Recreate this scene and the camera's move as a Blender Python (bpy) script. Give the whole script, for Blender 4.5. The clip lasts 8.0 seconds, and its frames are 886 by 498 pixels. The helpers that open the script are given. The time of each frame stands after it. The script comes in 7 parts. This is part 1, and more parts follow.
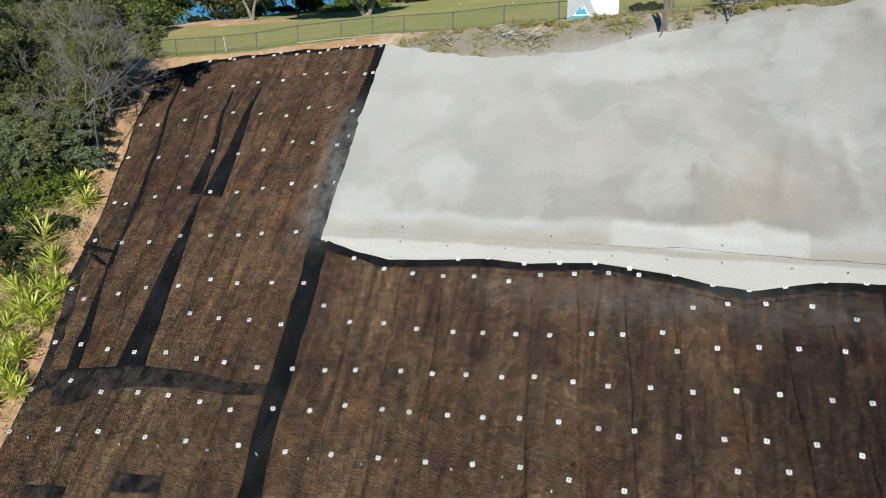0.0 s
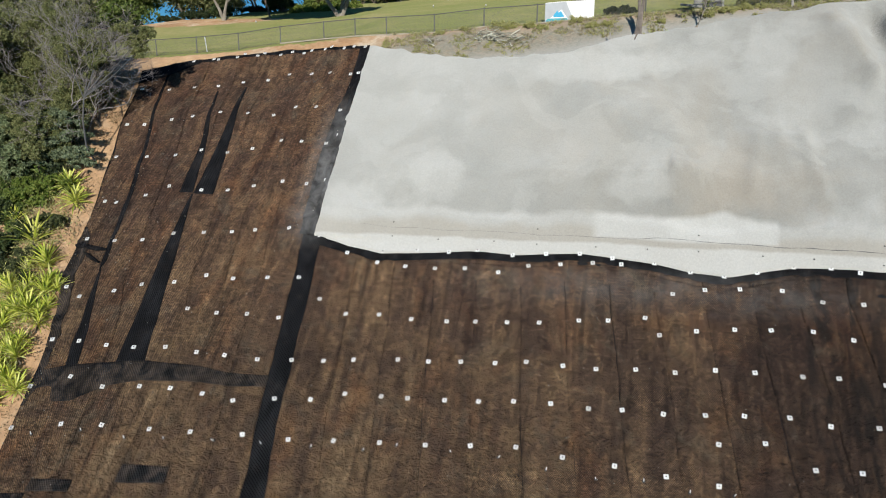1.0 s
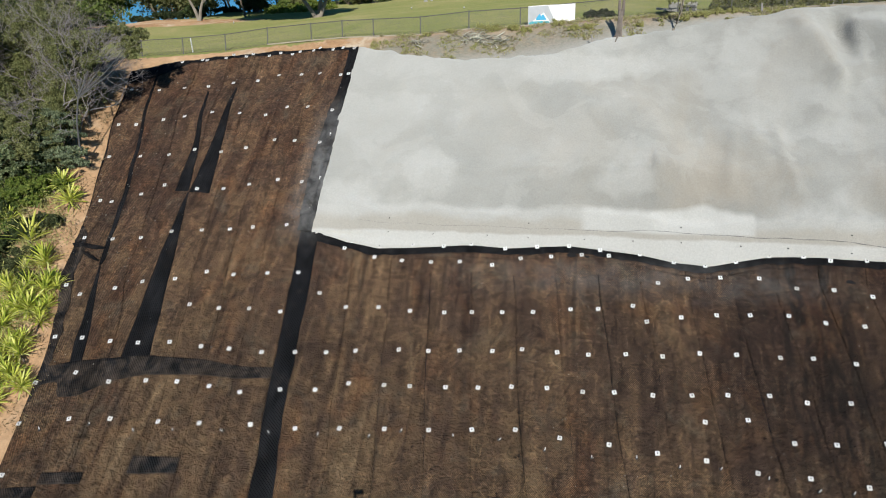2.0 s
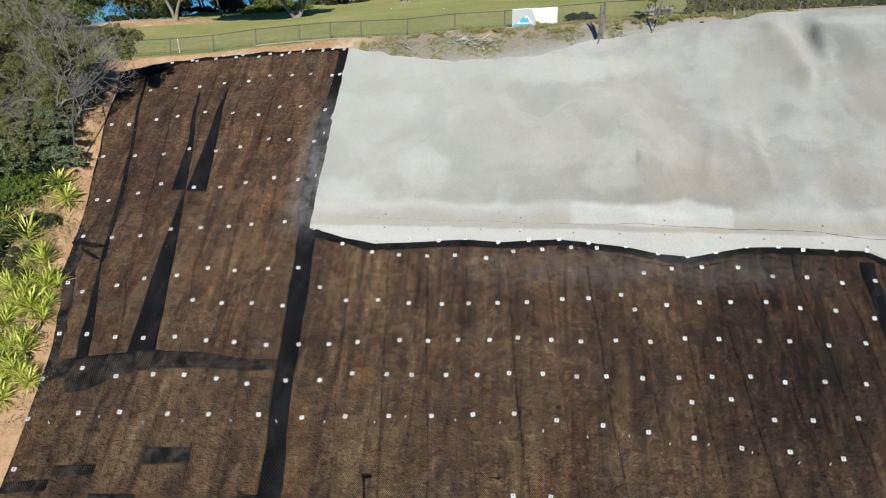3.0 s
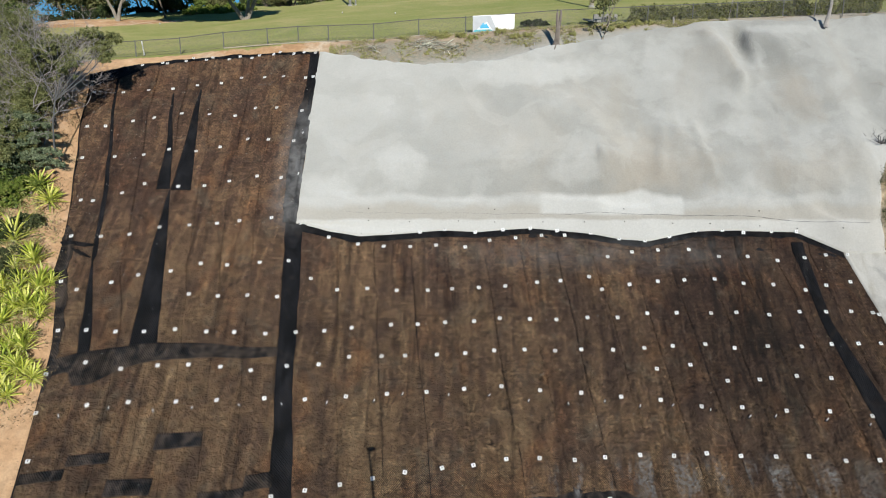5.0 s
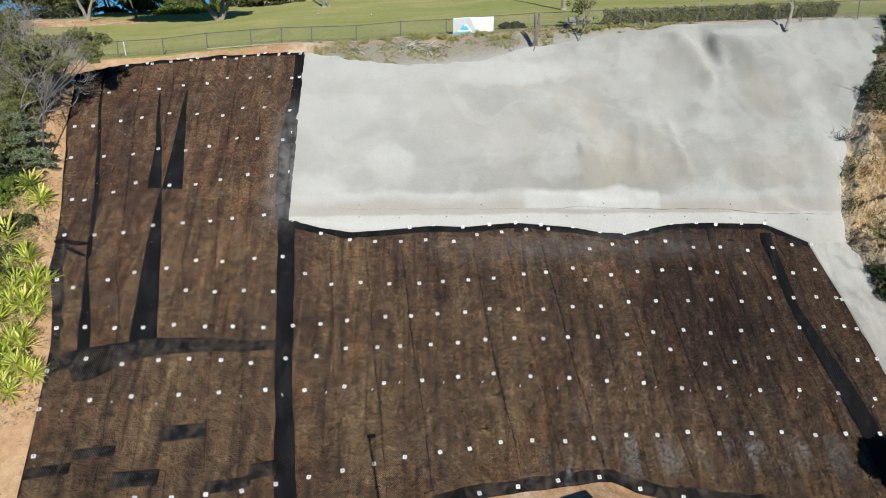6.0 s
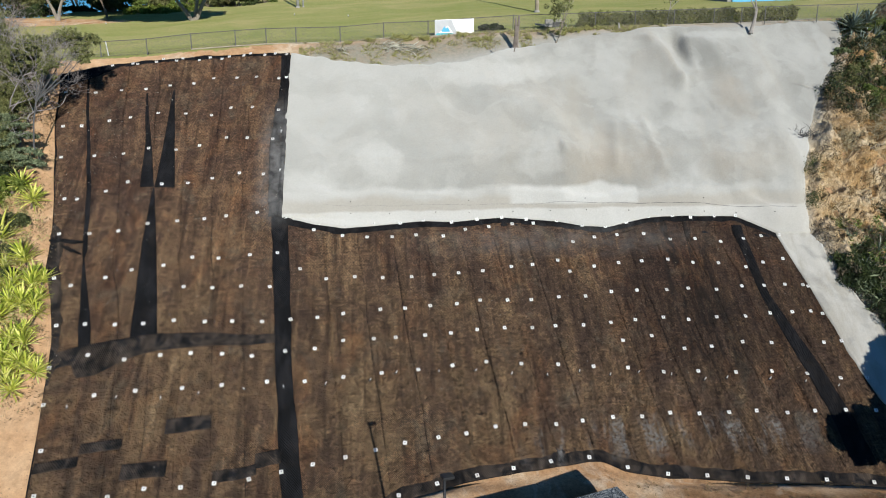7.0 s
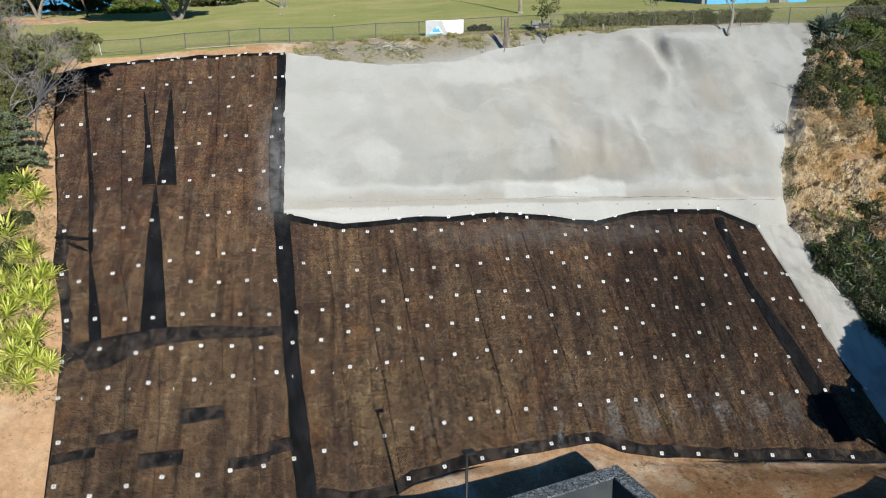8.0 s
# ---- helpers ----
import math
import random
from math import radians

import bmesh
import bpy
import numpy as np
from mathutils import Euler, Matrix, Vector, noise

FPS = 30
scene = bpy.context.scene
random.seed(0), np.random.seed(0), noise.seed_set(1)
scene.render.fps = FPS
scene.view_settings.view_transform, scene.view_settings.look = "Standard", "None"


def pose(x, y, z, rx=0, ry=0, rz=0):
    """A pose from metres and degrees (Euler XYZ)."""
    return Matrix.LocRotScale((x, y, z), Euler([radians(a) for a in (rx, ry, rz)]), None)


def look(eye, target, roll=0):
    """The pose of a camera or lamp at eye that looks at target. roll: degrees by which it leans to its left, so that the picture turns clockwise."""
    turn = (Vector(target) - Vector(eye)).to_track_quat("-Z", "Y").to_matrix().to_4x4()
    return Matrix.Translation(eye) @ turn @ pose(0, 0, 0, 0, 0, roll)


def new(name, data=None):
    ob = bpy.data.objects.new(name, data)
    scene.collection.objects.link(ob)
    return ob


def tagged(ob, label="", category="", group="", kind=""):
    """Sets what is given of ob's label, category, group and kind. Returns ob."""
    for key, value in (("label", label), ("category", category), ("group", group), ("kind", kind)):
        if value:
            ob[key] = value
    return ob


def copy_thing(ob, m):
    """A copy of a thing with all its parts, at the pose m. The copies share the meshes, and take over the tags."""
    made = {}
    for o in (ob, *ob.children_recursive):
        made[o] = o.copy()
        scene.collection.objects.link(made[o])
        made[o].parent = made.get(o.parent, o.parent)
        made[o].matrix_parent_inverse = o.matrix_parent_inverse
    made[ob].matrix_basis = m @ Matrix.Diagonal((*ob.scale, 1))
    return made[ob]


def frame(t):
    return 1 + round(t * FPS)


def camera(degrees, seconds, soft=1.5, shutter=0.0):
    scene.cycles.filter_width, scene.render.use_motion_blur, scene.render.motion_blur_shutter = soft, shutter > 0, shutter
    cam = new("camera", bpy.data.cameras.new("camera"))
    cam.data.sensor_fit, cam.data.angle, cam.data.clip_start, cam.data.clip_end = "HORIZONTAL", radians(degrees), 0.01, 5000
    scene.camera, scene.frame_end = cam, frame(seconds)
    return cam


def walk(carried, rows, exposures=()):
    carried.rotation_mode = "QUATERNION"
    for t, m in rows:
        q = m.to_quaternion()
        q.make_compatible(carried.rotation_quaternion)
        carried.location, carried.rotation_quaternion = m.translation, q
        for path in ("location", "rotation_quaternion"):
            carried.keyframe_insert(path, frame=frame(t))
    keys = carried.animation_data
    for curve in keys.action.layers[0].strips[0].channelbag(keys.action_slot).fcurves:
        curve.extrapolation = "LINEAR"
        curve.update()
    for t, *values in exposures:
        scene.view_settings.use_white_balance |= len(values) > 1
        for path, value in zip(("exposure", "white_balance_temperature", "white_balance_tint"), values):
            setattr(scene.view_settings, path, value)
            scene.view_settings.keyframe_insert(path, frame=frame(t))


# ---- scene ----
from collections import defaultdict

# ---------------------------------------------------------------- camera
PATH = [
    (0.0, 12.906, -27.412, 16.832, 15.638, -13.265),
    (0.5, 12.470, -28.157, 16.824, 14.041, -13.246),
    (1.0, 12.016, -28.882, 16.833, 12.475, -13.272),
    (1.5, 11.495, -29.600, 16.842, 10.962, -13.256),
    (3.0, 9.809, -31.745, 16.907, 6.714, -13.308),
    (3.5, 9.199, -32.429, 16.971, 5.140, -13.336),
    (4.0, 8.569, -33.118, 17.019, 3.558, -13.365),
    (4.5, 7.906, -33.790, 17.041, 1.951, -13.354),
    (6.0, 5.829, -35.693, 17.031, -2.823, -13.296),
    (6.5, 5.075, -36.292, 17.024, -4.436, -13.283),
    (7.0, 4.292, -36.864, 17.037, -5.986, -13.299),
    (7.5, 3.470, -37.398, 17.028, -7.268, -13.300),
    (8.0, 2.630, -37.923, 16.984, -8.504, -13.294),
]
cam = camera(64.0, 8.0, soft=1.1)
walk(cam, [(t, pose(x, y, z, 90 + pitch, 0, yaw)) for t, x, y, z, yaw, pitch in PATH], exposures=[(0.0, -0.15), (4.0, -0.09), (8.0, -0.01)])

# ---------------------------------------------------------------- light
SUN_AZ, SUN_EL = radians(-12.0), radians(18.2)      # the way the light travels, from +y towards +x
world = bpy.data.worlds.new("sky")
scene.world = world
world.use_nodes = True
wn = world.node_tree.nodes
sky = wn.new("ShaderNodeTexSky")
sky.sky_type, sky.sun_disc = "NISHITA", False
sky.sun_elevation, sky.sun_rotation = SUN_EL, math.pi + SUN_AZ
sky.ozone_density, sky.dust_density = 3.0, 0.3
wn["Background"].inputs["Strength"].default_value = 0.050
tint = wn.new("ShaderNodeMix")
tint.data_type, tint.blend_type = "RGBA", "MULTIPLY"
tint.inputs[0].default_value, tint.inputs[7].default_value = 1.0, (0.40, 1.06, 1.68, 1)      # a clear, deep winter sky
world.node_tree.links.new(sky.outputs[0], tint.inputs[6])
world.node_tree.links.new(tint.outputs[2], wn["Background"].inputs[0])
sun = new("sun", bpy.data.lights.new("sun", "SUN"))
sun.data.energy, sun.data.angle, sun.data.color = 4.85, radians(0.45), (1.0, 0.962, 0.88)
way = Vector((math.sin(SUN_AZ) * math.cos(SUN_EL), math.cos(SUN_AZ) * math.cos(SUN_EL), -math.sin(SUN_EL)))
sun.matrix_world = look((0, 0, 60), Vector((0, 0, 60)) + way)
scene.view_settings.exposure = 0.0

# ---------------------------------------------------------------- small helpers
RND = random.Random(7)
BASE_NOISE = Vector((3.1, 7.7, 1.3))


def lerp(a, b, t):
    return a + (b - a) * t


def sstep(a, b, v):
    t = min(1.0, max(0.0, (v - a) / (b - a)))
    return t * t * (3 - 2 * t)


def table(rows, v):
    """Piecewise-linear lookup in rows of (key, value), keys rising."""
    if v <= rows[0][0]:
        return rows[0][1]
    for (a, p), (b, q) in zip(rows, rows[1:]):
        if v <= b:
            return p + (q - p) * (v - a) / (b - a)
    return rows[-1][1]


def nz(x, y, z, size, octaves=3):
    return noise.fractal(Vector((x, y, z)) / size + BASE_NOISE, 1.0, 2.1, octaves)


def mesh_of(name, verts, faces, mats, smooth=False, slots=None):
    me = bpy.data.meshes.new(name)
    me.from_pydata([tuple(v) for v in verts], [], faces)
    for m in mats if isinstance(mats, (list, tuple)) else [mats]:
        me.materials.append(m)
    if slots is not None:
        me.polygons.foreach_set("material_index", slots)
    if smooth:
        me.polygons.foreach_set("use_smooth", [True] * len(me.polygons))
    me.update()
    return me


def thing(name, label, category, group="", at=(0, 0, 0), kind=""):
    ob = new(name)
    ob.empty_display_size = 0.2
    ob.location = at
    return tagged(ob, label, category, group, kind)


def part(name, bm, material, parent, label="", smooth=False):
    """Link a bmesh (or a ready mesh) as one object under a thing or a part."""
    if isinstance(bm, bpy.types.Mesh):
        me = bm
    else:
        me = bpy.data.meshes.new(name)
        bm.to_mesh(me)
        bm.free()
        me.materials.append(material)
        if smooth:
            me.polygons.foreach_set("use_smooth", [True] * len(me.polygons))
    ob = new(name, me)
    ob.parent = parent
    if label:
        ob["label"] = label
    return ob


def box(bm, sx, sy, sz, m=None, bevel=0.0):
    geo = bmesh.ops.create_cube(bm, size=1.0)
    bmesh.ops.scale(bm, verts=geo["verts"], vec=(sx, sy, sz))
    if bevel:
        edges = list({e for v in geo["verts"] for e in v.link_edges})
        res = bmesh.ops.bevel(bm, geom=edges, offset=bevel, segments=2, affect="EDGES", profile=0.6)
        vs = list({v for f in res["faces"] for v in f.verts} | {v for v in geo["verts"] if v.is_valid})
    else:
        vs = geo["verts"]
    if m is not None:
        bmesh.ops.transform(bm, matrix=m, verts=vs)
    return vs


def tube(bm, path, radii, sides=8, cap=True):
    """A tapered tube along a list of points."""
    rings = []
    for i, p in enumerate(path):
        p = Vector(p)
        a = Vector(path[max(0, i - 1)])
        b = Vector(path[min(len(path) - 1, i + 1)])
        d = (b - a).normalized()
        side = d.cross(Vector((0, 0, 1)) if abs(d.z) < 0.95 else Vector((1, 0, 0))).normalized()
        up = side.cross(d)
        rings.append([bm.verts.new(p + (side * math.cos(k * math.tau / sides) + up * math.sin(k * math.tau / sides)) * radii[i]) for k in range(sides)])
    for r, s in zip(rings, rings[1:]):
        for k in range(sides):
            bm.faces.new((r[k], r[(k + 1) % sides], s[(k + 1) % sides], s[k]))
    if cap:
        bm.faces.new(list(reversed(rings[0])))
        bm.faces.new(rings[-1])


# ---------------------------------------------------------------- materials
def mat(name, rough=0.8, metal=0.0, spec=0.5):
    m = bpy.data.materials.new(name)
    m.use_nodes = True
    b = m.node_tree.nodes["Principled BSDF"]
    b.inputs["Roughness"].default_value = rough
    b.inputs["Metallic"].default_value = metal
    b.inputs["Specular IOR Level"].default_value = spec
    b.inputs["Diffuse Roughness"].default_value = 0.9 if rough > 0.8 else 0.2
    return m, m.node_tree.nodes, m.node_tree.links, b


def ramp(nodes, links, source, stops):
    r = nodes.new("ShaderNodeValToRGB")
    e = r.color_ramp.elements
    while len(e) < len(stops):
        e.new(0.5)
    for el, (p, c) in zip(e, stops):
        el.position, el.color = p, (*c, 1) if len(c) == 3 else c
    links.new(source, r.inputs[0])
    return r.outputs[0]


def coords(nodes, links, scale=(1, 1, 1), kind="Object"):
    tc = nodes.new("ShaderNodeTexCoord")
    mp = nodes.new("ShaderNodeMapping")
    mp.inputs["Scale"].default_value = scale
    links.new(tc.outputs[kind], mp.inputs[0])
    return mp.outputs[0]


def noise_tex(nodes, links, vec, scale, detail=4, rough=0.55, dist=0.0):
    n = nodes.new("ShaderNodeTexNoise")
    n.inputs["Scale"].default_value = scale
    n.inputs["Detail"].default_value = detail
    n.inputs["Roughness"].default_value = rough
    n.inputs["Distortion"].default_value = dist
    links.new(vec, n.inputs["Vector"])
    return n.outputs[0]


def mix(nodes, links, fac, a, b, mode="MIX"):
    m = nodes.new("ShaderNodeMix")
    m.data_type, m.blend_type = "RGBA", mode
    for sock, val in ((m.inputs[0], fac), (m.inputs[6], a), (m.inputs[7], b)):
        if isinstance(val, (int, float)):
            sock.default_value = val
        elif isinstance(val, tuple):
            sock.default_value = (*val, 1)
        else:
            links.new(val, sock)
    return m.outputs[2]


def bump(nodes, links, bsdf, height, strength=0.5, distance=0.02):
    b = nodes.new("ShaderNodeBump")
    b.inputs["Strength"].default_value = strength
    b.inputs["Distance"].default_value = distance
    links.new(height, b.inputs["Height"])
    links.new(b.outputs[0], bsdf.inputs["Normal"])


def math_node(nodes, links, op, a, b=0.0):
    n = nodes.new("ShaderNodeMath")
    n.operation = op
    for sock, val in ((n.inputs[0], a), (n.inputs[1], b)):
        if isinstance(val, (int, float)):
            sock.default_value = val
        else:
            links.new(val, sock)
    return n.outputs[0]


def plain(name, colour, rough=0.6, metal=0.0, vary=0.25, scale=3.0, grain=60.0, relief=0.3):
    """A surface with blotches and grain round one colour."""
    m, n, l, b = mat(name, rough, metal)
    v = coords(n, l)
    lo = tuple(c * (1 - vary) for c in colour)
    hi = tuple(min(1, c * (1 + vary)) for c in colour)
    c1 = ramp(n, l, noise_tex(n, l, v, scale, 5), [(0.3, lo), (0.7, hi)])
    g = noise_tex(n, l, v, grain, 3)
    c2 = mix(n, l, 0.35, c1, ramp(n, l, g, [(0.3, lo), (0.7, hi)]))
    l.new(c2, b.inputs["Base Color"])
    bump(n, l, b, g, relief, 0.01)
    return m


def band(n, l, v, lo, hi):
    """1 between lo and hi of a value, with soft ends."""
    m = n.new("ShaderNodeMapRange")
    m.inputs["From Min"].default_value, m.inputs["From Max"].default_value = lo, hi
    m.clamp = True
    l.new(v, m.inputs["Value"])
    return m.outputs[0]


def overspray(n, l, v, c, grey):
    """Cement dust blown over the net and matting next to the sprayed concrete."""
    sep = n.new("ShaderNodeSeparateXYZ")
    l.new(v, sep.inputs[0])
    x, z = sep.outputs["X"], sep.outputs["Z"]
    cloud = noise_tex(n, l, v, 1.3, 5, 0.6, 0.5)
    puff = ramp(n, l, cloud, [(0.36, (0, 0, 0)), (0.66, (1, 1, 1))])
    side = math_node(n, l, "MULTIPLY", band(n, l, x, -2.0, -0.9), band(n, l, x, 0.4, -0.3))
    side = math_node(n, l, "MULTIPLY", side, math_node(n, l, "MULTIPLY", band(n, l, z, 9.6, 10.8), band(n, l, z, 16.5, 13.5)))
    foot = math_node(n, l, "MULTIPLY", band(n, l, z, 7.9, 8.7), band(n, l, z, 9.6, 9.0))
    foot = math_node(n, l, "MULTIPLY", foot, math_node(n, l, "MULTIPLY", band(n, l, x, 5.0, 12.0), band(n, l, x, 23.5, 19.0)))
    runs = noise_tex(n, l, coords(n, l, (1.1, 0.15, 0.25)), 1.0, 4, 0.6)
    low = math_node(n, l, "MULTIPLY", band(n, l, z, 0.4, 0.9), band(n, l, z, 2.0, 1.5))
    low = math_node(n, l, "MULTIPLY", low, math_node(n, l, "MULTIPLY", band(n, l, x, 10.0, 13.0), band(n, l, x, 26.0, 23.0)))
    low = math_node(n, l, "MULTIPLY", low, ramp(n, l, runs, [(0.49, (0, 0, 0)), (0.57, (1, 1, 1))]))
    low = math_node(n, l, "MULTIPLY", low, ramp(n, l, noise_tex(n, l, v, 7.0, 4, 0.7), [(0.38, (0, 0, 0)), (0.56, (1, 1, 1))]))
    side = math_node(n, l, "MULTIPLY", side, 0.75)
    m = math_node(n, l, "MAXIMUM", math_node(n, l, "MAXIMUM", side, math_node(n, l, "MULTIPLY", foot, 0.32)), low)
    m = math_node(n, l, "MULTIPLY", m, math_node(n, l, "ADD", math_node(n, l, "MULTIPLY", puff, 0.7), 0.2))
    return mix(n, l, m, c, grey)


COIR_GAIN = 1.08      # the fibre itself, between the dark threads of its net


def net_threads(n, l, scale, lean=0.6, wobble=0.6):
    """Two slanting sets of fine threads, measured along the slope."""
    tc = n.new("ShaderNodeTexCoord")
    sets = []
    for turn in (lean, -lean):
        w = n.new("ShaderNodeTexWave")
        mp = n.new("ShaderNodeMapping")
        mp.inputs["Scale"].default_value = (1.0, 0.0, 1.6)
        mp.inputs["Rotation"].default_value = (0.0, turn, 0.0)
        l.new(tc.outputs["Object"], mp.inputs[0])
        l.new(mp.outputs[0], w.inputs["Vector"])
        w.bands_direction = "X"
        w.inputs["Scale"].default_value = scale
        w.inputs["Distortion"].default_value = wobble
        w.inputs["Detail"].default_value = 1.0
        w.inputs["Detail Scale"].default_value = 0.6
        sets.append(w.outputs["Fac"])
    return math_node(n, l, "MAXIMUM", sets[0], sets[1])


def make_coir():
    """Brown coconut-fibre blanket under a fine black net: umber and golden patches, streaks, grey dust."""
    m, n, l, b = mat("coir_blanket", 0.95, spec=0.1)
    v = coords(n, l)
    sep = n.new("ShaderNodeSeparateXYZ")
    l.new(v, sep.inputs[0])
    x, z = sep.outputs["X"], sep.outputs["Z"]
    oi = n.new("ShaderNodeObjectInfo").outputs["Random"]
    grey = lambda a: (a, a, a)
    patch = noise_tex(n, l, coords(n, l, (0.95, 0.5, 0.75)), 1.0, 6, 0.62, 0.9)
    broad = noise_tex(n, l, coords(n, l, (0.30, 0.16, 0.16)), 1.0, 3, 0.5, 0.4)
    streak = noise_tex(n, l, coords(n, l, (2.6, 0.16, 0.22)), 1.0, 5, 0.62, 0.5)
    clot = noise_tex(n, l, coords(n, l, (3.0, 1.6, 3.0)), 1.0, 6, 0.7, 0.7)
    fibre = noise_tex(n, l, coords(n, l, (9.0, 7.0, 14.0)), 1.0, 4, 0.75)
    f = math_node(n, l, "ADD", math_node(n, l, "MULTIPLY", patch, 0.55), math_node(n, l, "MULTIPLY", broad, 0.25))
    f = math_node(n, l, "ADD", f, math_node(n, l, "MULTIPLY", streak, 0.20))
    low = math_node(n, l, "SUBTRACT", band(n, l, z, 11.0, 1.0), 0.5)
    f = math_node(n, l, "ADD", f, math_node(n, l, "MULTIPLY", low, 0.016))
    f = math_node(n, l, "ADD", f, math_node(n, l, "MULTIPLY", math_node(n, l, "SUBTRACT", oi, 0.5), 0.05))
    west = math_node(n, l, "MULTIPLY", band(n, l, x, 6.0, -3.0), band(n, l, z, 8.0, 2.0))
    f = math_node(n, l, "ADD", f, math_node(n, l, "MULTIPLY", west, 0.012))
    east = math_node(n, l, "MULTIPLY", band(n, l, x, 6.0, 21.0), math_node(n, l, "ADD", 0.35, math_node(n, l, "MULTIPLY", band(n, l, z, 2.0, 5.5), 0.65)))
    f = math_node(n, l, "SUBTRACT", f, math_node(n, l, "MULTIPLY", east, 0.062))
    c = ramp(n, l, f, [(0.36, (0.070, 0.047, 0.039)), (0.44, (0.100, 0.067, 0.051)), (0.51, (0.138, 0.092, 0.063)), (0.58, (0.188, 0.128, 0.082)), (0.68, (0.26, 0.19, 0.125))])
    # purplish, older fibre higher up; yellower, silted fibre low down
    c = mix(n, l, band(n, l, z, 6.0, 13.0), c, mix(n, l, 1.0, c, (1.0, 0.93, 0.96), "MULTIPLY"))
    # dark drag marks down the slope, with pale scuffs between
    c = mix(n, l, 0.8, c, ramp(n, l, streak, [(0.34, grey(0.50)), (0.46, grey(0.95)), (0.56, grey(1.05)), (0.70, grey(1.45))]), "MULTIPLY")
    c = mix(n, l, 0.85, c, ramp(n, l, clot, [(0.33, grey(0.42)), (0.47, grey(0.95)), (0.60, grey(1.15)), (0.70, grey(1.7))]), "MULTIPLY")
    c = mix(n, l, 0.7, c, ramp(n, l, fibre, [(0.35, grey(0.45)), (0.5, grey(1.0)), (0.66, (1.85, 1.8, 1.7))]), "MULTIPLY")
    # washed-out grey-green dust in loose clouds
    dusty = noise_tex(n, l, coords(n, l, (0.7, 0.5, 0.6)), 1.0, 6, 0.7, 0.9)
    c = mix(n, l, ramp(n, l, dusty, [(0.54, grey(0.0)), (0.72, grey(0.5))]), c, mix(n, l, 0.8, (0.165, 0.150, 0.122), ramp(n, l, clot, [(0.35, grey(0.5)), (0.65, grey(1.5))]), "MULTIPLY"))
    rust = noise_tex(n, l, coords(n, l, (0.55, 0.3, 0.4)), 1.0, 4, 0.6, 0.6)
    c = mix(n, l, ramp(n, l, rust, [(0.52, grey(0.0)), (0.68, grey(0.5))]), c, mix(n, l, 1.0, c, (1.30, 0.95, 0.72), "MULTIPLY"))
    # coarse cross weave of the fibre
    weave = noise_tex(n, l, coords(n, l, (1.6, 9.0, 15.0)), 1.0, 3, 0.6)
    c = mix(n, l, 0.7, c, ramp(n, l, weave, [(0.36, grey(0.7)), (0.5, grey(1.0)), (0.64, grey(1.3))]), "MULTIPLY")
    # torn, sunken pits where the fibre has slipped, mostly near the foot
    pits = noise_tex(n, l, coords(n, l, (2.4, 2.0, 4.2)), 1.0, 5, 0.66, 1.2)
    pit = math_node(n, l, "MULTIPLY", ramp(n, l, pits, [(0.30, grey(0.9)), (0.37, grey(0.0))]), math_node(n, l, "ADD", 0.25, band(n, l, z, 8.0, 3.5)))
    c = mix(n, l, pit, c, (0.014, 0.011, 0.010))
    # short crisp creases where the blanket has puckered
    wrinkle = math_node(n, l, "ABSOLUTE", math_node(n, l, "SUBTRACT", noise_tex(n, l, coords(n, l, (2.2, 1.2, 3.4)), 1.0, 4, 0.6, 1.0), 0.5))
    where = math_node(n, l, "MULTIPLY", ramp(n, l, patch, [(0.49, grey(0.0)), (0.60, grey(0.65))]), math_node(n, l, "ADD", 0.25, math_node(n, l, "MULTIPLY", band(n, l, z, 9.0, 4.5), band(n, l, x, 2.0, 8.0))))
    pucker = math_node(n, l, "MULTIPLY", ramp(n, l, wrinkle, [(0.006, grey(0.85)), (0.022, grey(0.0))]), where)
    c = mix(n, l, pucker, c, (0.016, 0.012, 0.010))
    # darker towards the far side, with black sooty smears running down
    far_dark = math_node(n, l, "MULTIPLY", band(n, l, x, 14.0, 20.0), band(n, l, z, 2.5, 5.0))
    c = mix(n, l, math_node(n, l, "MULTIPLY", far_dark, 0.9), c, mix(n, l, 1.0, c, (0.68, 0.66, 0.68), "MULTIPLY"))
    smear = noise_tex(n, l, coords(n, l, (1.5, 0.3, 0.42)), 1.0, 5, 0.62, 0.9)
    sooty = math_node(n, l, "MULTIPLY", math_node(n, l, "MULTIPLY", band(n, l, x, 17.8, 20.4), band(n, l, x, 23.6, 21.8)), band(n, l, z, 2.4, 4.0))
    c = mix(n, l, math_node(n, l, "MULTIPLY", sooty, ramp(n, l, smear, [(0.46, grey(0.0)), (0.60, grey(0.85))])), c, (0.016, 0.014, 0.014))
    fleck = noise_tex(n, l, v, 19.0, 2, 0.5)
    c = mix(n, l, ramp(n, l, fleck, [(0.70, grey(0.0)), (0.75, grey(0.75))]), c, (0.36, 0.32, 0.25))
    threads = net_threads(n, l, 5.3, 0.66, 1.0)
    c = mix(n, l, ramp(n, l, threads, [(0.70, grey(0.0)), (0.95, grey(0.86))]), c, (0.012, 0.011, 0.012))
    c = mix(n, l, 1.0, c, (COIR_GAIN * 1.02, COIR_GAIN * 0.99, COIR_GAIN * 0.88), "MULTIPLY")
    c = overspray(n, l, v, c, (0.22, 0.22, 0.215))
    l.new(c, b.inputs["Base Color"])
    h = math_node(n, l, "ADD", math_node(n, l, "MULTIPLY", clot, 1.4), math_node(n, l, "MULTIPLY", fibre, 0.35))
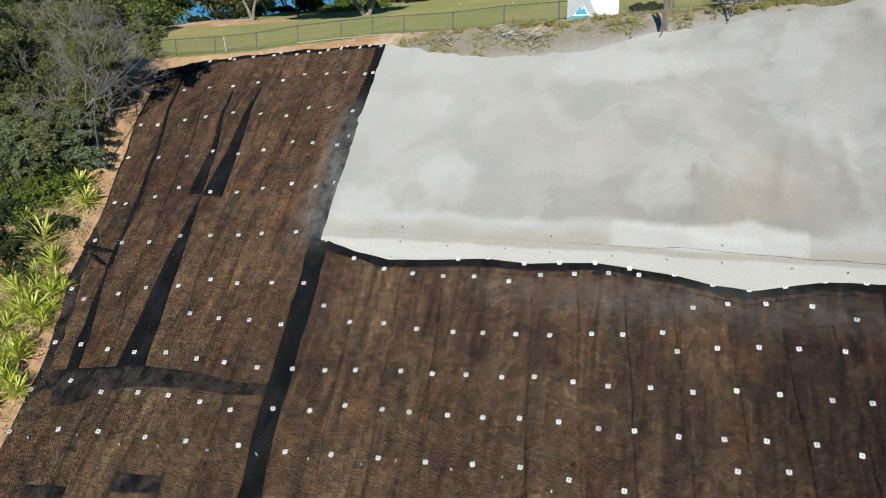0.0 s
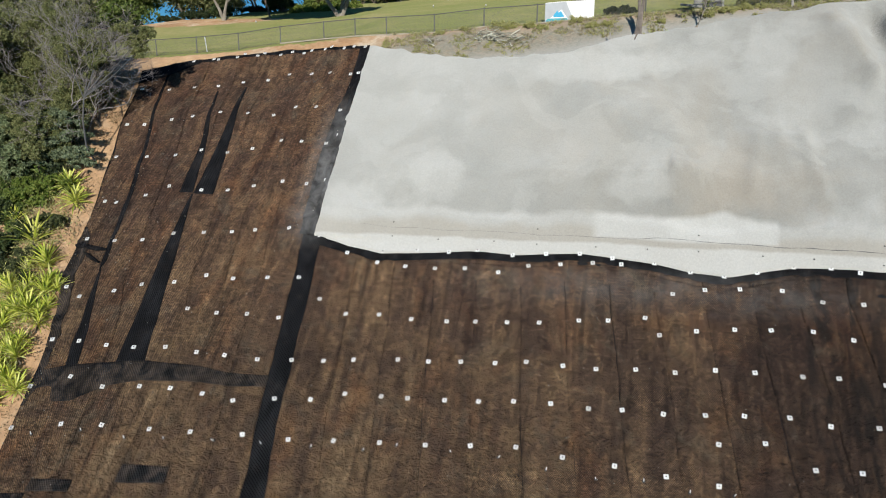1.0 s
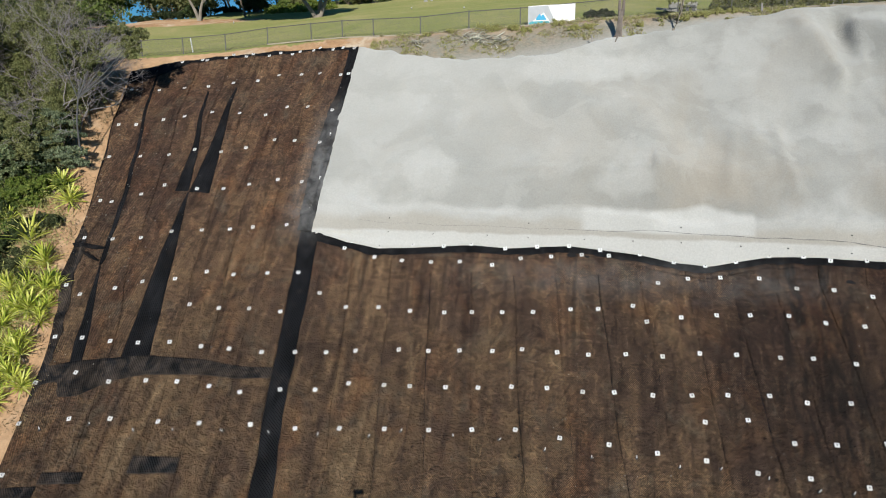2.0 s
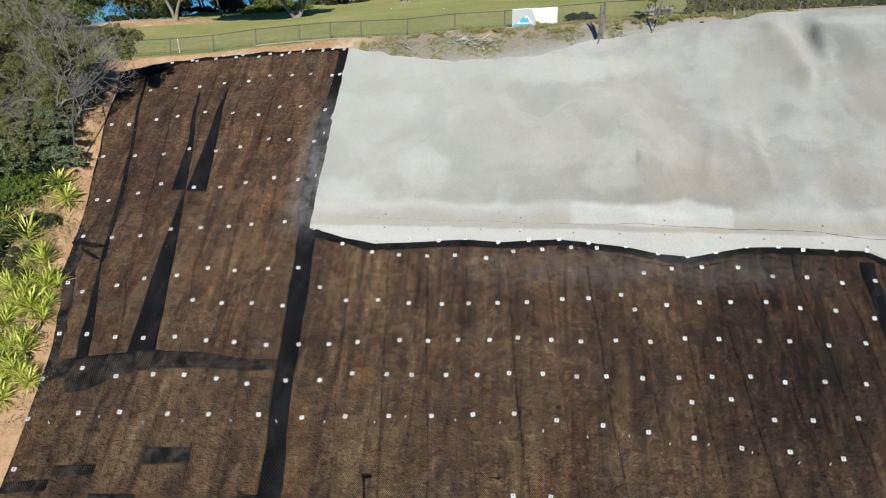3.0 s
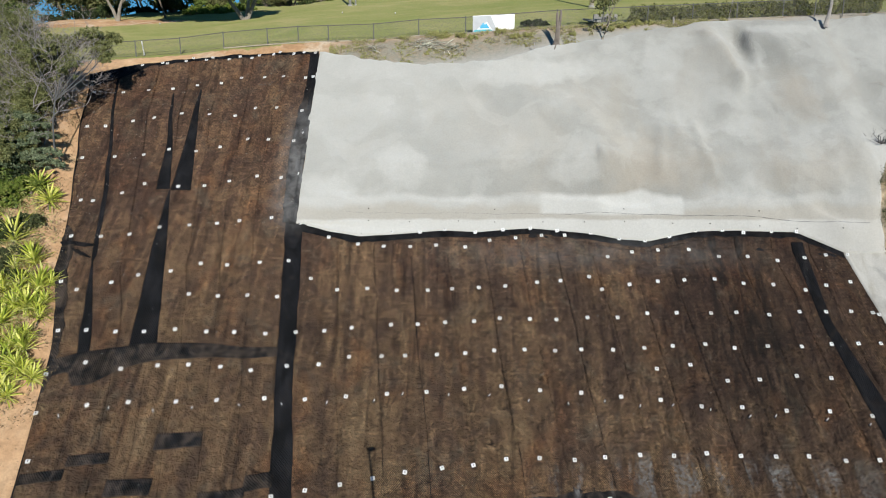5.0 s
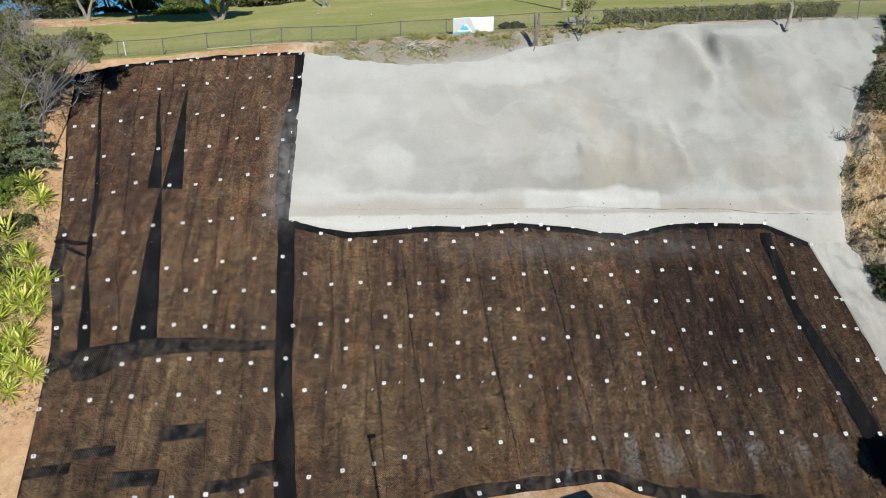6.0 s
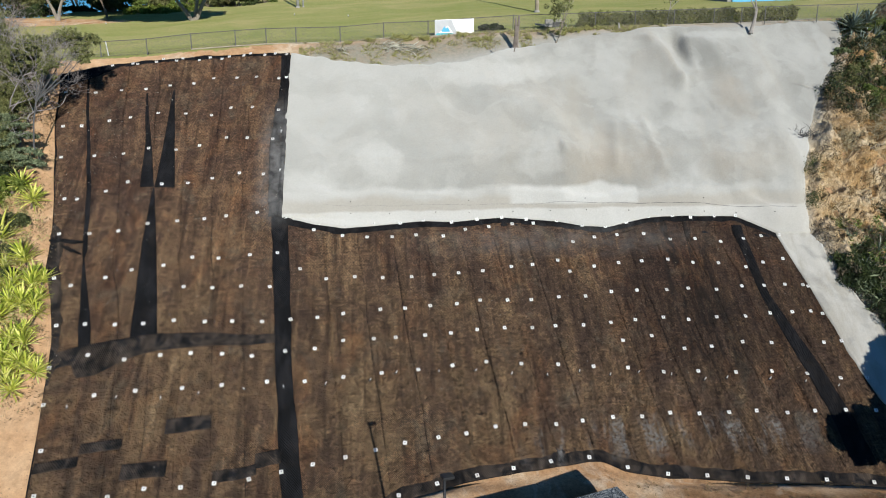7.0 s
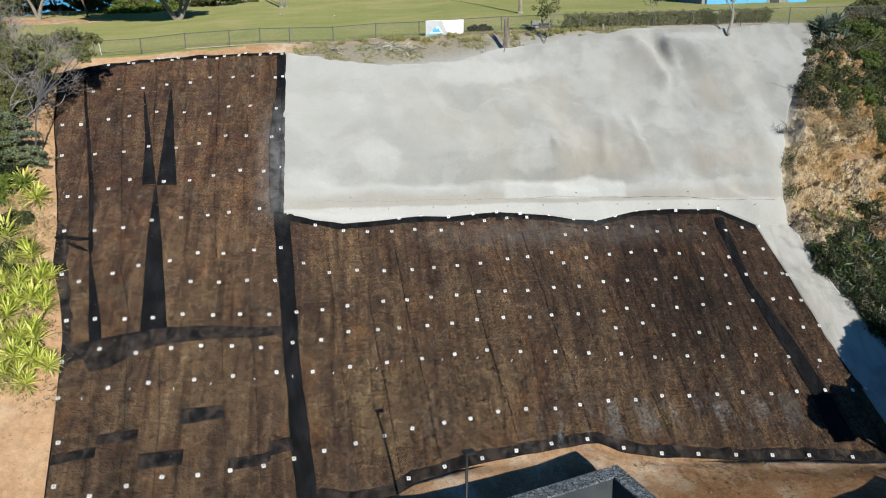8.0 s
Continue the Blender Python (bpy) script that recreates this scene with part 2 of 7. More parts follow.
    h = math_node(n, l, "SUBTRACT", h, math_node(n, l, "MULTIPLY", pit, 0.5))
    h = math_node(n, l, "SUBTRACT", h, math_node(n, l, "MULTIPLY", pucker, 0.35))
    dent = noise_tex(n, l, coords(n, l, (3.6, 3.0, 5.2)), 1.0, 4, 0.6, 1.0)
    rough = math_node(n, l, "ADD", 0.5, math_node(n, l, "MULTIPLY", band(n, l, z, 8.5, 4.0), 1.3))
    h = math_node(n, l, "ADD", h, math_node(n, l, "MULTIPLY", dent, rough))
    bump(n, l, b, h, 1.0, 0.17)
    return m


def make_black_net(name, dusty):
    """Black plastic mesh, honeycomb-like, with dusty patches."""
    m, n, l, b = mat(name, 0.85, spec=0.12)
    v = coords(n, l)
    threads = net_threads(n, l, 4.2, 0.62, 0.9)
    sag = noise_tex(n, l, coords(n, l, (1.6, 0.5, 0.8)), 1.0, 5, 0.65, 0.8)
    dust = noise_tex(n, l, v, 1.6, 6, 0.65, 0.6)
    c = ramp(n, l, threads, [(0.62, (0.001, 0.001, 0.0012)), (0.92, (0.017, 0.0175, 0.020))])
    c = mix(n, l, ramp(n, l, dust, [(0.52 - 0.16 * dusty, (0, 0, 0)), (0.85 - 0.3 * dusty, (0.3 + 0.6 * dusty,) * 3)]), c, mix(n, l, threads, (0.150, 0.108, 0.075), (0.024, 0.023, 0.023)))
    c = mix(n, l, 0.8, c, ramp(n, l, sag, [(0.34, (0.4, 0.4, 0.4)), (0.5, (1, 1, 1)), (0.66, (2.2, 2.15, 2.1))]), "MULTIPLY")
    c = overspray(n, l, v, c, (0.24, 0.24, 0.24))
    l.new(c, b.inputs["Base Color"])
    bump(n, l, b, math_node(n, l, "ADD", threads, math_node(n, l, "MULTIPLY", sag, 3.0)), 0.8, 0.06)
    return m


def make_shotcrete(name, white, coats=1.0, washed=0.0):
    """Sprayed concrete: soft grey passes, chalk-white puffs and coats, tan stains, fine grit."""
    m, n, l, b = mat(name, 0.92, spec=0.2)
    v = coords(n, l)
    sep = n.new("ShaderNodeSeparateXYZ")
    l.new(v, sep.inputs[0])
    x, z = sep.outputs["X"], sep.outputs["Z"]
    big = noise_tex(n, l, coords(n, l, (0.16, 0.19, 0.19)), 1.0, 3, 0.45, 0.4)
    mid = noise_tex(n, l, v, 0.7, 5, 0.55, 0.3)
    puffs = noise_tex(n, l, coords(n, l, (0.42, 0.38, 0.38)), 1.0, 4, 0.5, 0.5)
    runs = noise_tex(n, l, coords(n, l, (0.9, 0.10, 0.10)), 1.0, 5, 0.6)
    tan = noise_tex(n, l, coords(n, l, (0.30, 0.14, 0.14)), 1.0, 4, 0.55, 0.6)
    fine = noise_tex(n, l, v, 14.0, 6, 0.8)
    along = noise_tex(n, l, coords(n, l, (0.33, 0.0, 0.0)), 1.0, 3, 0.5)
    f = math_node(n, l, "ADD", math_node(n, l, "MULTIPLY", big, 0.5), math_node(n, l, "MULTIPLY", puffs, 0.5))
    k = white
    c = ramp(n, l, f, [(0.39, (0.335 * k, 0.336 * k, 0.318 * k)), (0.47, (0.375 * k, 0.373 * k, 0.352 * k)), (0.54, (0.412 * k, 0.409 * k, 0.387 * k)), (0.61, (0.47 * k, 0.468 * k, 0.448 * k))])

    def spot(cx, cz, rx, rz, soft=0.6):
        """A rounded patch, such as a sprayed puff, with a ragged, soft rim."""
        dx = math_node(n, l, "DIVIDE", math_node(n, l, "SUBTRACT", x, cx), rx)
        dz = math_node(n, l, "DIVIDE", math_node(n, l, "SUBTRACT", z, cz), rz)
        d = math_node(n, l, "SQRT", math_node(n, l, "ADD", math_node(n, l, "MULTIPLY", dx, dx), math_node(n, l, "MULTIPLY", dz, dz)))
        d = math_node(n, l, "ADD", d, math_node(n, l, "MULTIPLY", math_node(n, l, "SUBTRACT", mid, 0.5), 2.2))
        return band(n, l, d, 1.15, 1.15 - soft)

    passes = noise_tex(n, l, coords(n, l, (0.30, 0.30, 0.34)), 1.0, 6, 0.5, 0.9)
    c = mix(n, l, ramp(n, l, passes, [(0.515, (0, 0, 0)), (0.545, (0.45, 0.45, 0.45))]), c, (0.475 * k, 0.472 * k, 0.45 * k))
    c = mix(n, l, ramp(n, l, passes, [(0.44, (0.35, 0.35, 0.35)), (0.465, (0, 0, 0))]), c, (0.335 * k, 0.33 * k, 0.305 * k))
    c = mix(n, l, ramp(n, l, tan, [(0.48, (0, 0, 0)), (0.72, (0.45, 0.45, 0.45))]), c, (0.39, 0.35, 0.29))
    for cx, cz, rx, rz, a in ((18.0, 12.9, 3.2, 1.6, 0.55), (26.3, 16.3, 1.3, 1.5, 0.6), (9.5, 14.5, 2.4, 1.4, 0.25), (24.8, 12.6, 2.0, 1.2, 0.35)):
        c = mix(n, l, math_node(n, l, "MULTIPLY", spot(cx, cz, rx, rz, 0.9), a), c, (0.42, 0.375, 0.315))
    for cx, cz, rx, rz, a, s in ((4.8, 12.8, 1.5, 0.95, 0.75, 0.5), (11.6, 17.5, 3.0, 0.9, 0.65, 0.45), (15.5, 17.9, 2.2, 0.6, 0.4, 0.8), (19.2, 18.2, 1.2, 1.3, 0.6, 0.5), (19.7, 15.6, 1.0, 0.9, 0.55, 0.5), (13.6, 12.75, 1.25, 0.75, 0.6, 0.5), (1.2, 11.6, 1.4, 0.8, 0.8, 0.5), (32.3, 19.0, 2.4, 1.3, 0.55, 0.8), (23.0, 16.6, 0.8, 1.3, 0.45, 0.7), (21.2, 19.3, 1.6, 0.5, 0.45, 0.6), (7.5, 16.0, 2.0, 1.2, 0.25, 0.8), (29.0, 14.0, 1.2, 2.4, 0.35, 0.8), (27.0, 20.0, 2.2, 0.28, 0.7, 0.5), (34.6, 19.2, 0.5, 1.5, 0.6, 0.5)):
        c = mix(n, l, math_node(n, l, "MULTIPLY", spot(cx, cz, rx, rz, s), a), c, (0.515, 0.512, 0.49))
    # dark grey painted into the upper fold as its hollow's shade
    c = mix(n, l, math_node(n, l, "MULTIPLY", spot(24.35, 19.2, 0.55, 0.95, 0.9), ramp(n, l, fine, [(0.38, (0.75, 0.75, 0.75)), (0.58, (0.15, 0.15, 0.15))])), c, (0.19, 0.19, 0.18))
    c = mix(n, l, ramp(n, l, runs, [(0.52, (0, 0, 0)), (0.80, (0.22, 0.22, 0.22))]), c, (0.29, 0.285, 0.265))
    c = mix(n, l, math_node(n, l, "MULTIPLY", band(n, l, x, 17.0, 7.0), 0.4), c, (0.46, 0.457, 0.435))
    c = mix(n, l, math_node(n, l, "MULTIPLY", math_node(n, l, "MULTIPLY", band(n, l, x, 13.0, 23.0), band(n, l, z, 12.5, 16.0)), 0.28), c, (0.27, 0.268, 0.25))
    # the coats along the foot: a chalky lip, a tan strip, a white lowest pass
    zz = math_node(n, l, "SUBTRACT", z, math_node(n, l, "MULTIPLY", math_node(n, l, "SUBTRACT", along, 0.5), 1.3))
    zz = math_node(n, l, "ADD", zz, math_node(n, l, "MULTIPLY", math_node(n, l, "SUBTRACT", mid, 0.5), 0.35))
    fade = math_node(n, l, "ADD", 0.4, math_node(n, l, "MULTIPLY", band(n, l, math_node(n, l, "ADD", x, math_node(n, l, "MULTIPLY", mid, 5.0)), 31.5, 24.5), 0.6))
    c = mix(n, l, math_node(n, l, "MULTIPLY", math_node(n, l, "MULTIPLY", band(n, l, zz, 11.5, 11.3), fade), 0.85 * coats), c, (0.50, 0.497, 0.475))
    c = mix(n, l, math_node(n, l, "MULTIPLY", band(n, l, zz, 11.1, 10.8), 0.75 * coats), c, (0.43, 0.405, 0.36))
    c = mix(n, l, math_node(n, l, "MULTIPLY", math_node(n, l, "MULTIPLY", band(n, l, x, 11.75, 12.1), band(n, l, x, 19.12, 18.95)), math_node(n, l, "MULTIPLY", band(n, l, z, 10.5, 10.62), band(n, l, zz, 11.62, 11.35))), c, (0.545, 0.542, 0.52))
    c = mix(n, l, math_node(n, l, "MULTIPLY", band(n, l, math_node(n, l, "ADD", z, math_node(n, l, "MULTIPLY", mid, 0.25)), 10.5, 10.4), math_node(n, l, "MULTIPLY", fade, 0.9 * coats)), c, (0.57, 0.567, 0.545))
    if washed:
        wash = noise_tex(n, l, coords(n, l, (1.3, 0.5, 0.28)), 1.0, 6, 0.66, 0.7)
        c = mix(n, l, ramp(n, l, wash, [(0.44, (0, 0, 0)), (0.60, (washed,) * 3)]), c, (0.36, 0.335, 0.285))
        c = mix(n, l, ramp(n, l, mid, [(0.54, (0, 0, 0)), (0.66, (washed,) * 3)]), c, (0.30, 0.295, 0.28))
    c = mix(n, l, 0.42, c, ramp(n, l, fine, [(0.25, (0.6, 0.6, 0.59)), (0.75, (1.28, 1.28, 1.255))]), "MULTIPLY")
    l.new(c, b.inputs["Base Color"])
    bump(n, l, b, math_node(n, l, "ADD", math_node(n, l, "MULTIPLY", fine, 0.5), mid), 0.6, 0.06)
    return m


def make_ground():
    """Orange soil below, on the bank and the berm; mown grass behind the fence."""
    m, n, l, b = mat("ground", 0.95, spec=0.15)
    v = coords(n, l)
    sep = n.new("ShaderNodeSeparateXYZ")
    l.new(v, sep.inputs[0])
    n1, n2 = noise_tex(n, l, v, 0.35, 6, 0.6), noise_tex(n, l, v, 2.6, 6, 0.7)
    soil = ramp(n, l, n1, [(0.3, (0.28, 0.16, 0.085)), (0.5, (0.43, 0.265, 0.145)), (0.68, (0.54, 0.39, 0.25))])
    soil = mix(n, l, 0.5, soil, ramp(n, l, n2, [(0.3, (0.5, 0.48, 0.46)), (0.7, (1.2, 1.2, 1.2))]), "MULTIPLY")
    grit = noise_tex(n, l, v, 9.0, 5, 0.8)
    soil = mix(n, l, 0.55, soil, ramp(n, l, grit, [(0.34, (0.45, 0.43, 0.41)), (0.5, (1, 1, 1)), (0.68, (1.35, 1.33, 1.3))]), "MULTIPLY")
    g1, g2 = noise_tex(n, l, v, 0.12, 5, 0.6, 0.8), noise_tex(n, l, v, 6.0, 5, 0.7)
    grass = ramp(n, l, g1, [(0.3, (0.185, 0.212, 0.064)), (0.52, (0.235, 0.242, 0.088)), (0.72, (0.32, 0.285, 0.13))])
    grass = mix(n, l, 0.55, grass, ramp(n, l, g2, [(0.3, (0.5, 0.55, 0.5)), (0.7, (1.35, 1.3, 1.3))]), "MULTIPLY")
    dry = noise_tex(n, l, coords(n, l, (0.25, 0.8, 0.8)), 1.0, 6, 0.65, 0.5)
    grass = mix(n, l, ramp(n, l, dry, [(0.50, (0, 0, 0)), (0.72, (0.5, 0.5, 0.5))]), grass, (0.34, 0.29, 0.15))
    edge = math_node(n, l, "ADD", sep.outputs["Y"], math_node(n, l, "MULTIPLY", n2, 1.6))
    fac = math_node(n, l, "GREATER_THAN", edge, 12.0)
    dx = math_node(n, l, "DIVIDE", math_node(n, l, "ADD", sep.outputs["X"], 29.0), 12.0)
    dy = math_node(n, l, "DIVIDE", math_node(n, l, "ADD", sep.outputs["Y"], -37.0), 4.5)
    rr = math_node(n, l, "ADD", math_node(n, l, "MULTIPLY", dx, dx), math_node(n, l, "MULTIPLY", dy, dy))
    bare = math_node(n, l, "LESS_THAN", math_node(n, l, "ADD", rr, n2), 1.35)
    fac = math_node(n, l, "MULTIPLY", fac, math_node(n, l, "SUBTRACT", 1.0, bare))
    chalk = noise_tex(n, l, coords(n, l, (0.55, 0.3, 0.3)), 1.0, 5, 0.6, 0.8)
    soil = mix(n, l, ramp(n, l, chalk, [(0.54, (0, 0, 0)), (0.66, (0.6, 0.6, 0.6))]), soil, mix(n, l, 0.7, (0.62, 0.54, 0.43), ramp(n, l, grit, [(0.34, (0.5, 0.47, 0.43)), (0.66, (1.25, 1.25, 1.25))]), "MULTIPLY"))
    # browner, darker soil in front of the foot, towards the right
    foot_tone = math_node(n, l, "ADD", sep.outputs["Y"], math_node(n, l, "MULTIPLY", n1, 2.5))
    foot_tone = math_node(n, l, "MULTIPLY", band(n, l, foot_tone, -9.3, -11.0), band(n, l, sep.outputs["X"], 10.5, 14.0))
    soil = mix(n, l, foot_tone, soil, mix(n, l, 1.0, soil, (0.66, 0.60, 0.52), "MULTIPLY"))
    side = math_node(n, l, "MULTIPLY", band(n, l, sep.outputs["X"], -8.0, -9.0), band(n, l, sep.outputs["X"], -19.0, -15.0))
    soil = mix(n, l, math_node(n, l, "MULTIPLY", side, 0.5), soil, mix(n, l, 0.6, (0.60, 0.40, 0.235), ramp(n, l, n2, [(0.3, (0.6, 0.58, 0.56)), (0.7, (1.2, 1.2, 1.2))]), "MULTIPLY"))
    c = mix(n, l, fac, soil, grass)
    # cement dust on the berm behind the sprayed concrete, weeds breaking through
    dust = math_node(n, l, "MULTIPLY", band(n, l, sep.outputs["X"], -0.8, 1.2), band(n, l, sep.outputs["X"], 38.0, 33.0))
    dust = math_node(n, l, "MULTIPLY", dust, math_node(n, l, "MULTIPLY", band(n, l, sep.outputs["Z"], 17.0, 17.6), band(n, l, math_node(n, l, "ADD", sep.outputs["Y"], math_node(n, l, "MULTIPLY", n1, 3.0)), 13.6, 10.9)))
    c = mix(n, l, math_node(n, l, "MULTIPLY", dust, ramp(n, l, n2, [(0.3, (0.6, 0.6, 0.6)), (0.58, (1, 1, 1))])), c, mix(n, l, 0.7, (0.262, 0.25, 0.205), ramp(n, l, grit, [(0.34, (0.5, 0.5, 0.48)), (0.66, (1.3, 1.3, 1.3))]), "MULTIPLY"))
    rim = math_node(n, l, "SUBTRACT", sep.outputs["Y"], math_node(n, l, "MULTIPLY", math_node(n, l, "SUBTRACT", sep.outputs["X"], 5.0), 0.18))
    rim = math_node(n, l, "ADD", rim, math_node(n, l, "MULTIPLY", n2, 1.6))
    c = mix(n, l, math_node(n, l, "MULTIPLY", dust, band(n, l, rim, 8.9, 7.4)), c, (0.36, 0.355, 0.33))
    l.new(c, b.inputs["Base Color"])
    bump(n, l, b, n2, 0.7, 0.08)
    return m


def make_leaf(name, stops, rough=0.6, trans=0.25, single=False):
    m, n, l, b = mat(name, rough, spec=0.3)
    geo = n.new("ShaderNodeNewGeometry")
    big = noise_tex(n, l, coords(n, l), 0.9, 3)
    one = n.new("ShaderNodeObjectInfo").outputs["Random"] if single else geo.outputs["Random Per Island"]
    f = math_node(n, l, "ADD", math_node(n, l, "MULTIPLY", one, 0.6), math_node(n, l, "MULTIPLY", big, 0.4))
    c = ramp(n, l, f, stops)
    l.new(c, b.inputs["Base Color"])
    tr = n.new("ShaderNodeBsdfTranslucent")
    ms = n.new("ShaderNodeMixShader")
    ms.inputs[0].default_value = trans
    l.new(c, tr.inputs[0])
    l.new(b.outputs[0], ms.inputs[1])
    l.new(tr.outputs[0], ms.inputs[2])
    l.new(ms.outputs[0], n["Material Output"].inputs[0])
    return m


def make_chips():
    """Blue-grey chip-faced stone: dark pits between pale flecks."""
    m, n, l, b = mat("chipped_stone", 0.9, spec=0.2)
    v = coords(n, l)
    a, g = noise_tex(n, l, v, 9.0, 5, 0.7, 1.5), noise_tex(n, l, v, 1.2, 4)
    c = ramp(n, l, a, [(0.42, (0.02, 0.028, 0.035)), (0.50, (0.09, 0.11, 0.125)), (0.57, (0.30, 0.325, 0.34)), (0.67, (0.48, 0.49, 0.48))])
    c = mix(n, l, 0.5, c, ramp(n, l, g, [(0.3, (0.6, 0.62, 0.66)), (0.7, (1.15, 1.15, 1.12))]), "MULTIPLY")
    l.new(c, b.inputs["Base Color"])
    bump(n, l, b, a, 1.0, 0.06)
    return m


def make_rock():
    """Weathered cut rock: cream and ochre beds, thin dark cracks, cement dust near the spray."""
    m, n, l, b = mat("cut_rock", 0.95, spec=0.15)
    v = coords(n, l)
    sep = n.new("ShaderNodeSeparateXYZ")
    l.new(v, sep.inputs[0])
    x, z = sep.outputs["X"], sep.outputs["Z"]
    beds = noise_tex(n, l, coords(n, l, (0.5, 0.6, 0.8)), 1.0, 6, 0.62, 1.2)
    ochre = noise_tex(n, l, coords(n, l, (0.42, 0.4, 0.5)), 1.0, 4, 0.55, 0.8)
    crack = noise_tex(n, l, coords(n, l, (1.3, 1.0, 0.8)), 1.6, 6, 0.68, 1.8)
    grit = noise_tex(n, l, v, 11.0, 5, 0.75)
    vor = n.new("ShaderNodeTexVoronoi")
    vor.feature = "DISTANCE_TO_EDGE"
    vor.inputs["Scale"].default_value = 0.6
    warp = n.new("ShaderNodeVectorMath")
    warp.operation = "ADD"
    nt = n.new("ShaderNodeTexNoise")
    nt.inputs["Scale"].default_value = 1.4
    nt.inputs["Detail"].default_value = 4.0
    l.new(v, nt.inputs["Vector"])
    l.new(coords(n, l, (0.9, 0.7, 1.3)), warp.inputs[0])
    l.new(nt.outputs["Color"], warp.inputs[1])
    l.new(warp.outputs[0], vor.inputs["Vector"])
    c = ramp(n, l, beds, [(0.32, (0.31, 0.20, 0.10)), (0.42, (0.50, 0.365, 0.205)), (0.50, (0.62, 0.49, 0.31)), (0.62, (0.74, 0.62, 0.44))])
    rusty = math_node(n, l, "MULTIPLY", ramp(n, l, ochre, [(0.46, (0, 0, 0)), (0.56, (0.8, 0.8, 0.8))]), math_node(n, l, "ADD", 0.3, math_node(n, l, "MULTIPLY", band(n, l, x, 31.8, 34.5), 0.7)))
    c = mix(n, l, rusty, c, (0.46, 0.265, 0.095))
    c = mix(n, l, ramp(n, l, vor.outputs["Distance"], [(0.0, (0.35, 0.35, 0.35)), (0.02, (0, 0, 0))]), c, (0.06, 0.042, 0.028))
    c = mix(n, l, ramp(n, l, crack, [(0.33, (0.9, 0.9, 0.9)), (0.39, (0, 0, 0))]), c, (0.045, 0.035, 0.024))
    # thin winding fissures, gathered in places
    vein = math_node(n, l, "ABSOLUTE", math_node(n, l, "SUBTRACT", noise_tex(n, l, coords(n, l, (1.0, 0.6, 0.55)), 1.0, 5, 0.6, 1.4), 0.5))
    fissure = math_node(n, l, "MULTIPLY", ramp(n, l, vein, [(0.006, (0.95, 0.95, 0.95)), (0.020, (0, 0, 0))]), ramp(n, l, ochre, [(0.42, (1, 1, 1)), (0.54, (0.1, 0.1, 0.1))]))
    c = mix(n, l, fissure, c, (0.05, 0.036, 0.026))
    c = mix(n, l, 0.6, c, ramp(n, l, grit, [(0.3, (0.5, 0.49, 0.47)), (0.68, (1.35, 1.3, 1.25))]), "MULTIPLY")
    edge = math_node(n, l, "MAXIMUM", math_node(n, l, "ADD", math_node(n, l, "MULTIPLY", z, 0.9), 18.3), math_node(n, l, "SUBTRACT", 32.9, math_node(n, l, "MULTIPLY", z, 0.44)))
    off = math_node(n, l, "SUBTRACT", x, math_node(n, l, "MAXIMUM", edge, 29.0))
    blown = math_node(n, l, "MULTIPLY", band(n, l, math_node(n, l, "ADD", off, math_node(n, l, "MULTIPLY", beds, 2.0)), 1.9, 0.7), 0.8)
    c = mix(n, l, blown, c, (0.44, 0.425, 0.385))
    l.new(c, b.inputs["Base Color"])
    h = math_node(n, l, "ADD", crack, math_node(n, l, "MULTIPLY", grit, 0.4))
    h = math_node(n, l, "SUBTRACT", h, math_node(n, l, "MULTIPLY", fissure, 0.5))
    h = math_node(n, l, "ADD", h, math_node(n, l, "MULTIPLY", ramp(n, l, vor.outputs["Distance"], [(0.0, (0, 0, 0)), (0.06, (1, 1, 1))]), 0.2))
    bump(n, l, b, h, 1.0, 0.32)
    return m


def make_plate():
    """White painted plates, each a little more or less soiled."""
    m, n, l, b = mat("white_plate", 0.55)
    v = coords(n, l)
    one = n.new("ShaderNodeObjectInfo").outputs["Random"]
    c = ramp(n, l, one, [(0.0, (0.56, 0.55, 0.53)), (0.3, (0.70, 0.70, 0.69)), (1.0, (0.80, 0.81, 0.81))])
    c = mix(n, l, ramp(n, l, noise_tex(n, l, v, 16.0, 4, 0.6), [(0.52, (0, 0, 0)), (0.70, (0.5, 0.5, 0.5))]), c, (0.30, 0.26, 0.21))
    l.new(c, b.inputs["Base Color"])
    return m


COIR, NET, GROUND = make_coir(), make_black_net("black_net", 0.0), make_ground()
NET_DUSTY = make_black_net("dusty_net", 0.8)
NET_BLOWN = make_black_net("cement_blown_net", 0.45)
NET_WORN = make_black_net("worn_net", 0.2)
SHOT, SHOT_CLEAN = make_shotcrete("shotcrete", 1.0), make_shotcrete("fresh_shotcrete", 1.12, 0.7, 0.6)
WHITE = plain("white_plate", (0.66, 0.67, 0.67), 0.5, vary=0.22, scale=9, grain=25)
PLATE = make_plate()
STEEL = plain("dull_steel", (0.22, 0.22, 0.22), 0.5, 0.7)
GALV = plain("weathered_pipe", (0.12, 0.118, 0.108), 0.6, 0.1)
DARK_METAL = plain("dark_metal", (0.025, 0.026, 0.028), 0.5, 0.3)
BARK = plain("bark", (0.16, 0.13, 0.10), 0.95, vary=0.45, scale=2, grain=14, relief=0.9)
PALE_BARK = plain("pale_bark", (0.30, 0.265, 0.215), 0.9, vary=0.4, scale=2, grain=12, relief=0.8)
DEAD_WOOD = plain("weathered_wood", (0.36, 0.335, 0.31), 0.95, vary=0.4, scale=2, grain=18, relief=0.8)
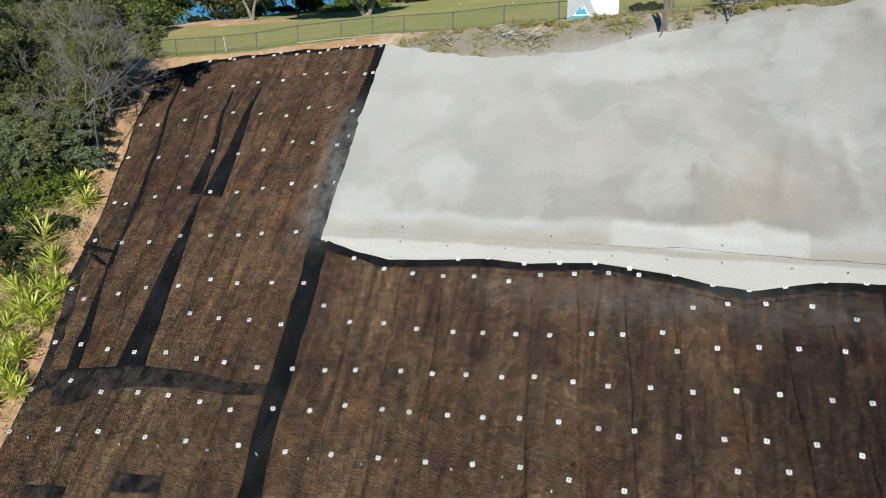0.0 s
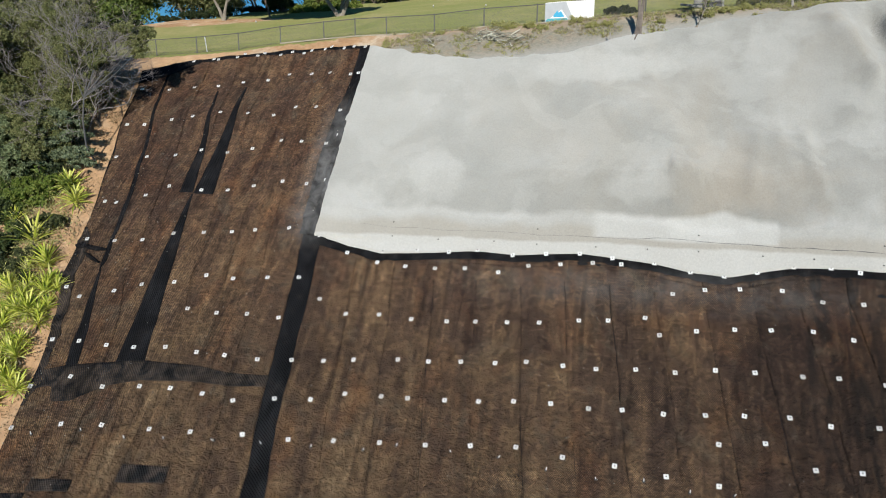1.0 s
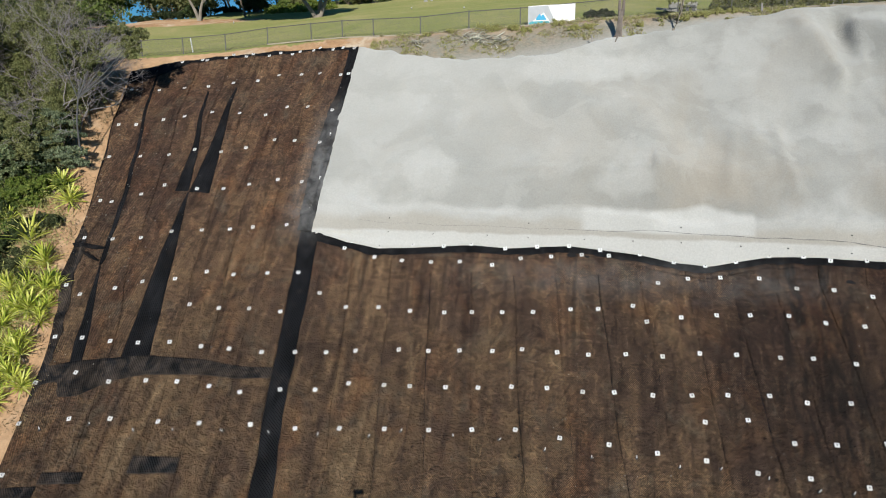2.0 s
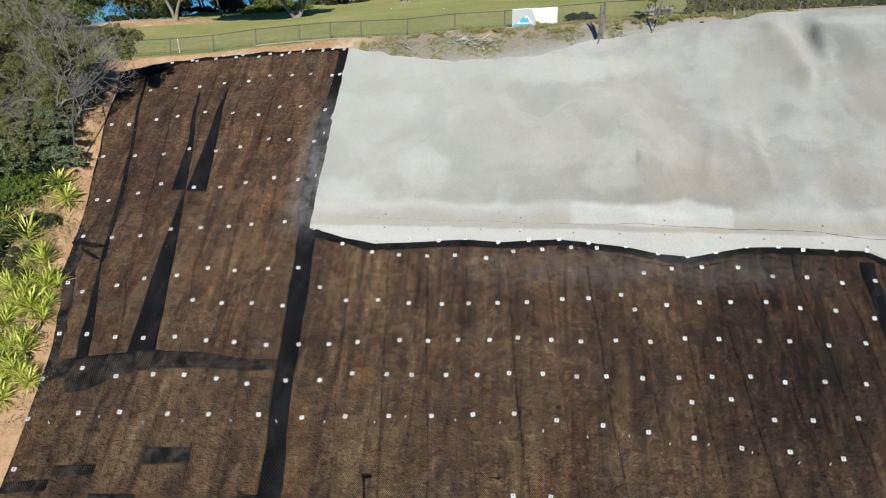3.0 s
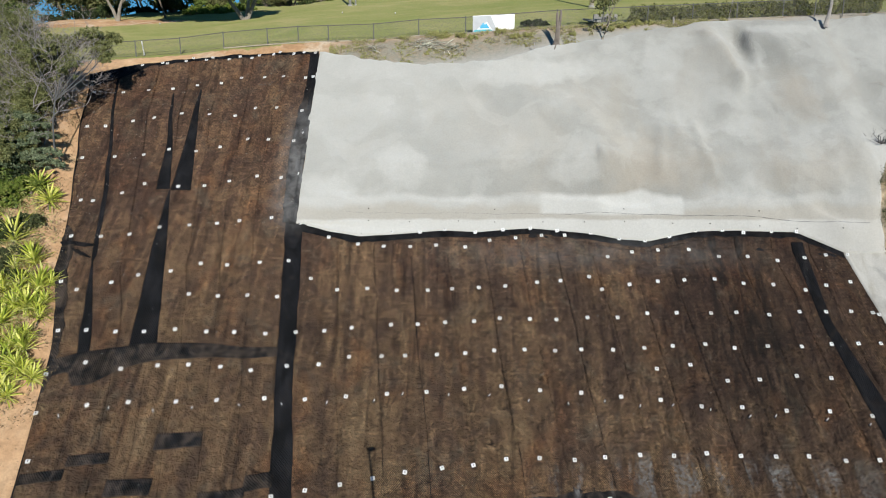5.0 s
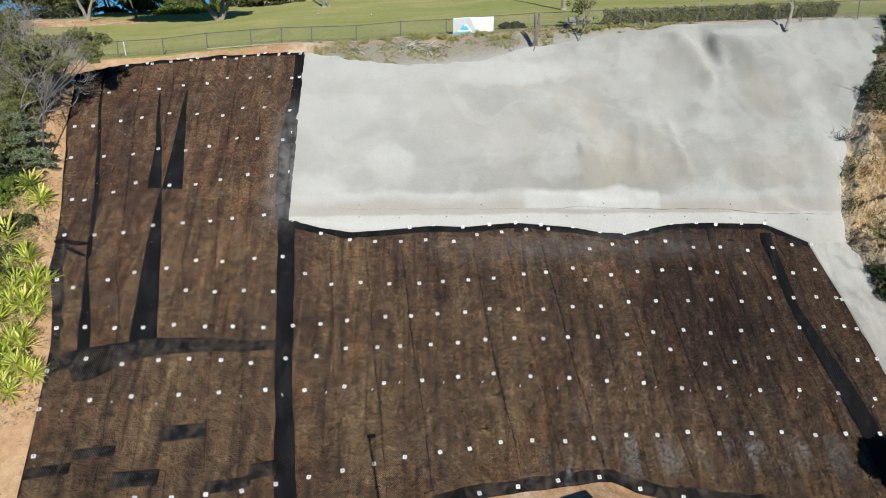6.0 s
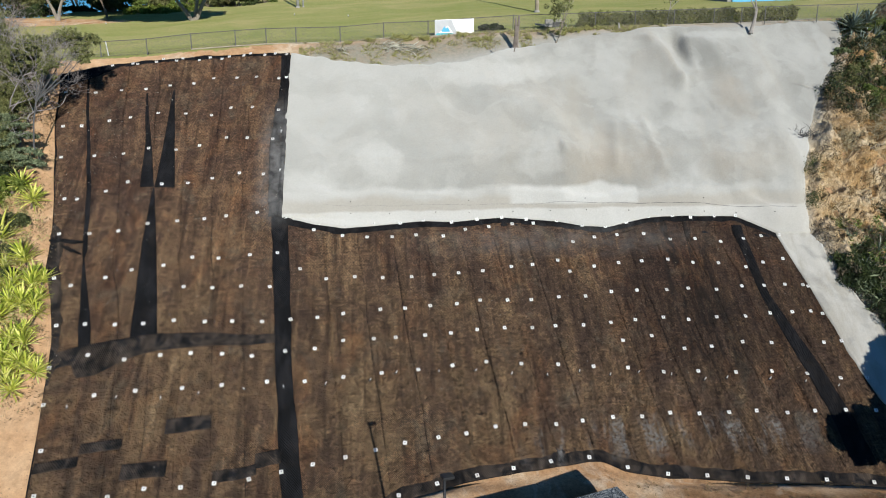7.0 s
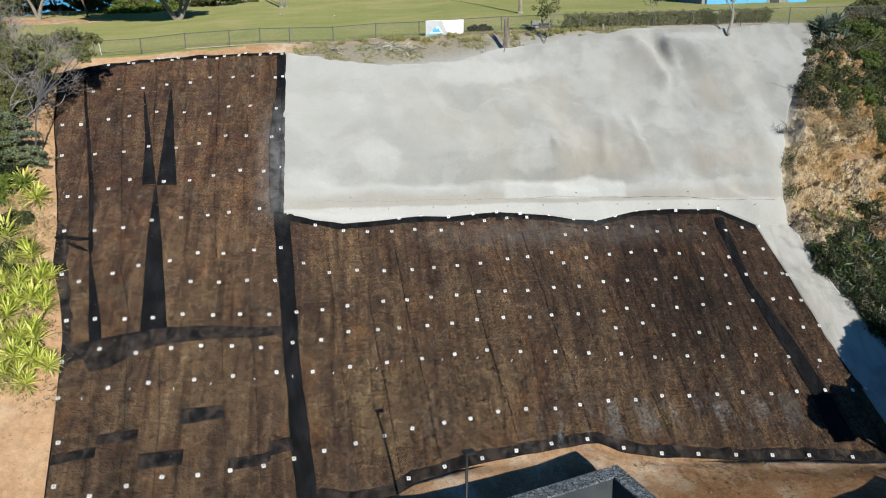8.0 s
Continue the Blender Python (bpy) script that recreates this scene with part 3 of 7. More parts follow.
# blue-black: the shade on the chamber's inner faces is in this colour
PIT_CONCRETE = plain("shade_dark_concrete", (0.05, 0.058, 0.064), 0.9, vary=0.45, scale=1.1, grain=16, relief=0.6)
CONCRETE = make_chips()
ROCK = make_rock()
LEAF_OLIVE = make_leaf("olive_leaf", [(0.2, (0.07, 0.088, 0.028)), (0.5, (0.15, 0.165, 0.06)), (0.85, (0.28, 0.27, 0.12))])
LEAF_GREEN = make_leaf("green_leaf", [(0.2, (0.07, 0.11, 0.022)), (0.5, (0.145, 0.205, 0.048)), (0.85, (0.28, 0.325, 0.10))])
LEAF_DARK = make_leaf("dark_leaf", [(0.2, (0.028, 0.048, 0.016)), (0.5, (0.062, 0.092, 0.030)), (0.85, (0.14, 0.165, 0.06))])
# near-black green: shade between and under plants is put into this colour
LEAF_SHADOW = make_leaf("shadow_dark_leaf", [(0.2, (0.012, 0.022, 0.010)), (0.5, (0.030, 0.048, 0.018)), (0.85, (0.085, 0.105, 0.042))])
LEAF_SHELF = make_leaf("shelf_leaf", [(0.2, (0.07, 0.10, 0.05)), (0.5, (0.18, 0.225, 0.125)), (0.85, (0.36, 0.41, 0.25))])
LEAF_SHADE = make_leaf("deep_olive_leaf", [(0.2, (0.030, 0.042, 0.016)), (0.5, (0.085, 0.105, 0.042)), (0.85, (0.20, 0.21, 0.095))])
LEAF_DRY = make_leaf("dry_leaf", [(0.2, (0.13, 0.085, 0.04)), (0.5, (0.24, 0.18, 0.09)), (0.85, (0.34, 0.28, 0.15))])
LEAF_GREY2 = make_leaf("grey_green_leaf", [(0.2, (0.10, 0.14, 0.06)), (0.5, (0.215, 0.265, 0.125)), (0.85, (0.38, 0.43, 0.235))])
LEAF_DEAD = make_leaf("dead_brush", [(0.2, (0.09, 0.075, 0.055)), (0.5, (0.19, 0.155, 0.11)), (0.85, (0.34, 0.28, 0.20))])
LEAF_AGAVE = make_leaf("agave_leaf", [(0.2, (0.20, 0.24, 0.19)), (0.5, (0.36, 0.41, 0.33)), (0.85, (0.54, 0.58, 0.47))], 0.5, 0.15, True)
LEAF_LIME2 = make_leaf("bright_leaf", [(0.2, (0.08, 0.13, 0.02)), (0.5, (0.16, 0.22, 0.035)), (0.85, (0.28, 0.31, 0.08))])
LEAF_BLUE = make_leaf("blue_green_strap_leaf", [(0.2, (0.10, 0.14, 0.115)), (0.5, (0.20, 0.255, 0.215)), (0.85, (0.36, 0.42, 0.36))], 0.5, 0.12, True)
LEAF_WEED = make_leaf("weed_leaf", [(0.2, (0.28, 0.29, 0.09)), (0.5, (0.42, 0.41, 0.15)), (0.85, (0.56, 0.52, 0.25))])
LEAF_HEDGE = make_leaf("hedge_leaf", [(0.2, (0.12, 0.14, 0.035)), (0.5, (0.22, 0.235, 0.07)), (0.85, (0.36, 0.34, 0.13))])
LEAF_PALE = make_leaf("bleached_strap_leaf", [(0.2, (0.34, 0.33, 0.26)), (0.5, (0.56, 0.55, 0.45)), (0.85, (0.76, 0.74, 0.62))], 0.7, 0.1, True)
LEAF_STRAW = make_leaf("straw_leaf", [(0.2, (0.30, 0.25, 0.15)), (0.5, (0.44, 0.38, 0.24)), (0.85, (0.58, 0.52, 0.36))])
TAN_STONE = plain("tan_stone", (0.24, 0.175, 0.11), 0.95, vary=0.4, scale=1.0, grain=20)
PALE_WOOD = plain("pale_timber", (0.40, 0.35, 0.27), 0.9, vary=0.3, scale=2, grain=20)
PALE_CONCRETE = plain("pale_concrete", (0.36, 0.35, 0.32), 0.92, vary=0.3, scale=1.5, grain=18)
GALV_LIGHT = plain("pale_galvanised", (0.45, 0.46, 0.46), 0.5, 0.3)
GREY_TWIG = plain("grey_twig", (0.30, 0.27, 0.265), 0.95, vary=0.35, scale=3, grain=18, relief=0.5)
LEAF_FEATHER = make_leaf("feathery_olive_leaf", [(0.2, (0.10, 0.118, 0.04)), (0.5, (0.21, 0.225, 0.085)), (0.85, (0.37, 0.37, 0.17))])
STRAW = plain("straw", (0.36, 0.33, 0.27), 0.95, vary=0.4, scale=3, grain=25)
DARK_STUMP = plain("dusty_bark", (0.20, 0.17, 0.145), 0.95, vary=0.45, scale=3, grain=14, relief=0.9)
DARK_TWIG = plain("dark_twig", (0.10, 0.10, 0.10), 0.95, vary=0.4)
VINYL = plain("white_vinyl", (0.82, 0.82, 0.82), 0.45, vary=0.04, relief=0.05)
GREY_VINYL = plain("grey_vinyl", (0.42, 0.44, 0.46), 0.45, vary=0.12, relief=0.05)
BLUE_VINYL = plain("blue_vinyl", (0.03, 0.38, 0.62), 0.45, vary=0.1, relief=0.05)
TEAL_VINYL = plain("teal_vinyl", (0.03, 0.34, 0.40), 0.45, vary=0.15, relief=0.05)
BLUE_PAINT = plain("blue_paint", (0.10, 0.42, 0.66), 0.6, vary=0.1, relief=0.1)
LEAF_LIME = make_leaf("lime_leaf", [(0.12, (0.20, 0.29, 0.04)), (0.40, (0.55, 0.61, 0.09)), (0.62, (0.78, 0.78, 0.18)), (0.88, (0.88, 0.85, 0.42))], 0.45, 0.2, True)

# ---------------------------------------------------------------- the shape of the bank
LEFT_EDGE = [(0.0, -8.6), (1.7, -8.9), (3.3, -9.15), (5.0, -9.45), (5.9, -9.62), (7.4, -10.2), (8.6, -10.8), (9.4, -10.95), (10.0, -11.1), (12.5, -12.0), (14.4, -12.6), (16.3, -13.1), (18.0, -13.6)]
LEFT_TOP = [(-14.0, 17.2), (-12.5, 17.55), (-11.2, 17.85), (-9.0, 18.2), (-6.8, 18.4), (-4.0, 18.6), (-0.4, 18.65), (1.0, 18.6)]
SHOT_FOOT = [(-0.1, 10.07), (1.4, 9.72), (2.9, 9.53), (4.5, 9.60), (7.3, 9.76), (8.7, 9.69), (10.0, 9.78), (11.4, 9.83), (12.7, 9.74), (14.4, 9.60), (15.8, 9.36), (17.2, 9.28), (18.3, 9.46), (19.7, 9.70), (21.8, 9.77), (24.6, 9.68), (25.6, 9.28), (27.0, 8.7)]
RIGHT_EDGE = [(0.3, 29.2), (1.6, 28.8), (3.8, 28.1), (6.25, 27.6), (8.7, 26.95)]
SHOT_TOP = [(-0.4, 18.63), (0.9, 18.5), (3.0, 18.15), (4.7, 17.92), (7.1, 17.9), (9.9, 18.05), (11.8, 18.55), (13.0, 18.9), (15.7, 19.28), (17.7, 19.65), (20.1, 19.98), (23.4, 20.38), (24.4, 20.4), (27.0, 20.35), (29.6, 20.45), (32.8, 20.9), (36.4, 21.0)]
SHOT_RIGHT = [(3.0, 31.5), (3.5, 31.2), (5.15, 30.4), (6.7, 29.7), (8.9, 29.0), (10.5, 29.15), (12.0, 29.4), (14.0, 30.7), (15.6, 32.0), (17.4, 33.8), (19.7, 36.1), (21.0, 36.5)]
TOE = [(0.0, -0.1), (3.0, -0.1), (4.3, 0.0), (5.35, 0.34), (7.1, 0.46), (8.5, 0.50), (10.3, 0.58), (11.9, 0.60), (13.8, 0.55), (14.4, 0.50), (15.4, 0.12), (17.2, -0.15), (19.1, -0.24), (20.7, -0.28), (23.4, -0.36), (26.2, -0.55), (28.0, -0.68), (32.0, -0.75)]
CREST = [(-40.0, 17.0), (-20.0, 17.2), (-14.0, 17.45)] + LEFT_TOP[1:-1] + SHOT_TOP[1:] + [(60.0, 21.5)]


def swell(x, z):
    """Gentle swells across the left part of the face."""
    if x > -4.0 or x < -13.5:
        return 0.0
    s = 0.13 * math.exp(-((z - 16.8) / 0.8) ** 2) - 0.24 * math.exp(-((z - 15.15) / 0.7) ** 2) + 0.12 * math.exp(-((z - 13.45) / 0.8) ** 2)
    return s * sstep(-4.0, -5.5, x) * sstep(-13.5, -12.0, x)


def face_y(x, z):
    """Depth of the bank's smooth face at height z; x runs along the bank."""
    left = 1.256 * (z - 9.78) + 0.118 * max(x, -16) - 0.1
    if z > 10.15:
        k = lerp(1.256, 1.02, sstep(-5, 0, x))
        left = 1.256 * 0.37 + 0.118 * max(x, -16) - 0.1 + k * (z - 10.15)
    left -= 0.4 * sstep(-6, 0, x) * sstep(8.0, 11.5, z)
    left += swell(x, z)
    right = 1.109 * (z - 9.72) + 0.034 * x
    ze = 10.1 - 0.055 * max(0, min(x, 28))
    low = sstep(4.5, 0.8, z)
    right += low * (0.9 * math.exp(-((x - 16) / 5) ** 2) - 0.6 * math.exp(-((x - 5) / 3) ** 2))
    if z > ze:
        m = 13 - ze
        up = z - ze
        right = 1.109 * (ze - 9.72) + 0.034 * x + (0.5 * up if up < m else 0.5 * m + (up - m))
        right += 0.9 * sstep(28, 31, x) + 1.5 * math.exp(-((x - 24.5) / 1.6) ** 2 - ((z - 18.7) / 1.3) ** 2)
    t = sstep(-0.5, 5, x) if z > ze else sstep(-1.5, 1.5, x)
    return lerp(left, right, t)


def relief(x, z, strength=1.0):
    return strength * (0.16 * nz(x, 0, z, 3.5, 2) + 0.06 * nz(x, 5, z, 1.0, 2))


def rumple(x, z):
    """Sags and pulled folds in the laid blankets."""
    edge = sstep(-8.9, -9.9, x) * sstep(6.0, 7.0, z) * sstep(10.2, 9.4, z)
    fold = 0.13 * edge * (math.exp(-(((x + 10.2) * 0.5 + z - 9.25) / 0.09) ** 2) + max(0.0, nz(x * 1.6, 63, z * 0.6, 0.5, 2)))
    pull = 0.05 * (0.5 - abs(nz(x * 0.45, 27, z + 0.12 * x, 0.9, 2))) * sstep(9.0, 11.0, z) if x < 0 else 0.0
    lumps = 0.10 * sstep(6.5, 3.5, z) * max(0.0, nz(x, 29, z, 0.45, 3)) if x > 0.5 else 0.0
    return fold + pull + lumps + 0.035 * nz(x, 21, z * 0.35, 0.7, 3) + 0.03 * nz(x * 0.5, 23, z, 0.6, 2) + 0.06 * sstep(6, 1, z) * max(0.0, nz(x, 25, z, 0.8, 3))


OUT = Vector((0, -0.72, 0.69))


def on_face(x, z, out=0.0, rough=1.0):
    return Vector((x, face_y(x, z) + relief(x, z, rough), z)) + OUT * out


def crest_z(x):
    return table(CREST, x)


def fence_y(x):
    return 11.15 - 0.055 * (x - 2.7) * (1 if x < 2.7 else 0.35)


def fence_z(x):
    return table([(-40, 18.1), (-14, 18.45), (-9.5, 18.72), (-6.8, 19.04), (-4.0, 19.25), (-2.0, 19.38), (2.7, 19.50), (5.5, 19.76), (8.3, 19.88), (13.9, 20.28), (22.0, 20.6), (24.8, 20.7), (34.7, 21.1), (60, 21.9)], x)


def rise_y(x):
    """How far back the mown ground climbs before it falls away."""
    return table([(-46, 28), (-36, 36), (-28, 47), (-20, 62), (-10, 88), (4, 124)], x)


def top_z(x, y):
    """Height of the ground behind the crest."""
    yc = face_y(x, crest_z(x))
    yf = fence_y(x)
    if y <= yf:
        return lerp(crest_z(x), fence_z(x), sstep(yc, yf, y)) if yf > yc else crest_z(x)
    peak = rise_y(x)
    slope = 0.175
    yy = y - yf
    z = fence_z(x) + slope * min(yy, peak - yf)
    if y > peak:
        z -= 0.06 * (y - peak) * math.exp(-(y - peak) / 400)
    return z + 0.25 * nz(x, y, 0, 16, 2) * sstep(0, 6, yy)


def low_z(x, y):
    """Height of the soil at the foot of the bank."""
    xc = max(-20, min(40, x))
    foot = face_y(xc, table(TOE, xc))
    near = sstep(foot - 3.2, foot - 0.1, y)
    return 0.05 * nz(x, y, 0, 2.0, 3) + 0.03 * nz(x, y, 4, 0.6, 2) + near * (table(TOE, xc) + 0.0) + (1 - near) * 0.12 * sstep(17, 12, x)


def build_ground():
    xs = [-1500, -700, -300, -150, -90, -60, -45] + [-36 + 0.6 * i for i in range(150)] + [58, 66, 80, 110, 160, 300, 700, 1500]
    lows = [-1500, -600, -250, -120, -80, -60, -48, -40] + [-34 + 0.5 * i for i in range(48)]
    verts, faces = [], []
    nface, far = 64, [0.25, 0.6, 1.0, 1.5, 2.1, 2.8, 3.6, 4.5, 5.5, 6.6, 8, 10, 12.5, 15.5, 19, 23, 28, 34, 41, 50, 60, 72, 85, 100, 118, 140, 180, 260, 420, 800, 1800]
    for x in xs:
        xc = max(-40, min(60, x))
        foot = face_y(xc, table(TOE, xc) - 0.15) + 0.1
        col = []
        for y in lows:
            yq = y if y < foot - 0.4 else foot - 0.4 + 0.35 * (y - foot + 0.4) / max(0.5, lows[-1] - foot + 0.4)
            col.append((x, yq, low_z(x, yq)))
        for i in range(nface + 1):
            z0 = table(TOE, xc) - 0.15
            z = z0 + (crest_z(xc) - z0) * i / nface
            p = on_face(xc, z, -0.14 - 0.45 * sstep(0.5, 2.5, x) * sstep(29.5, 27.5, x) * sstep(9.9, 10.8, z) * sstep(0.0, 0.7, crest_z(xc) - z))
            col.append((x, p.y + (0.0 if -12.5 < x < 31 else 0.35 * nz(x, 3, z, 1.6, 4)), p.z))
        yc = face_y(xc, crest_z(xc))
        for d in far:
            col.append((x, yc + d, top_z(xc, yc + d) + 0.05 * nz(x, yc + d, 1, 1.1, 3) - 0.03))
        verts += col
    rows = len(verts) // len(xs)
    for i in range(len(xs) - 1):
        for j in range(rows - 1):
            a = i * rows + j
            faces.append((a, a + rows, a + rows + 1, a + 1))
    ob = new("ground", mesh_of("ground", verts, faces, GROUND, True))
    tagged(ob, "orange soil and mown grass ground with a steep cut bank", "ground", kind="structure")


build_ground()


# ---------------------------------------------------------------- sheets on the face
def sheet(x_left, x_right, z_low, z_high, nu, nv, out, rough=1.0, bumps=None, thick=0.03):
    """Verts and faces of a draped sheet with thickness; the four edges are functions."""
    verts, faces = [], []
    for j in range(nv + 1):
        for i in range(nu + 1):
            u, v = i / nu, j / nv
            z = lerp(z_low(lerp(x_left(9), x_right(9), u)), z_high(lerp(x_left(9), x_right(9), u)), v)
            for _ in range(3):
                x = lerp(x_left(z), x_right(z), u)
                z = lerp(z_low(x), z_high(x), v)
            o = out + (bumps(x, z) if bumps else 0)
            verts.append(on_face(x, z, o, rough))
    n = len(verts)
    idx = lambda i, j: j * (nu + 1) + i
    for j in range(nv):
        for i in range(nu):
            faces.append((idx(i, j), idx(i + 1, j), idx(i + 1, j + 1), idx(i, j + 1)))
    rim = [idx(i, 0) for i in range(nu + 1)] + [idx(nu, j) for j in range(1, nv + 1)] + [idx(i, nv) for i in range(nu - 1, -1, -1)] + [idx(0, j) for j in range(nv - 1, 0, -1)]
    low = {}
    for r in rim:
        low[r] = len(verts)
        verts.append(verts[r] - OUT * thick)
    for a, b in zip(rim, rim[1:] + rim[:1]):
        faces.append((a, low[a], low[b], b))
    return verts, faces


def crease(x, z, x0, z0, x1, z1, width):
    """1 on a straight fold between two points of the face, fading to its sides and ends."""
    dx, dz = x1 - x0, z1 - z0
    u = ((x - x0) * dx + (z - z0) * dz) / (dx * dx + dz * dz)
    u = max(0.0, min(1.0, u))
    d = math.hypot(x - x0 - u * dx, z - z0 - u * dz)
    return math.exp(-(d / width) ** 2)


def shot_bumps(x, z):
    t = sstep(0, 2.0, x) * sstep(29.5, 26, x) * sstep(9.2, 11, z)
    b = 0.50 * nz(x, 11, z, 4.5, 2) + 0.10 * nz(x, 17, z, 1.4, 3)
    # a rolled lip along the foot
    h = z - table(SHOT_FOOT, x) - 1.25 - 0.35 * nz(x, 8, 0, 5.0, 2)
    lip = 0.30 * math.exp(-(h / (0.8 if h < 0 else 0.34)) ** 2) * (0.75 + 0.7 * nz(x, 2, 0, 3.0, 2))
    # a spur and a hollow near the top
    lip += 0.6 * math.exp(-((x - 22.6 - 0.25 * (18 - z)) / 1.1) ** 2 - ((z - 18.3) / 1.6) ** 2) + 0.5 * math.exp(-((x - 14.9) / 1.3) ** 2 - ((z - 12.6) / 0.9) ** 2)
    # folds that face sideways
    lip += 1.0 * sstep(24.15, 24.7, x) * sstep(28.0, 25.0, x) * math.exp(-((z - 18.7) / 1.0) ** 2) + 0.36 * sstep(14.75, 14.95, x) * sstep(17.5, 15.2, x) * math.exp(-((z - 12.9) / 0.6) ** 2)
    lip += 0.16 * sstep(14.75, 14.5, z) * sstep(13.0, 14.2, z) * math.exp(-((x - 19.2) / 0.9) ** 2)
    lip += 0.34 * crease(x, z, 21.9, 19.2, 23.2, 16.8, 0.42) + 0.26 * crease(x, z, 23.2, 16.8, 24.5, 17.5, 0.35) + 0.22 * crease(x, z, 18.4, 14.6, 18.0, 12.6, 0.3) + 0.22 * crease(x, z, 20.2, 14.6, 20.7, 12.4, 0.3) + 0.2 * crease(x, z, 28.5, 19.8, 31.5, 16.5, 0.5)
    b *= 1 - 0.85 * sstep(2.2, 0.5, table(SHOT_TOP, x) - z)
    return b * t + lip * sstep(-0.2, 1, x) * sstep(30, 26, x)

# ---------------------------------------------------------------- sprayed concrete
foot_or_low = lambda x: table(SHOT_FOOT, x) if x < 27.0 else 8.7
v, f = sheet(lambda z: -0.28 + 0.10 * nz(0, 0, z, 0.9), lambda z: table(SHOT_RIGHT, z) + 0.15 * nz(9, 0, z, 0.8, 3), foot_or_low, lambda x: table(SHOT_TOP, x) + 0.10 * nz(x, 0, 0, 0.7, 3), 230, 110, 0.13, 1.0, shot_bumps, 0.35)
shot = new("shotcrete_wall", mesh_of("shotcrete_wall", v, f, SHOT, True))
tagged(shot, "pale grey sprayed-concrete skin over the upper bank, lumpy and stained", "concrete wall", kind="structure")
v, f = sheet(lambda z: table(RIGHT_EDGE, z) - 0.12, lambda z: table(SHOT_RIGHT, z) + 0.35 * nz(9, 0, z, 0.9, 4), lambda x: -0.4, lambda x: 8.95, 20, 80, 0.10, 1.0, lambda x, z: 0.02 * sstep(8.0, 8.9, z) + 0.05 * nz(x, 4, z, 0.8, 3), 0.3)
spill = new("shotcrete_drain", mesh_of("shotcrete_drain", v, f, SHOT_CLEAN, True))
tagged(spill, "pale sprayed-concrete drain running down beside the mat", "drain", kind="structure")


def face_line(x0, x1, zf, n, out):
    return [on_face(lerp(x0, x1, i / n), zf(lerp(x0, x1, i / n)), out(lerp(x0, x1, i / n), zf(lerp(x0, x1, i / n)))) for i in range(n + 1)]


# a construction joint along the foot of the concrete
JOINT = [(1.4, 10.45), (5.0, 10.49), (8.0, 10.49), (12.0, 10.46), (15.4, 10.42), (19.0, 10.37), (22.0, 10.29), (28.5, 10.05)]
bm = bmesh.new()
tube(bm, face_line(2.0, 28.3, lambda x: table(JOINT, x) + 0.012 * nz(x, 0, 0, 0.9, 2), 120, lambda x, z: 0.13 + shot_bumps(x, z)), [0.004 + (0.007 + 0.006 * sstep(60, 80, i)) * abs(math.sin(i * 0.7)) * sstep(20, 60, i) for i in range(121)], 5)
joint = thing("joint_cord", "thin grey cord along a joint in the sprayed concrete", "cord")
part("cord", bm, STEEL, joint)

# drain holes low on the concrete
pipe = thing("weep_pipe", "short dark weep pipe in the sprayed concrete", "pipe", "weep pipes")
bm = bmesh.new()
tube(bm, [(0, 0.1, 0), (0, -0.07, 0.01)], [0.024, 0.024], 8)
part("pipe", bm, DARK_METAL, pipe)
k = 0
for i in range(12):
    x = 3.4 + i * 2.15 + RND.uniform(-0.3, 0.3)
    for z in ((table(JOINT, x) - 0.35,) if i % 3 else (table(JOINT, x) - 0.35, table(JOINT, x) + 0.22)):
        p = on_face(x, z, 0.13 + shot_bumps(x, z))
        if k == 0:
            pipe.matrix_basis = Matrix.Translation(p)
        else:
            copy_thing(pipe, Matrix.Translation(p))
        k += 1

# ---------------------------------------------------------------- coir mats
lx = lambda z: table(LEFT_EDGE, z)
strip_l = lambda z: -0.80 if z > 10 else table([(0, 0.50), (5.1, -0.17), (10.0, -0.80)], z)
strip_r = lambda z: -0.32 if z > 10.15 else table([(0, 1.33), (5.1, 0.50), (10.0, 0.02)], z)
top_left = lambda x: table(LEFT_TOP, x)
toe = lambda x: table(TOE, x)
mat_left = thing("erosion_mat", "brown coir erosion matting in vertical rolls with black net laps", "erosion mat", "coir mats on the bank")
mat_right = thing("erosion_mat", "brown coir erosion matting pinned below the sprayed concrete", "erosion mat", "coir mats on the bank")


def laid(name, owner, material, label, *args):
    v, f = sheet(*args)
    return part(name, mesh_of(name, v, f, material, True), material, owner, label)


laid("underlay_net", mat_left, NET, "black plastic net", lambda z: lx(z) - 0.05, strip_r, lambda x: -0.05, lambda x: top_left(x) + 0.07 + 0.07 * nz(x, 1, 1, 0.8), 44, 90, 0.03)
laid("underlay_net", mat_right, NET, "black plastic net", lambda z: strip_l(z) + 0.05, lambda z: table(RIGHT_EDGE, z), lambda x: toe(x) - 0.08, lambda x: table(SHOT_FOOT, x) + 0.12, 120, 50, 0.035)

SEAM = (0.012, 0.004, 0.009, 0.014, 0.003, 0.010, 0.005)
NL = 7
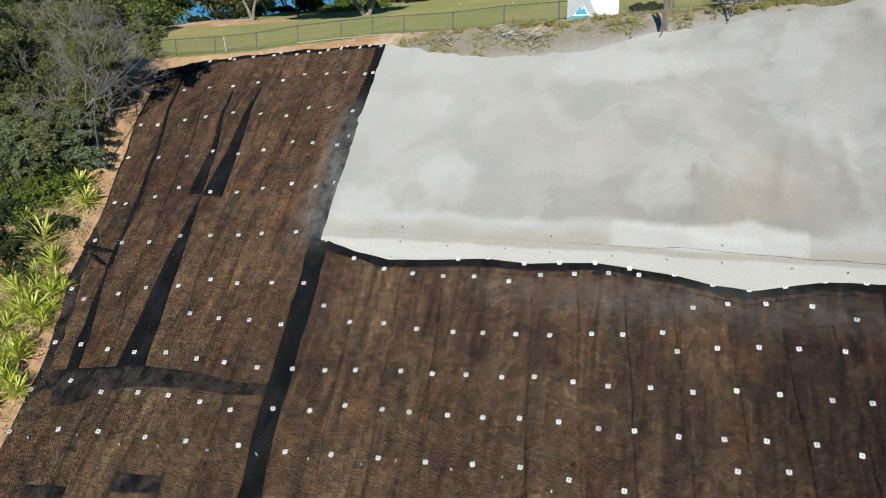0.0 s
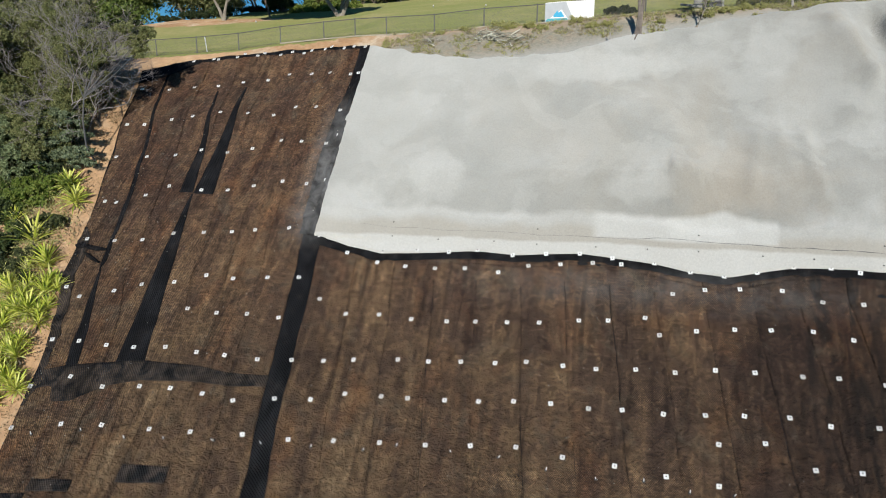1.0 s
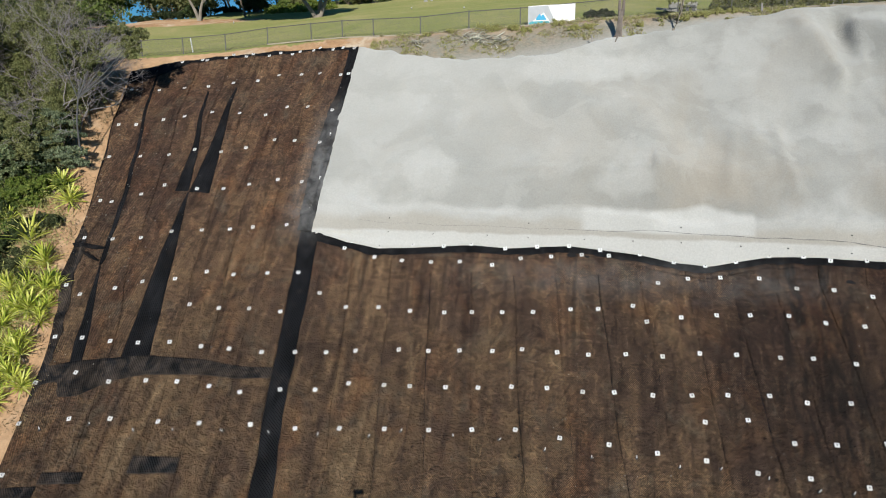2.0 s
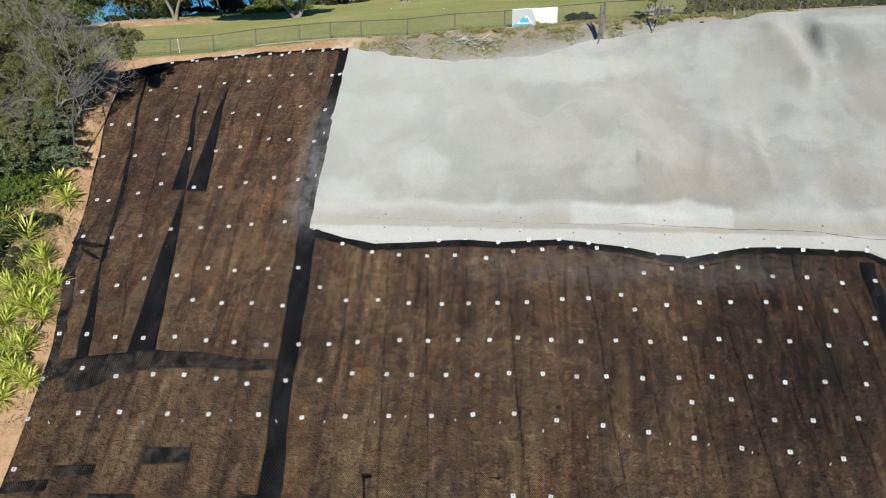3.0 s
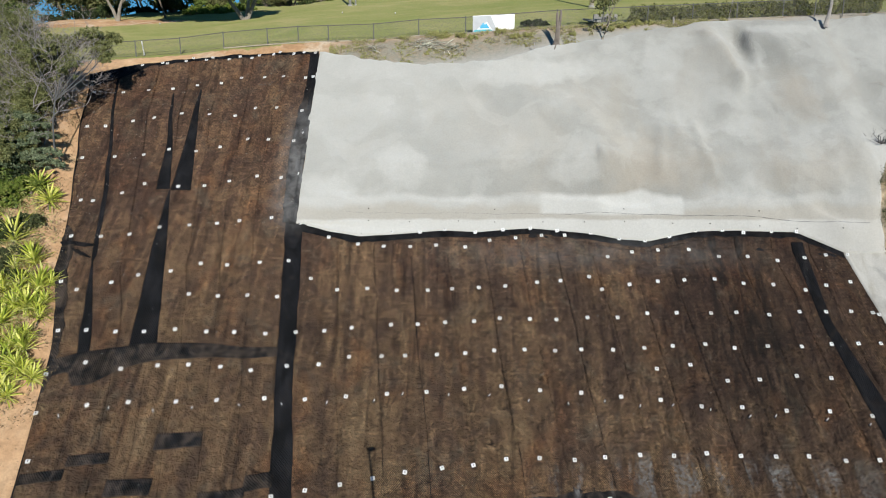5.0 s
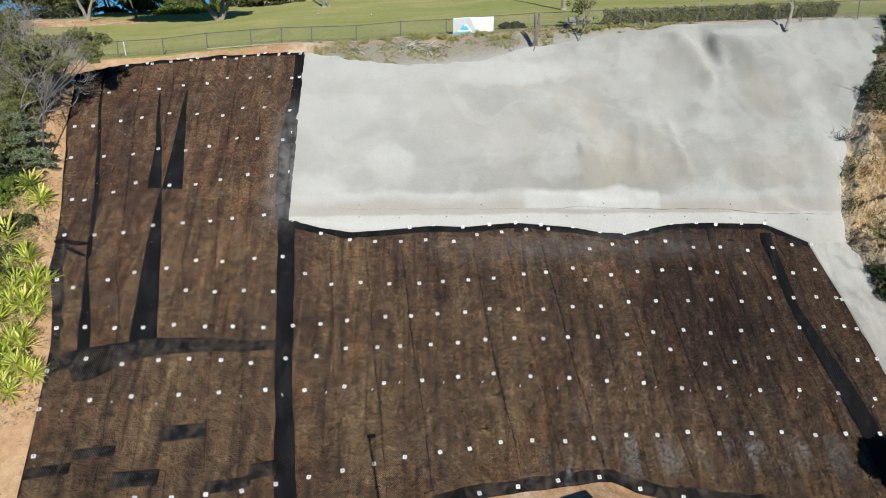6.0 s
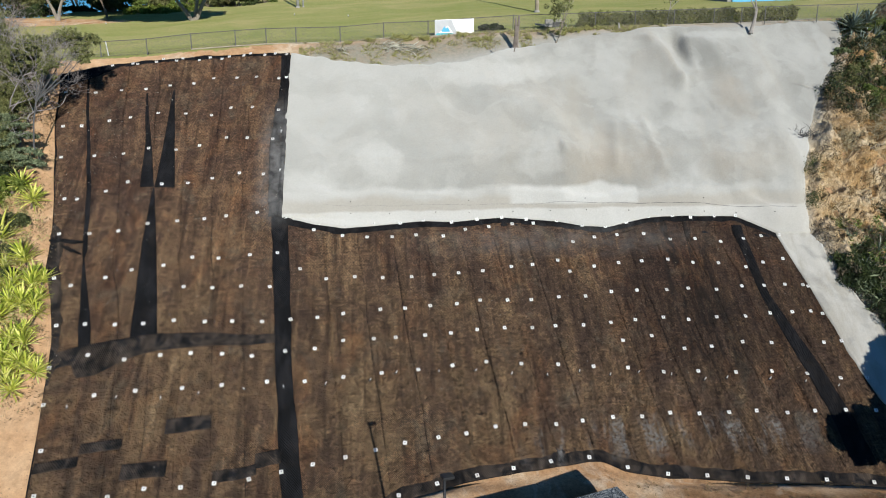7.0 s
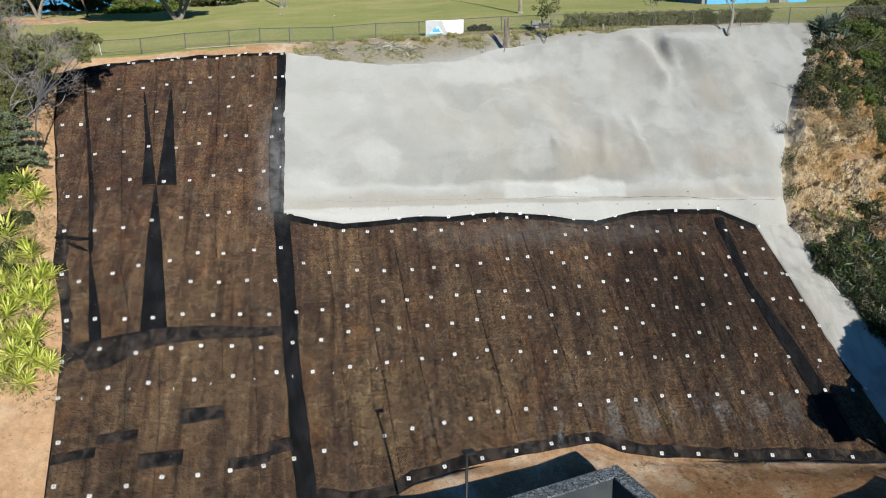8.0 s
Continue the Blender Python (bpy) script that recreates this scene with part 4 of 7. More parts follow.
for k in range(NL):
    wob = RND.uniform(0, 50)
    r0 = lambda z: strip_l(z)
    a = lambda z, k=k, wob=wob: lerp(lx(z), r0(z), k / NL) + SEAM[k % 7] + 0.10 * nz(k * 7.3, 0, z, 2.5)
    b = lambda z, k=k, wob=wob: lerp(lx(z), r0(z), (k + 1) / NL) - SEAM[(k + 1) % 7] + 0.10 * nz(k * 7.3 + 7.3, 0, z, 2.5) + 0.022 * nz(wob, 3, z, 0.5)
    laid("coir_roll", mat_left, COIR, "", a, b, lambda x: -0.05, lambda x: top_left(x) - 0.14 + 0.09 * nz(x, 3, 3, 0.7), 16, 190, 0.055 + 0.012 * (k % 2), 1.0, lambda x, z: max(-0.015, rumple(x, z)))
NR = 15
for k in range(NR):
    wob = RND.uniform(0, 50)
    l0 = strip_r
    r0 = lambda z: table(RIGHT_EDGE, z) - 0.1
    a = lambda z, k=k, wob=wob: lerp(l0(z), r0(z), k / NR) + SEAM[k % 7] + 0.10 * nz(k * 7.3, 0, z, 2.5)
    b = lambda z, k=k, wob=wob: lerp(l0(z), r0(z), (k + 1) / NR) - SEAM[(k + 1) % 7] + 0.10 * nz(k * 7.3 + 7.3, 0, z, 2.5) + 0.022 * nz(wob, 3, z, 0.5)
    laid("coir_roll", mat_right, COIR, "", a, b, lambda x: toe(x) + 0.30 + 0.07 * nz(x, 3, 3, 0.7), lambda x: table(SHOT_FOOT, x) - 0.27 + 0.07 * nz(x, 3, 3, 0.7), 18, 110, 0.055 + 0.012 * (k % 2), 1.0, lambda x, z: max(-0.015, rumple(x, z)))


laid("net_lap", mat_right, NET_DUSTY, "dusty black net along the foot", lambda z: 1.3, lambda z: table(RIGHT_EDGE, z), lambda x: toe(x) - 0.06, lambda x: toe(x) + 0.46, 120, 8, 0.044, 1.0, lambda x, z: 0.006 * nz(x, 12, z, 0.4, 2))
laid("coir_flap", mat_right, COIR, "loose coir lap edge", lambda z: 4.6, lambda z: 21.0, lambda x: table(SHOT_FOOT, x) - 0.95 + 0.10 * nz(x, 71, 0, 1.2, 3) - 0.25 * sstep(14, 18, x), lambda x: table(SHOT_FOOT, x) - 0.43 + 0.05 * nz(x, 3, 3, 0.7), 120, 8, 0.10, 1.0, lambda x, z: max(-0.015, rumple(x, z)), 0.05)


def strip_piece(owner, left, right, z0, z1, nv=40, out=0.085, label="black plastic net lap", material=NET):
    """A tongue of net between two tables of (z, x)."""
    laid("net_lap", owner, material, label, lambda z: table(left, z) - 0.22 * swell(table(left, z), z), lambda z: table(right, z) - 0.22 * swell(table(right, z), z), lambda x: z0, lambda x: z1, 6, nv * 2, out, 1.0, lambda x, z: max(-0.01, rumple(x, z)))


strip_piece(mat_left, [(8.79, -9.32), (9.05, -9.44), (11.65, -10.18), (17.1, -11.91)], [(8.79, -9.27), (9.05, -9.22), (11.65, -9.97), (17.1, -11.80)], 8.79, 17.1)
strip_piece(mat_left, [(5.4, -8.45), (6.28, -8.73), (8.78, -9.32)], [(5.4, -7.95), (6.28, -8.20), (8.78, -9.26)], 5.4, 8.78)
strip_piece(mat_left, [(11.61, -7.60), (13.73, -7.88), (16.29, -8.48)], [(11.61, -6.90), (13.72, -7.57), (16.29, -8.40)], 11.61, 16.29)
strip_piece(mat_left, [(11.61, -6.86), (13.71, -6.91), (16.5, -7.05)], [(11.61, -5.87), (13.69, -6.33), (16.5, -6.97)], 11.58, 16.5, out=0.093)
strip_piece(mat_left, [(5.9, -6.44), (6.13, -6.48), (9.37, -6.85), (11.55, -6.93)], [(5.9, -5.33), (6.06, -5.36), (9.34, -6.19), (11.55, -6.85)], 5.9, 11.56)
strip_piece(mat_right, [(-0.1, 25.9), (1.81, 25.72), (3.54, 25.25), (6.13, 24.57), (9.2, 24.24)], [(-0.1, 27.0), (1.78, 26.75), (3.5, 26.15), (6.11, 25.07), (9.18, 24.85)], 0.0, 9.2, label="worn black plastic net lap", material=NET_WORN)
# cement-blown net along the concrete's side, its free edge rolled over
laid("net_lap", mat_left, NET_BLOWN, "black net blown grey with cement dust", lambda z: table([(10.1, -0.95), (11.5, -1.05), (13.5, -1.1), (15.5, -0.95), (16.6, -0.6)], z) + 0.07 * nz(7, 3, z, 0.5, 3), lambda z: -0.36, lambda x: 10.15, lambda x: 16.6, 14, 110, 0.10, 1.0, lambda x, z: max(-0.01, rumple(x, z)) + 0.05 * max(0.0, nz(x * 2.0, 81, z, 0.5, 3)))
laid("net_roll", mat_left, NET, "rolled black net edge", lambda z: -0.50 + 0.06 * nz(2, 8, z, 0.7, 3), lambda z: -0.24 + 0.05 * nz(5, 8, z, 0.6, 3), lambda x: 10.1, lambda x: 18.5, 8, 120, 0.115, 1.0, lambda x, z: 0.10 * math.exp(-((x + 0.36) / 0.1) ** 2) * (0.8 + 1.2 * nz(1, 9, z, 0.6, 3)))
# the cross lap and the short patches
laid("net_lap", mat_left, NET_DUSTY, "dusty black plastic net lap", lambda z: lx(z), lambda z: -0.2, lambda x: table([(-9.7, 5.0), (-8.6, 5.15), (-8.3, 4.75), (-7.5, 4.8), (-6.9, 5.05), (-6.3, 5.25), (-5.15, 5.42), (-2.7, 5.46), (-0.2, 5.32)], x), lambda x: table([(-9.7, 5.5), (-8.4, 5.72), (-6.4, 5.92), (-5.2, 5.96), (-2.7, 5.86), (-0.2, 5.62)], x), 70, 10, 0.10, 1.0, lambda x, z: max(-0.01, rumple(x, z)))
for x0, x1, z0, z1, tilt in ((-4.3, -2.52, 2.93, 3.34, 0.0), (-7.45, -5.89, 2.57, 2.85, 0.03), (-8.95, -7.4, 2.21, 2.48, 0.03), (-5.72, -4.0, 1.81, 2.21, 0.0), (-2.2, -0.56, 1.5, 1.80, -0.03), (-0.64, 0.36, 1.62, 2.03, -0.1)):
    laid("net_patch", mat_left, NET_DUSTY, "dusty black plastic net patch", lambda z: x0, lambda z: x1, lambda x: z0 + tilt * (x - x0), lambda x: z1 + tilt * (x - x0), 14, 6, 0.088, 1.0, lambda x, z: max(-0.01, rumple(x, z)))

laid("net_lap", mat_left, NET_DUSTY, "rumpled dusty black net edging", lambda z: lx(z) - 0.02, lambda z: lx(z) + table([(4.6, 0.12), (6.2, 0.34), (8.0, 0.42), (9.3, 0.62), (10.2, 0.16)], z) + 0.12 * nz(4, 9, z, 0.5, 3), lambda x: 4.6, lambda x: 10.2, 10, 80, 0.09, 1.0, lambda x, z: max(-0.01, rumple(x, z)) + 0.05 * max(0.0, nz(x, 61, z, 0.35, 3)))

laid("net_lap", mat_left, NET, "crumpled black net at the top corner", lambda z: lx(z) - 0.03, lambda z: -10.3 + 0.25 * nz(3, 3, z, 0.4, 2), lambda x: top_left(x) - table([(-13.5, 0.75), (-12.0, 0.6), (-11.0, 0.4), (-10.2, 0.12)], x) + 0.1 * nz(x, 5, 1, 0.5, 2), lambda x: top_left(x) + 0.02, 30, 8, 0.10, 1.0, lambda x, z: max(-0.01, rumple(x, z)) + 0.06 * max(0.0, nz(x, 66, z, 0.35, 3)))
# hard black folds where the edging was pulled round the corner of the bank
for x0, x1, za, zb, w in ((-11.05, -9.45, 9.50, 9.42, 0.16), (-10.35, -9.4, 9.24, 8.92, 0.12)):
    mid_z = lambda x, x0=x0, x1=x1, za=za, zb=zb: lerp(za, zb, (x - x0) / (x1 - x0)) + 0.05 * nz(x, 33, 2, 0.4, 2)
    half = lambda x, x0=x0, x1=x1, w=w: 0.5 * w * (0.25 + 0.75 * math.sin(math.pi * min(1.0, max(0.0, (x - x0) / (x1 - x0)))) ** 0.7) * (1.3 if x < -10.6 else 1.0)
    laid("net_fold", mat_left, NET, "hard crumpled fold of black net", lambda z: x0, lambda z: x1, lambda x: mid_z(x) - half(x), lambda x: mid_z(x) + half(x), 26, 6, 0.115, 1.0, lambda x, z: max(-0.01, rumple(x, z)) + 0.07 * max(0.0, 1 - abs(z - mid_z(x)) / max(0.02, half(x))))

# ---------------------------------------------------------------- soil nails
nail = thing("soil_nail", "white square soil-nail plate with a dark bolt head", "plate", "soil nail plates")
bm = bmesh.new()
box(bm, 0.17, 0.17, 0.018, pose(0, 0, 0.03), 0.008)
plate = part("plate", bm, PLATE, nail)
bm = bmesh.new()
tube(bm, [(0, 0, 0.03), (0, 0, 0.075)], [0.026, 0.022], 6)
part("bolt_head", bm, STEEL, plate, "dark steel bolt head")
nails_set = []


def nail_row(*spots):
    """One row of plates, each bedded square on the slope under it."""
    for x, z in spots:
        z = max(z, toe(x) + 0.05) if x > 4 else z
        x -= 0.3 * swell(x, z)
        p = on_face(x, z, 0.085 + max(0.0, rumple(x, z)))
        e = 0.3
        du = (on_face(x + e, z) - on_face(x - e, z)).normalized()
        dv = (on_face(x, z + e) - on_face(x, z - e)).normalized()
        nrm = (du.cross(dv)).normalized()
        m = Matrix((du, nrm.cross(du), nrm)).transposed().to_4x4()
        m = Matrix.Translation(p) @ m @ pose(0, 0, 0, RND.uniform(-7, 7), RND.uniform(-7, 7), RND.uniform(-11, 11))
        if nails_set:
            copy_thing(nail, m)
        else:
            nail.matrix_basis = m
        nails_set.append(p)


nail_row((-10.79, 17.87), (-9.69, 18.01), (-9.40, 17.98), (-8.40, 18.12), (-8.05, 18.30), (-7.28, 18.20), (-6.94, 18.34), (-5.96, 18.24), (-5.34, 18.39), (-4.62, 18.32), (-4.17, 18.46), (-3.22, 18.52), (-2.79, 18.62), (-1.86, 18.54), (-1.19, 18.60), (-0.49, 18.56))
nail_row((-12.79, 16.35), (-11.18, 16.31), (-9.86, 16.43), (-8.55, 16.52), (-7.27, 16.71), (-5.98, 16.84), (-4.88, 17.14), (-3.49, 17.17), (-2.26, 17.23), (-0.87, 17.13), (-0.43, 17.19))
nail_row((-12.26, 14.58), (-11.35, 14.59), (-10.03, 14.83), (-8.98, 15.00), (-7.55, 15.19), (-6.07, 15.17), (-4.64, 15.07), (-3.57, 15.47), (-2.29, 15.51), (-0.75, 15.36))
nail_row((-11.85, 13.05), (-10.24, 13.09), (-8.82, 13.16), (-7.62, 13.41), (-6.16, 13.29), (-4.99, 13.50), (-3.57, 13.89), (-2.41, 13.90), (-0.97, 13.84), (-0.47, 14.25))
nail_row((-11.04, 11.17), (-10.44, 11.15), (-9.19, 11.45), (-8.24, 11.85), (-6.52, 11.71), (-5.24, 11.73), (-4.03, 11.91), (-2.63, 12.17), (-1.34, 12.11), (-0.41, 12.31))
nail_row((-10.72, 9.76), (-9.34, 9.72), (-8.04, 9.79), (-6.77, 10.04), (-5.40, 10.10), (-4.10, 10.15), (-3.04, 10.25), (-1.51, 10.35), (-0.09, 10.09))
nail_row((-10.30, 8.10), (-9.51, 7.79), (-8.10, 8.00), (-7.01, 8.26), (-5.62, 8.35), (-4.37, 8.60), (-3.15, 8.52), (-1.68, 8.58), (-0.38, 8.58))
nail_row((-4.55, 7.51), (-3.24, 7.41), (-1.92, 7.42), (-0.60, 7.30))
nail_row((-9.65, 6.42), (-8.47, 6.41), (-7.20, 6.35), (-5.99, 6.33), (-4.72, 6.36), (-3.36, 6.24), (-2.13, 6.22), (-0.81, 6.09), (0.44, 6.00))
nail_row((-9.43, 5.11), (-8.02, 5.41), (-6.47, 5.21), (-5.02, 5.25), (-3.75, 5.25), (-2.39, 5.16), (-1.11, 5.00), (0.27, 4.93))
nail_row((-9.23, 4.02), (-7.35, 4.19), (-5.76, 4.22), (-3.88, 4.17), (-2.25, 4.19), (-0.41, 4.07), (-8.83, 2.78))
nail_row((-8.62, 1.66), (-7.28, 1.28), (-6.00, 1.41), (-4.70, 1.55), (-3.34, 1.47), (-2.10, 1.48), (-0.81, 1.39), (0.39, 1.26))
nail_row((1.68, 9.72), (3.00, 9.58), (4.47, 9.67), (5.88, 9.65), (7.11, 9.78), (8.62, 9.65), (10.00, 9.76), (11.38, 9.81), (12.71, 9.71), (14.37, 9.61), (15.76, 9.34), (17.02, 9.27), (18.26, 9.45), (19.60, 9.71), (20.94, 9.74), (21.94, 9.65), (23.31, 9.71), (24.58, 9.68), (26.94, 8.63))
nail_row((1.38, 9.46), (2.86, 9.18), (4.12, 9.09), (5.42, 9.07), (6.68, 9.11), (8.11, 9.04), (9.32, 9.31), (10.62, 9.38), (11.93, 9.47), (13.07, 9.50), (15.07, 8.61), (16.27, 8.80), (17.58, 8.87), (19.15, 8.87), (20.55, 8.59), (21.95, 8.59), (23.35, 8.44), (24.72, 8.53), (25.86, 8.63))
nail_row((0.76, 7.84), (2.06, 7.41), (3.47, 7.45), (4.86, 7.39), (6.31, 7.38), (7.47, 7.41), (8.72, 7.46), (9.99, 7.51), (11.51, 7.64), (12.63, 7.70), (14.02, 7.85), (14.55, 7.38), (15.90, 7.56), (17.28, 7.66), (18.59, 7.69), (20.05, 7.71), (21.38, 7.56), (22.80, 7.51), (24.26, 7.30), (25.34, 7.47), (26.58, 7.58))
nail_row((1.68, 5.96), (2.91, 6.08), (4.69, 6.20), (5.89, 6.19), (7.14, 6.22), (8.47, 6.26), (9.65, 6.37), (11.03, 6.33), (12.25, 6.30), (13.69, 6.36), (15.09, 6.35), (16.51, 6.48), (17.87, 6.50), (19.47, 6.48), (20.70, 6.48), (22.16, 6.40), (23.64, 6.49), (24.93, 6.46), (26.10, 6.49), (27.09, 6.45), (27.34, 6.39))
nail_row((1.60, 4.86), (2.91, 5.10), (4.34, 5.12), (5.37, 5.15), (6.78, 5.15), (8.04, 5.17), (9.33, 5.26), (10.69, 5.29), (12.05, 5.25), (13.23, 5.28), (14.65, 5.24), (16.09, 5.29), (17.40, 5.34), (18.89, 5.39), (20.18, 5.26), (21.71, 5.31), (23.22, 5.29), (24.66, 5.35), (25.90, 5.37), (26.90, 5.37), (27.48, 5.25))
nail_row((16.48, 4.60), (18.00, 4.73), (19.52, 4.19), (20.95, 4.21), (22.63, 4.33), (24.14, 4.23), (26.87, 4.17), (27.84, 4.19))
nail_row((1.19, 3.80), (2.92, 3.86), (4.66, 3.93), (6.35, 3.98), (7.97, 4.03), (9.59, 4.09), (11.24, 3.98), (13.02, 3.88), (14.73, 3.72), (16.44, 3.60), (18.13, 3.37), (19.88, 3.32), (21.70, 3.26), (23.57, 3.24), (25.30, 3.07), (27.01, 2.83), (28.36, 2.82))
nail_row((1.67, 1.33), (3.03, 1.53), (4.30, 1.69), (5.56, 1.83), (7.03, 1.85), (8.30, 1.82), (9.65, 1.94), (11.03, 1.93), (12.47, 1.80), (13.77, 1.79), (15.27, 1.80), (16.70, 1.75), (18.05, 1.85), (19.42, 1.84), (20.82, 1.86), (22.16, 1.90), (23.59, 1.78), (25.02, 1.80), (26.57, 1.76), (28.02, 1.72), (28.79, 1.74))
nail_row((5.19, 0.43), (6.82, 0.57), (8.59, 0.56), (10.22, 0.66), (11.94, 0.70), (13.80, 0.59), (15.49, 0.15), (17.27, -0.12), (19.02, -0.21), (20.76, -0.21), (22.53, -0.29), (24.31, -0.39), (26.48, -0.53))
PEGS = [(-8.3, 3.91), (-6.5, 4.07), (-4.7, 3.91), (-3.2, 3.99), (-1.3, 3.99), (0.3, 3.75), (2.1, 3.64), (4.1, 3.73), (5.3, 3.92), (7.3, 3.85), (9.0, 3.81), (10.7, 3.63), (12.4, 3.55), (14.0, 3.56), (15.5, 3.35), (16.9, 3.39), (18.5, 3.24), (20.1, 3.02), (21.2, 3.06), (23.3, 2.97), (25.1, 2.82), (26.7, 2.55)]

peg = thing("marker_peg", "short white plastic peg poking out of the matting", "peg", "white pegs")
bm = bmesh.new()
tube(bm, [(0, 0.06, -0.05), (0.015, -0.05, 0.07), (0.02, -0.11, 0.16)], [0.022, 0.02, 0.017], 7)
part("shaft", bm, WHITE, peg)
bm = bmesh.new()
tube(bm, [(0, 0.02, -0.01), (0, -0.02, 0.035)], [0.06, 0.05], 8)
part("washer", bm, DARK_METAL, peg, "dark washer")
for i, (x, z) in enumerate(PEGS):
    m = Matrix.Translation(on_face(x, z, 0.07)) @ pose(0, 0, 0, RND.uniform(-15, 15), 0, RND.uniform(-25, 35))
    if i:
        copy_thing(peg, m)
    else:
        peg.matrix_basis = m

# ---------------------------------------------------------------- fence on the crest
POSTS = [-30, -27, -24, -21.2, -18.4, -15.4, -12.5, -9.6, -6.8, -4.0, -2.05, -0.15, 2.67, 5.46, 8.34, 11.2, 13.92, 16.7, 19.4, 22.1, 24.75, 27.5, 29.4, 31.05, 34.7, 37.5, 40.3, 43.1]
fence = thing("chain_link_fence", "low chain-link fence with dull steel posts and a top rail", "fence")
fz = lambda x: fence_z(x) - 0.02
for x in POSTS:
    bm = bmesh.new()
    tube(bm, [(x, fence_y(x), fz(x) - 0.15), (x, fence_y(x), fz(x) + 1.0)], [0.034, 0.034], 8)
    bmesh.ops.create_uvsphere(bm, u_segments=8, v_segments=4, radius=0.038, matrix=pose(x, fence_y(x), fz(x) + 1.0))
    part("post", bm, GALV, fence)
for name, h, r in (("top_rail", 0.97, 0.026), ("bottom_wire", 0.06, 0.008)):
    for a, b in zip(POSTS, POSTS[1:]):
        bm = bmesh.new()
        tube(bm, [(a, fence_y(a), fz(a) + h), (b, fence_y(b), fz(b) + h)], [r, r], 6)
        part(name, bm, GALV, fence)
wv, wf = [], []
for a, b in zip(POSTS, POSTS[1:]):
    n = int((b - a) / 0.085)
    for s in (1, -1):
        for i in range(-11, n):
            u0, u1 = i / n, (i + 11) / n
            lo, hi = max(0.0, u0), min(1.0, u1)
            if hi - lo < 0.02:
                continue
            pts = []
            for u in (lo, hi):
                t = (u - u0) / (u1 - u0)
                x = lerp(a, b, u)
                pts.append(Vector((x, fence_y(x) - 0.03, fz(x) + 0.06 + 0.9 * (t if s > 0 else 1 - t))))
            d = Vector((0, 0, 0.0035))
            k = len(wv)
            wv += [pts[0] - d, pts[1] - d, pts[1] + d, pts[0] + d, pts[0] + Vector((0, 0.006, 0)), pts[1] + Vector((0, 0.006, 0))]
            wf += [(k, k + 1, k + 2, k + 3), (k + 3, k + 2, k + 5, k + 4), (k + 4, k + 5, k + 1, k)]
wire = part("wire_mesh", mesh_of("wire_mesh", wv, wf, GALV), GALV, fence, "woven steel wire")
tagged(wire, kind="stuff")

# timber kerb under the fence
kerb = thing("timber_kerb", "weathered timber edging along the fence foot", "edging")
for a, b in zip(POSTS[8:], POSTS[9:22]):
    bm = bmesh.new()
    pa, pb = Vector((a, fence_y(a) - 0.09, fz(a) + 0.02)), Vector((b, fence_y(b) - 0.09, fz(b) + 0.02))
    box(bm, (pb - pa).length - 0.02, 0.05, 0.07, Matrix.Translation((pa + pb) / 2) @ (pb - pa).to_track_quat("X", "Z").to_matrix().to_4x4(), 0.008)
    part("board", bm, PALE_WOOD, kerb)

# banner on the fence
banner = thing("banner", "white vinyl banner with a grey slash and a blue triangle sign", "banner")
bx0, bx1, by = 8.77, 11.32, fence_y(10) - 0.08


def banner_patch(name, pts, material, out, label="", owner=None):
    bm = bmesh.new()
    bot = [lerp(19.93, 20.03, (x - bx0) / (bx1 - bx0)) for x, _ in pts]
    vs = [bm.verts.new((x, by - out + 0.02 * math.sin(x * 5), b + h * 0.99)) for (x, h), b in zip(pts, bot)]
    fc = bm.faces.new(vs)
    bmesh.ops.triangulate(bm, faces=[fc])
    r = bmesh.ops.extrude_face_region(bm, geom=bm.faces[:])
    bmesh.ops.translate(bm, verts=[g for g in r["geom"] if isinstance(g, bmesh.types.BMVert)], vec=(0, 0.006, 0))
    return part(name, bm, material, owner or banner, label)


vinyl = banner_patch("sheet", [(bx0, 0), (9.5, 0.01), (10.3, -0.01), (bx1, 0.02), (bx1, 1), (10.4, 0.985), (9.6, 1.0), (bx0, 0.98)], VINYL, 0)
banner_patch("slash", [(bx0, 0.03), (10.3, 0.0), (9.86, 0.97), (bx0, 0.95)], GREY_VINYL, 0.006, "grey printed slash", vinyl)
banner_patch("emblem", [(8.84, 0.10), (9.98, 0.08), (9.42, 0.93)], VINYL, 0.012, "white printed triangle", vinyl)
banner_patch("emblem", [(9.00, 0.22), (9.80, 0.21), (9.60, 0.52), (9.50, 0.44), (9.41, 0.56), (9.32, 0.46), (9.23, 0.54)], BLUE_VINYL, 0.018, "blue printed mountain", vinyl)
banner_patch("emblem", [(8.80, 0.02), (10.02, 0.0), (9.90, 0.15), (8.90, 0.17)], TEAL_VINYL, 0.018, "teal printed band", vinyl)

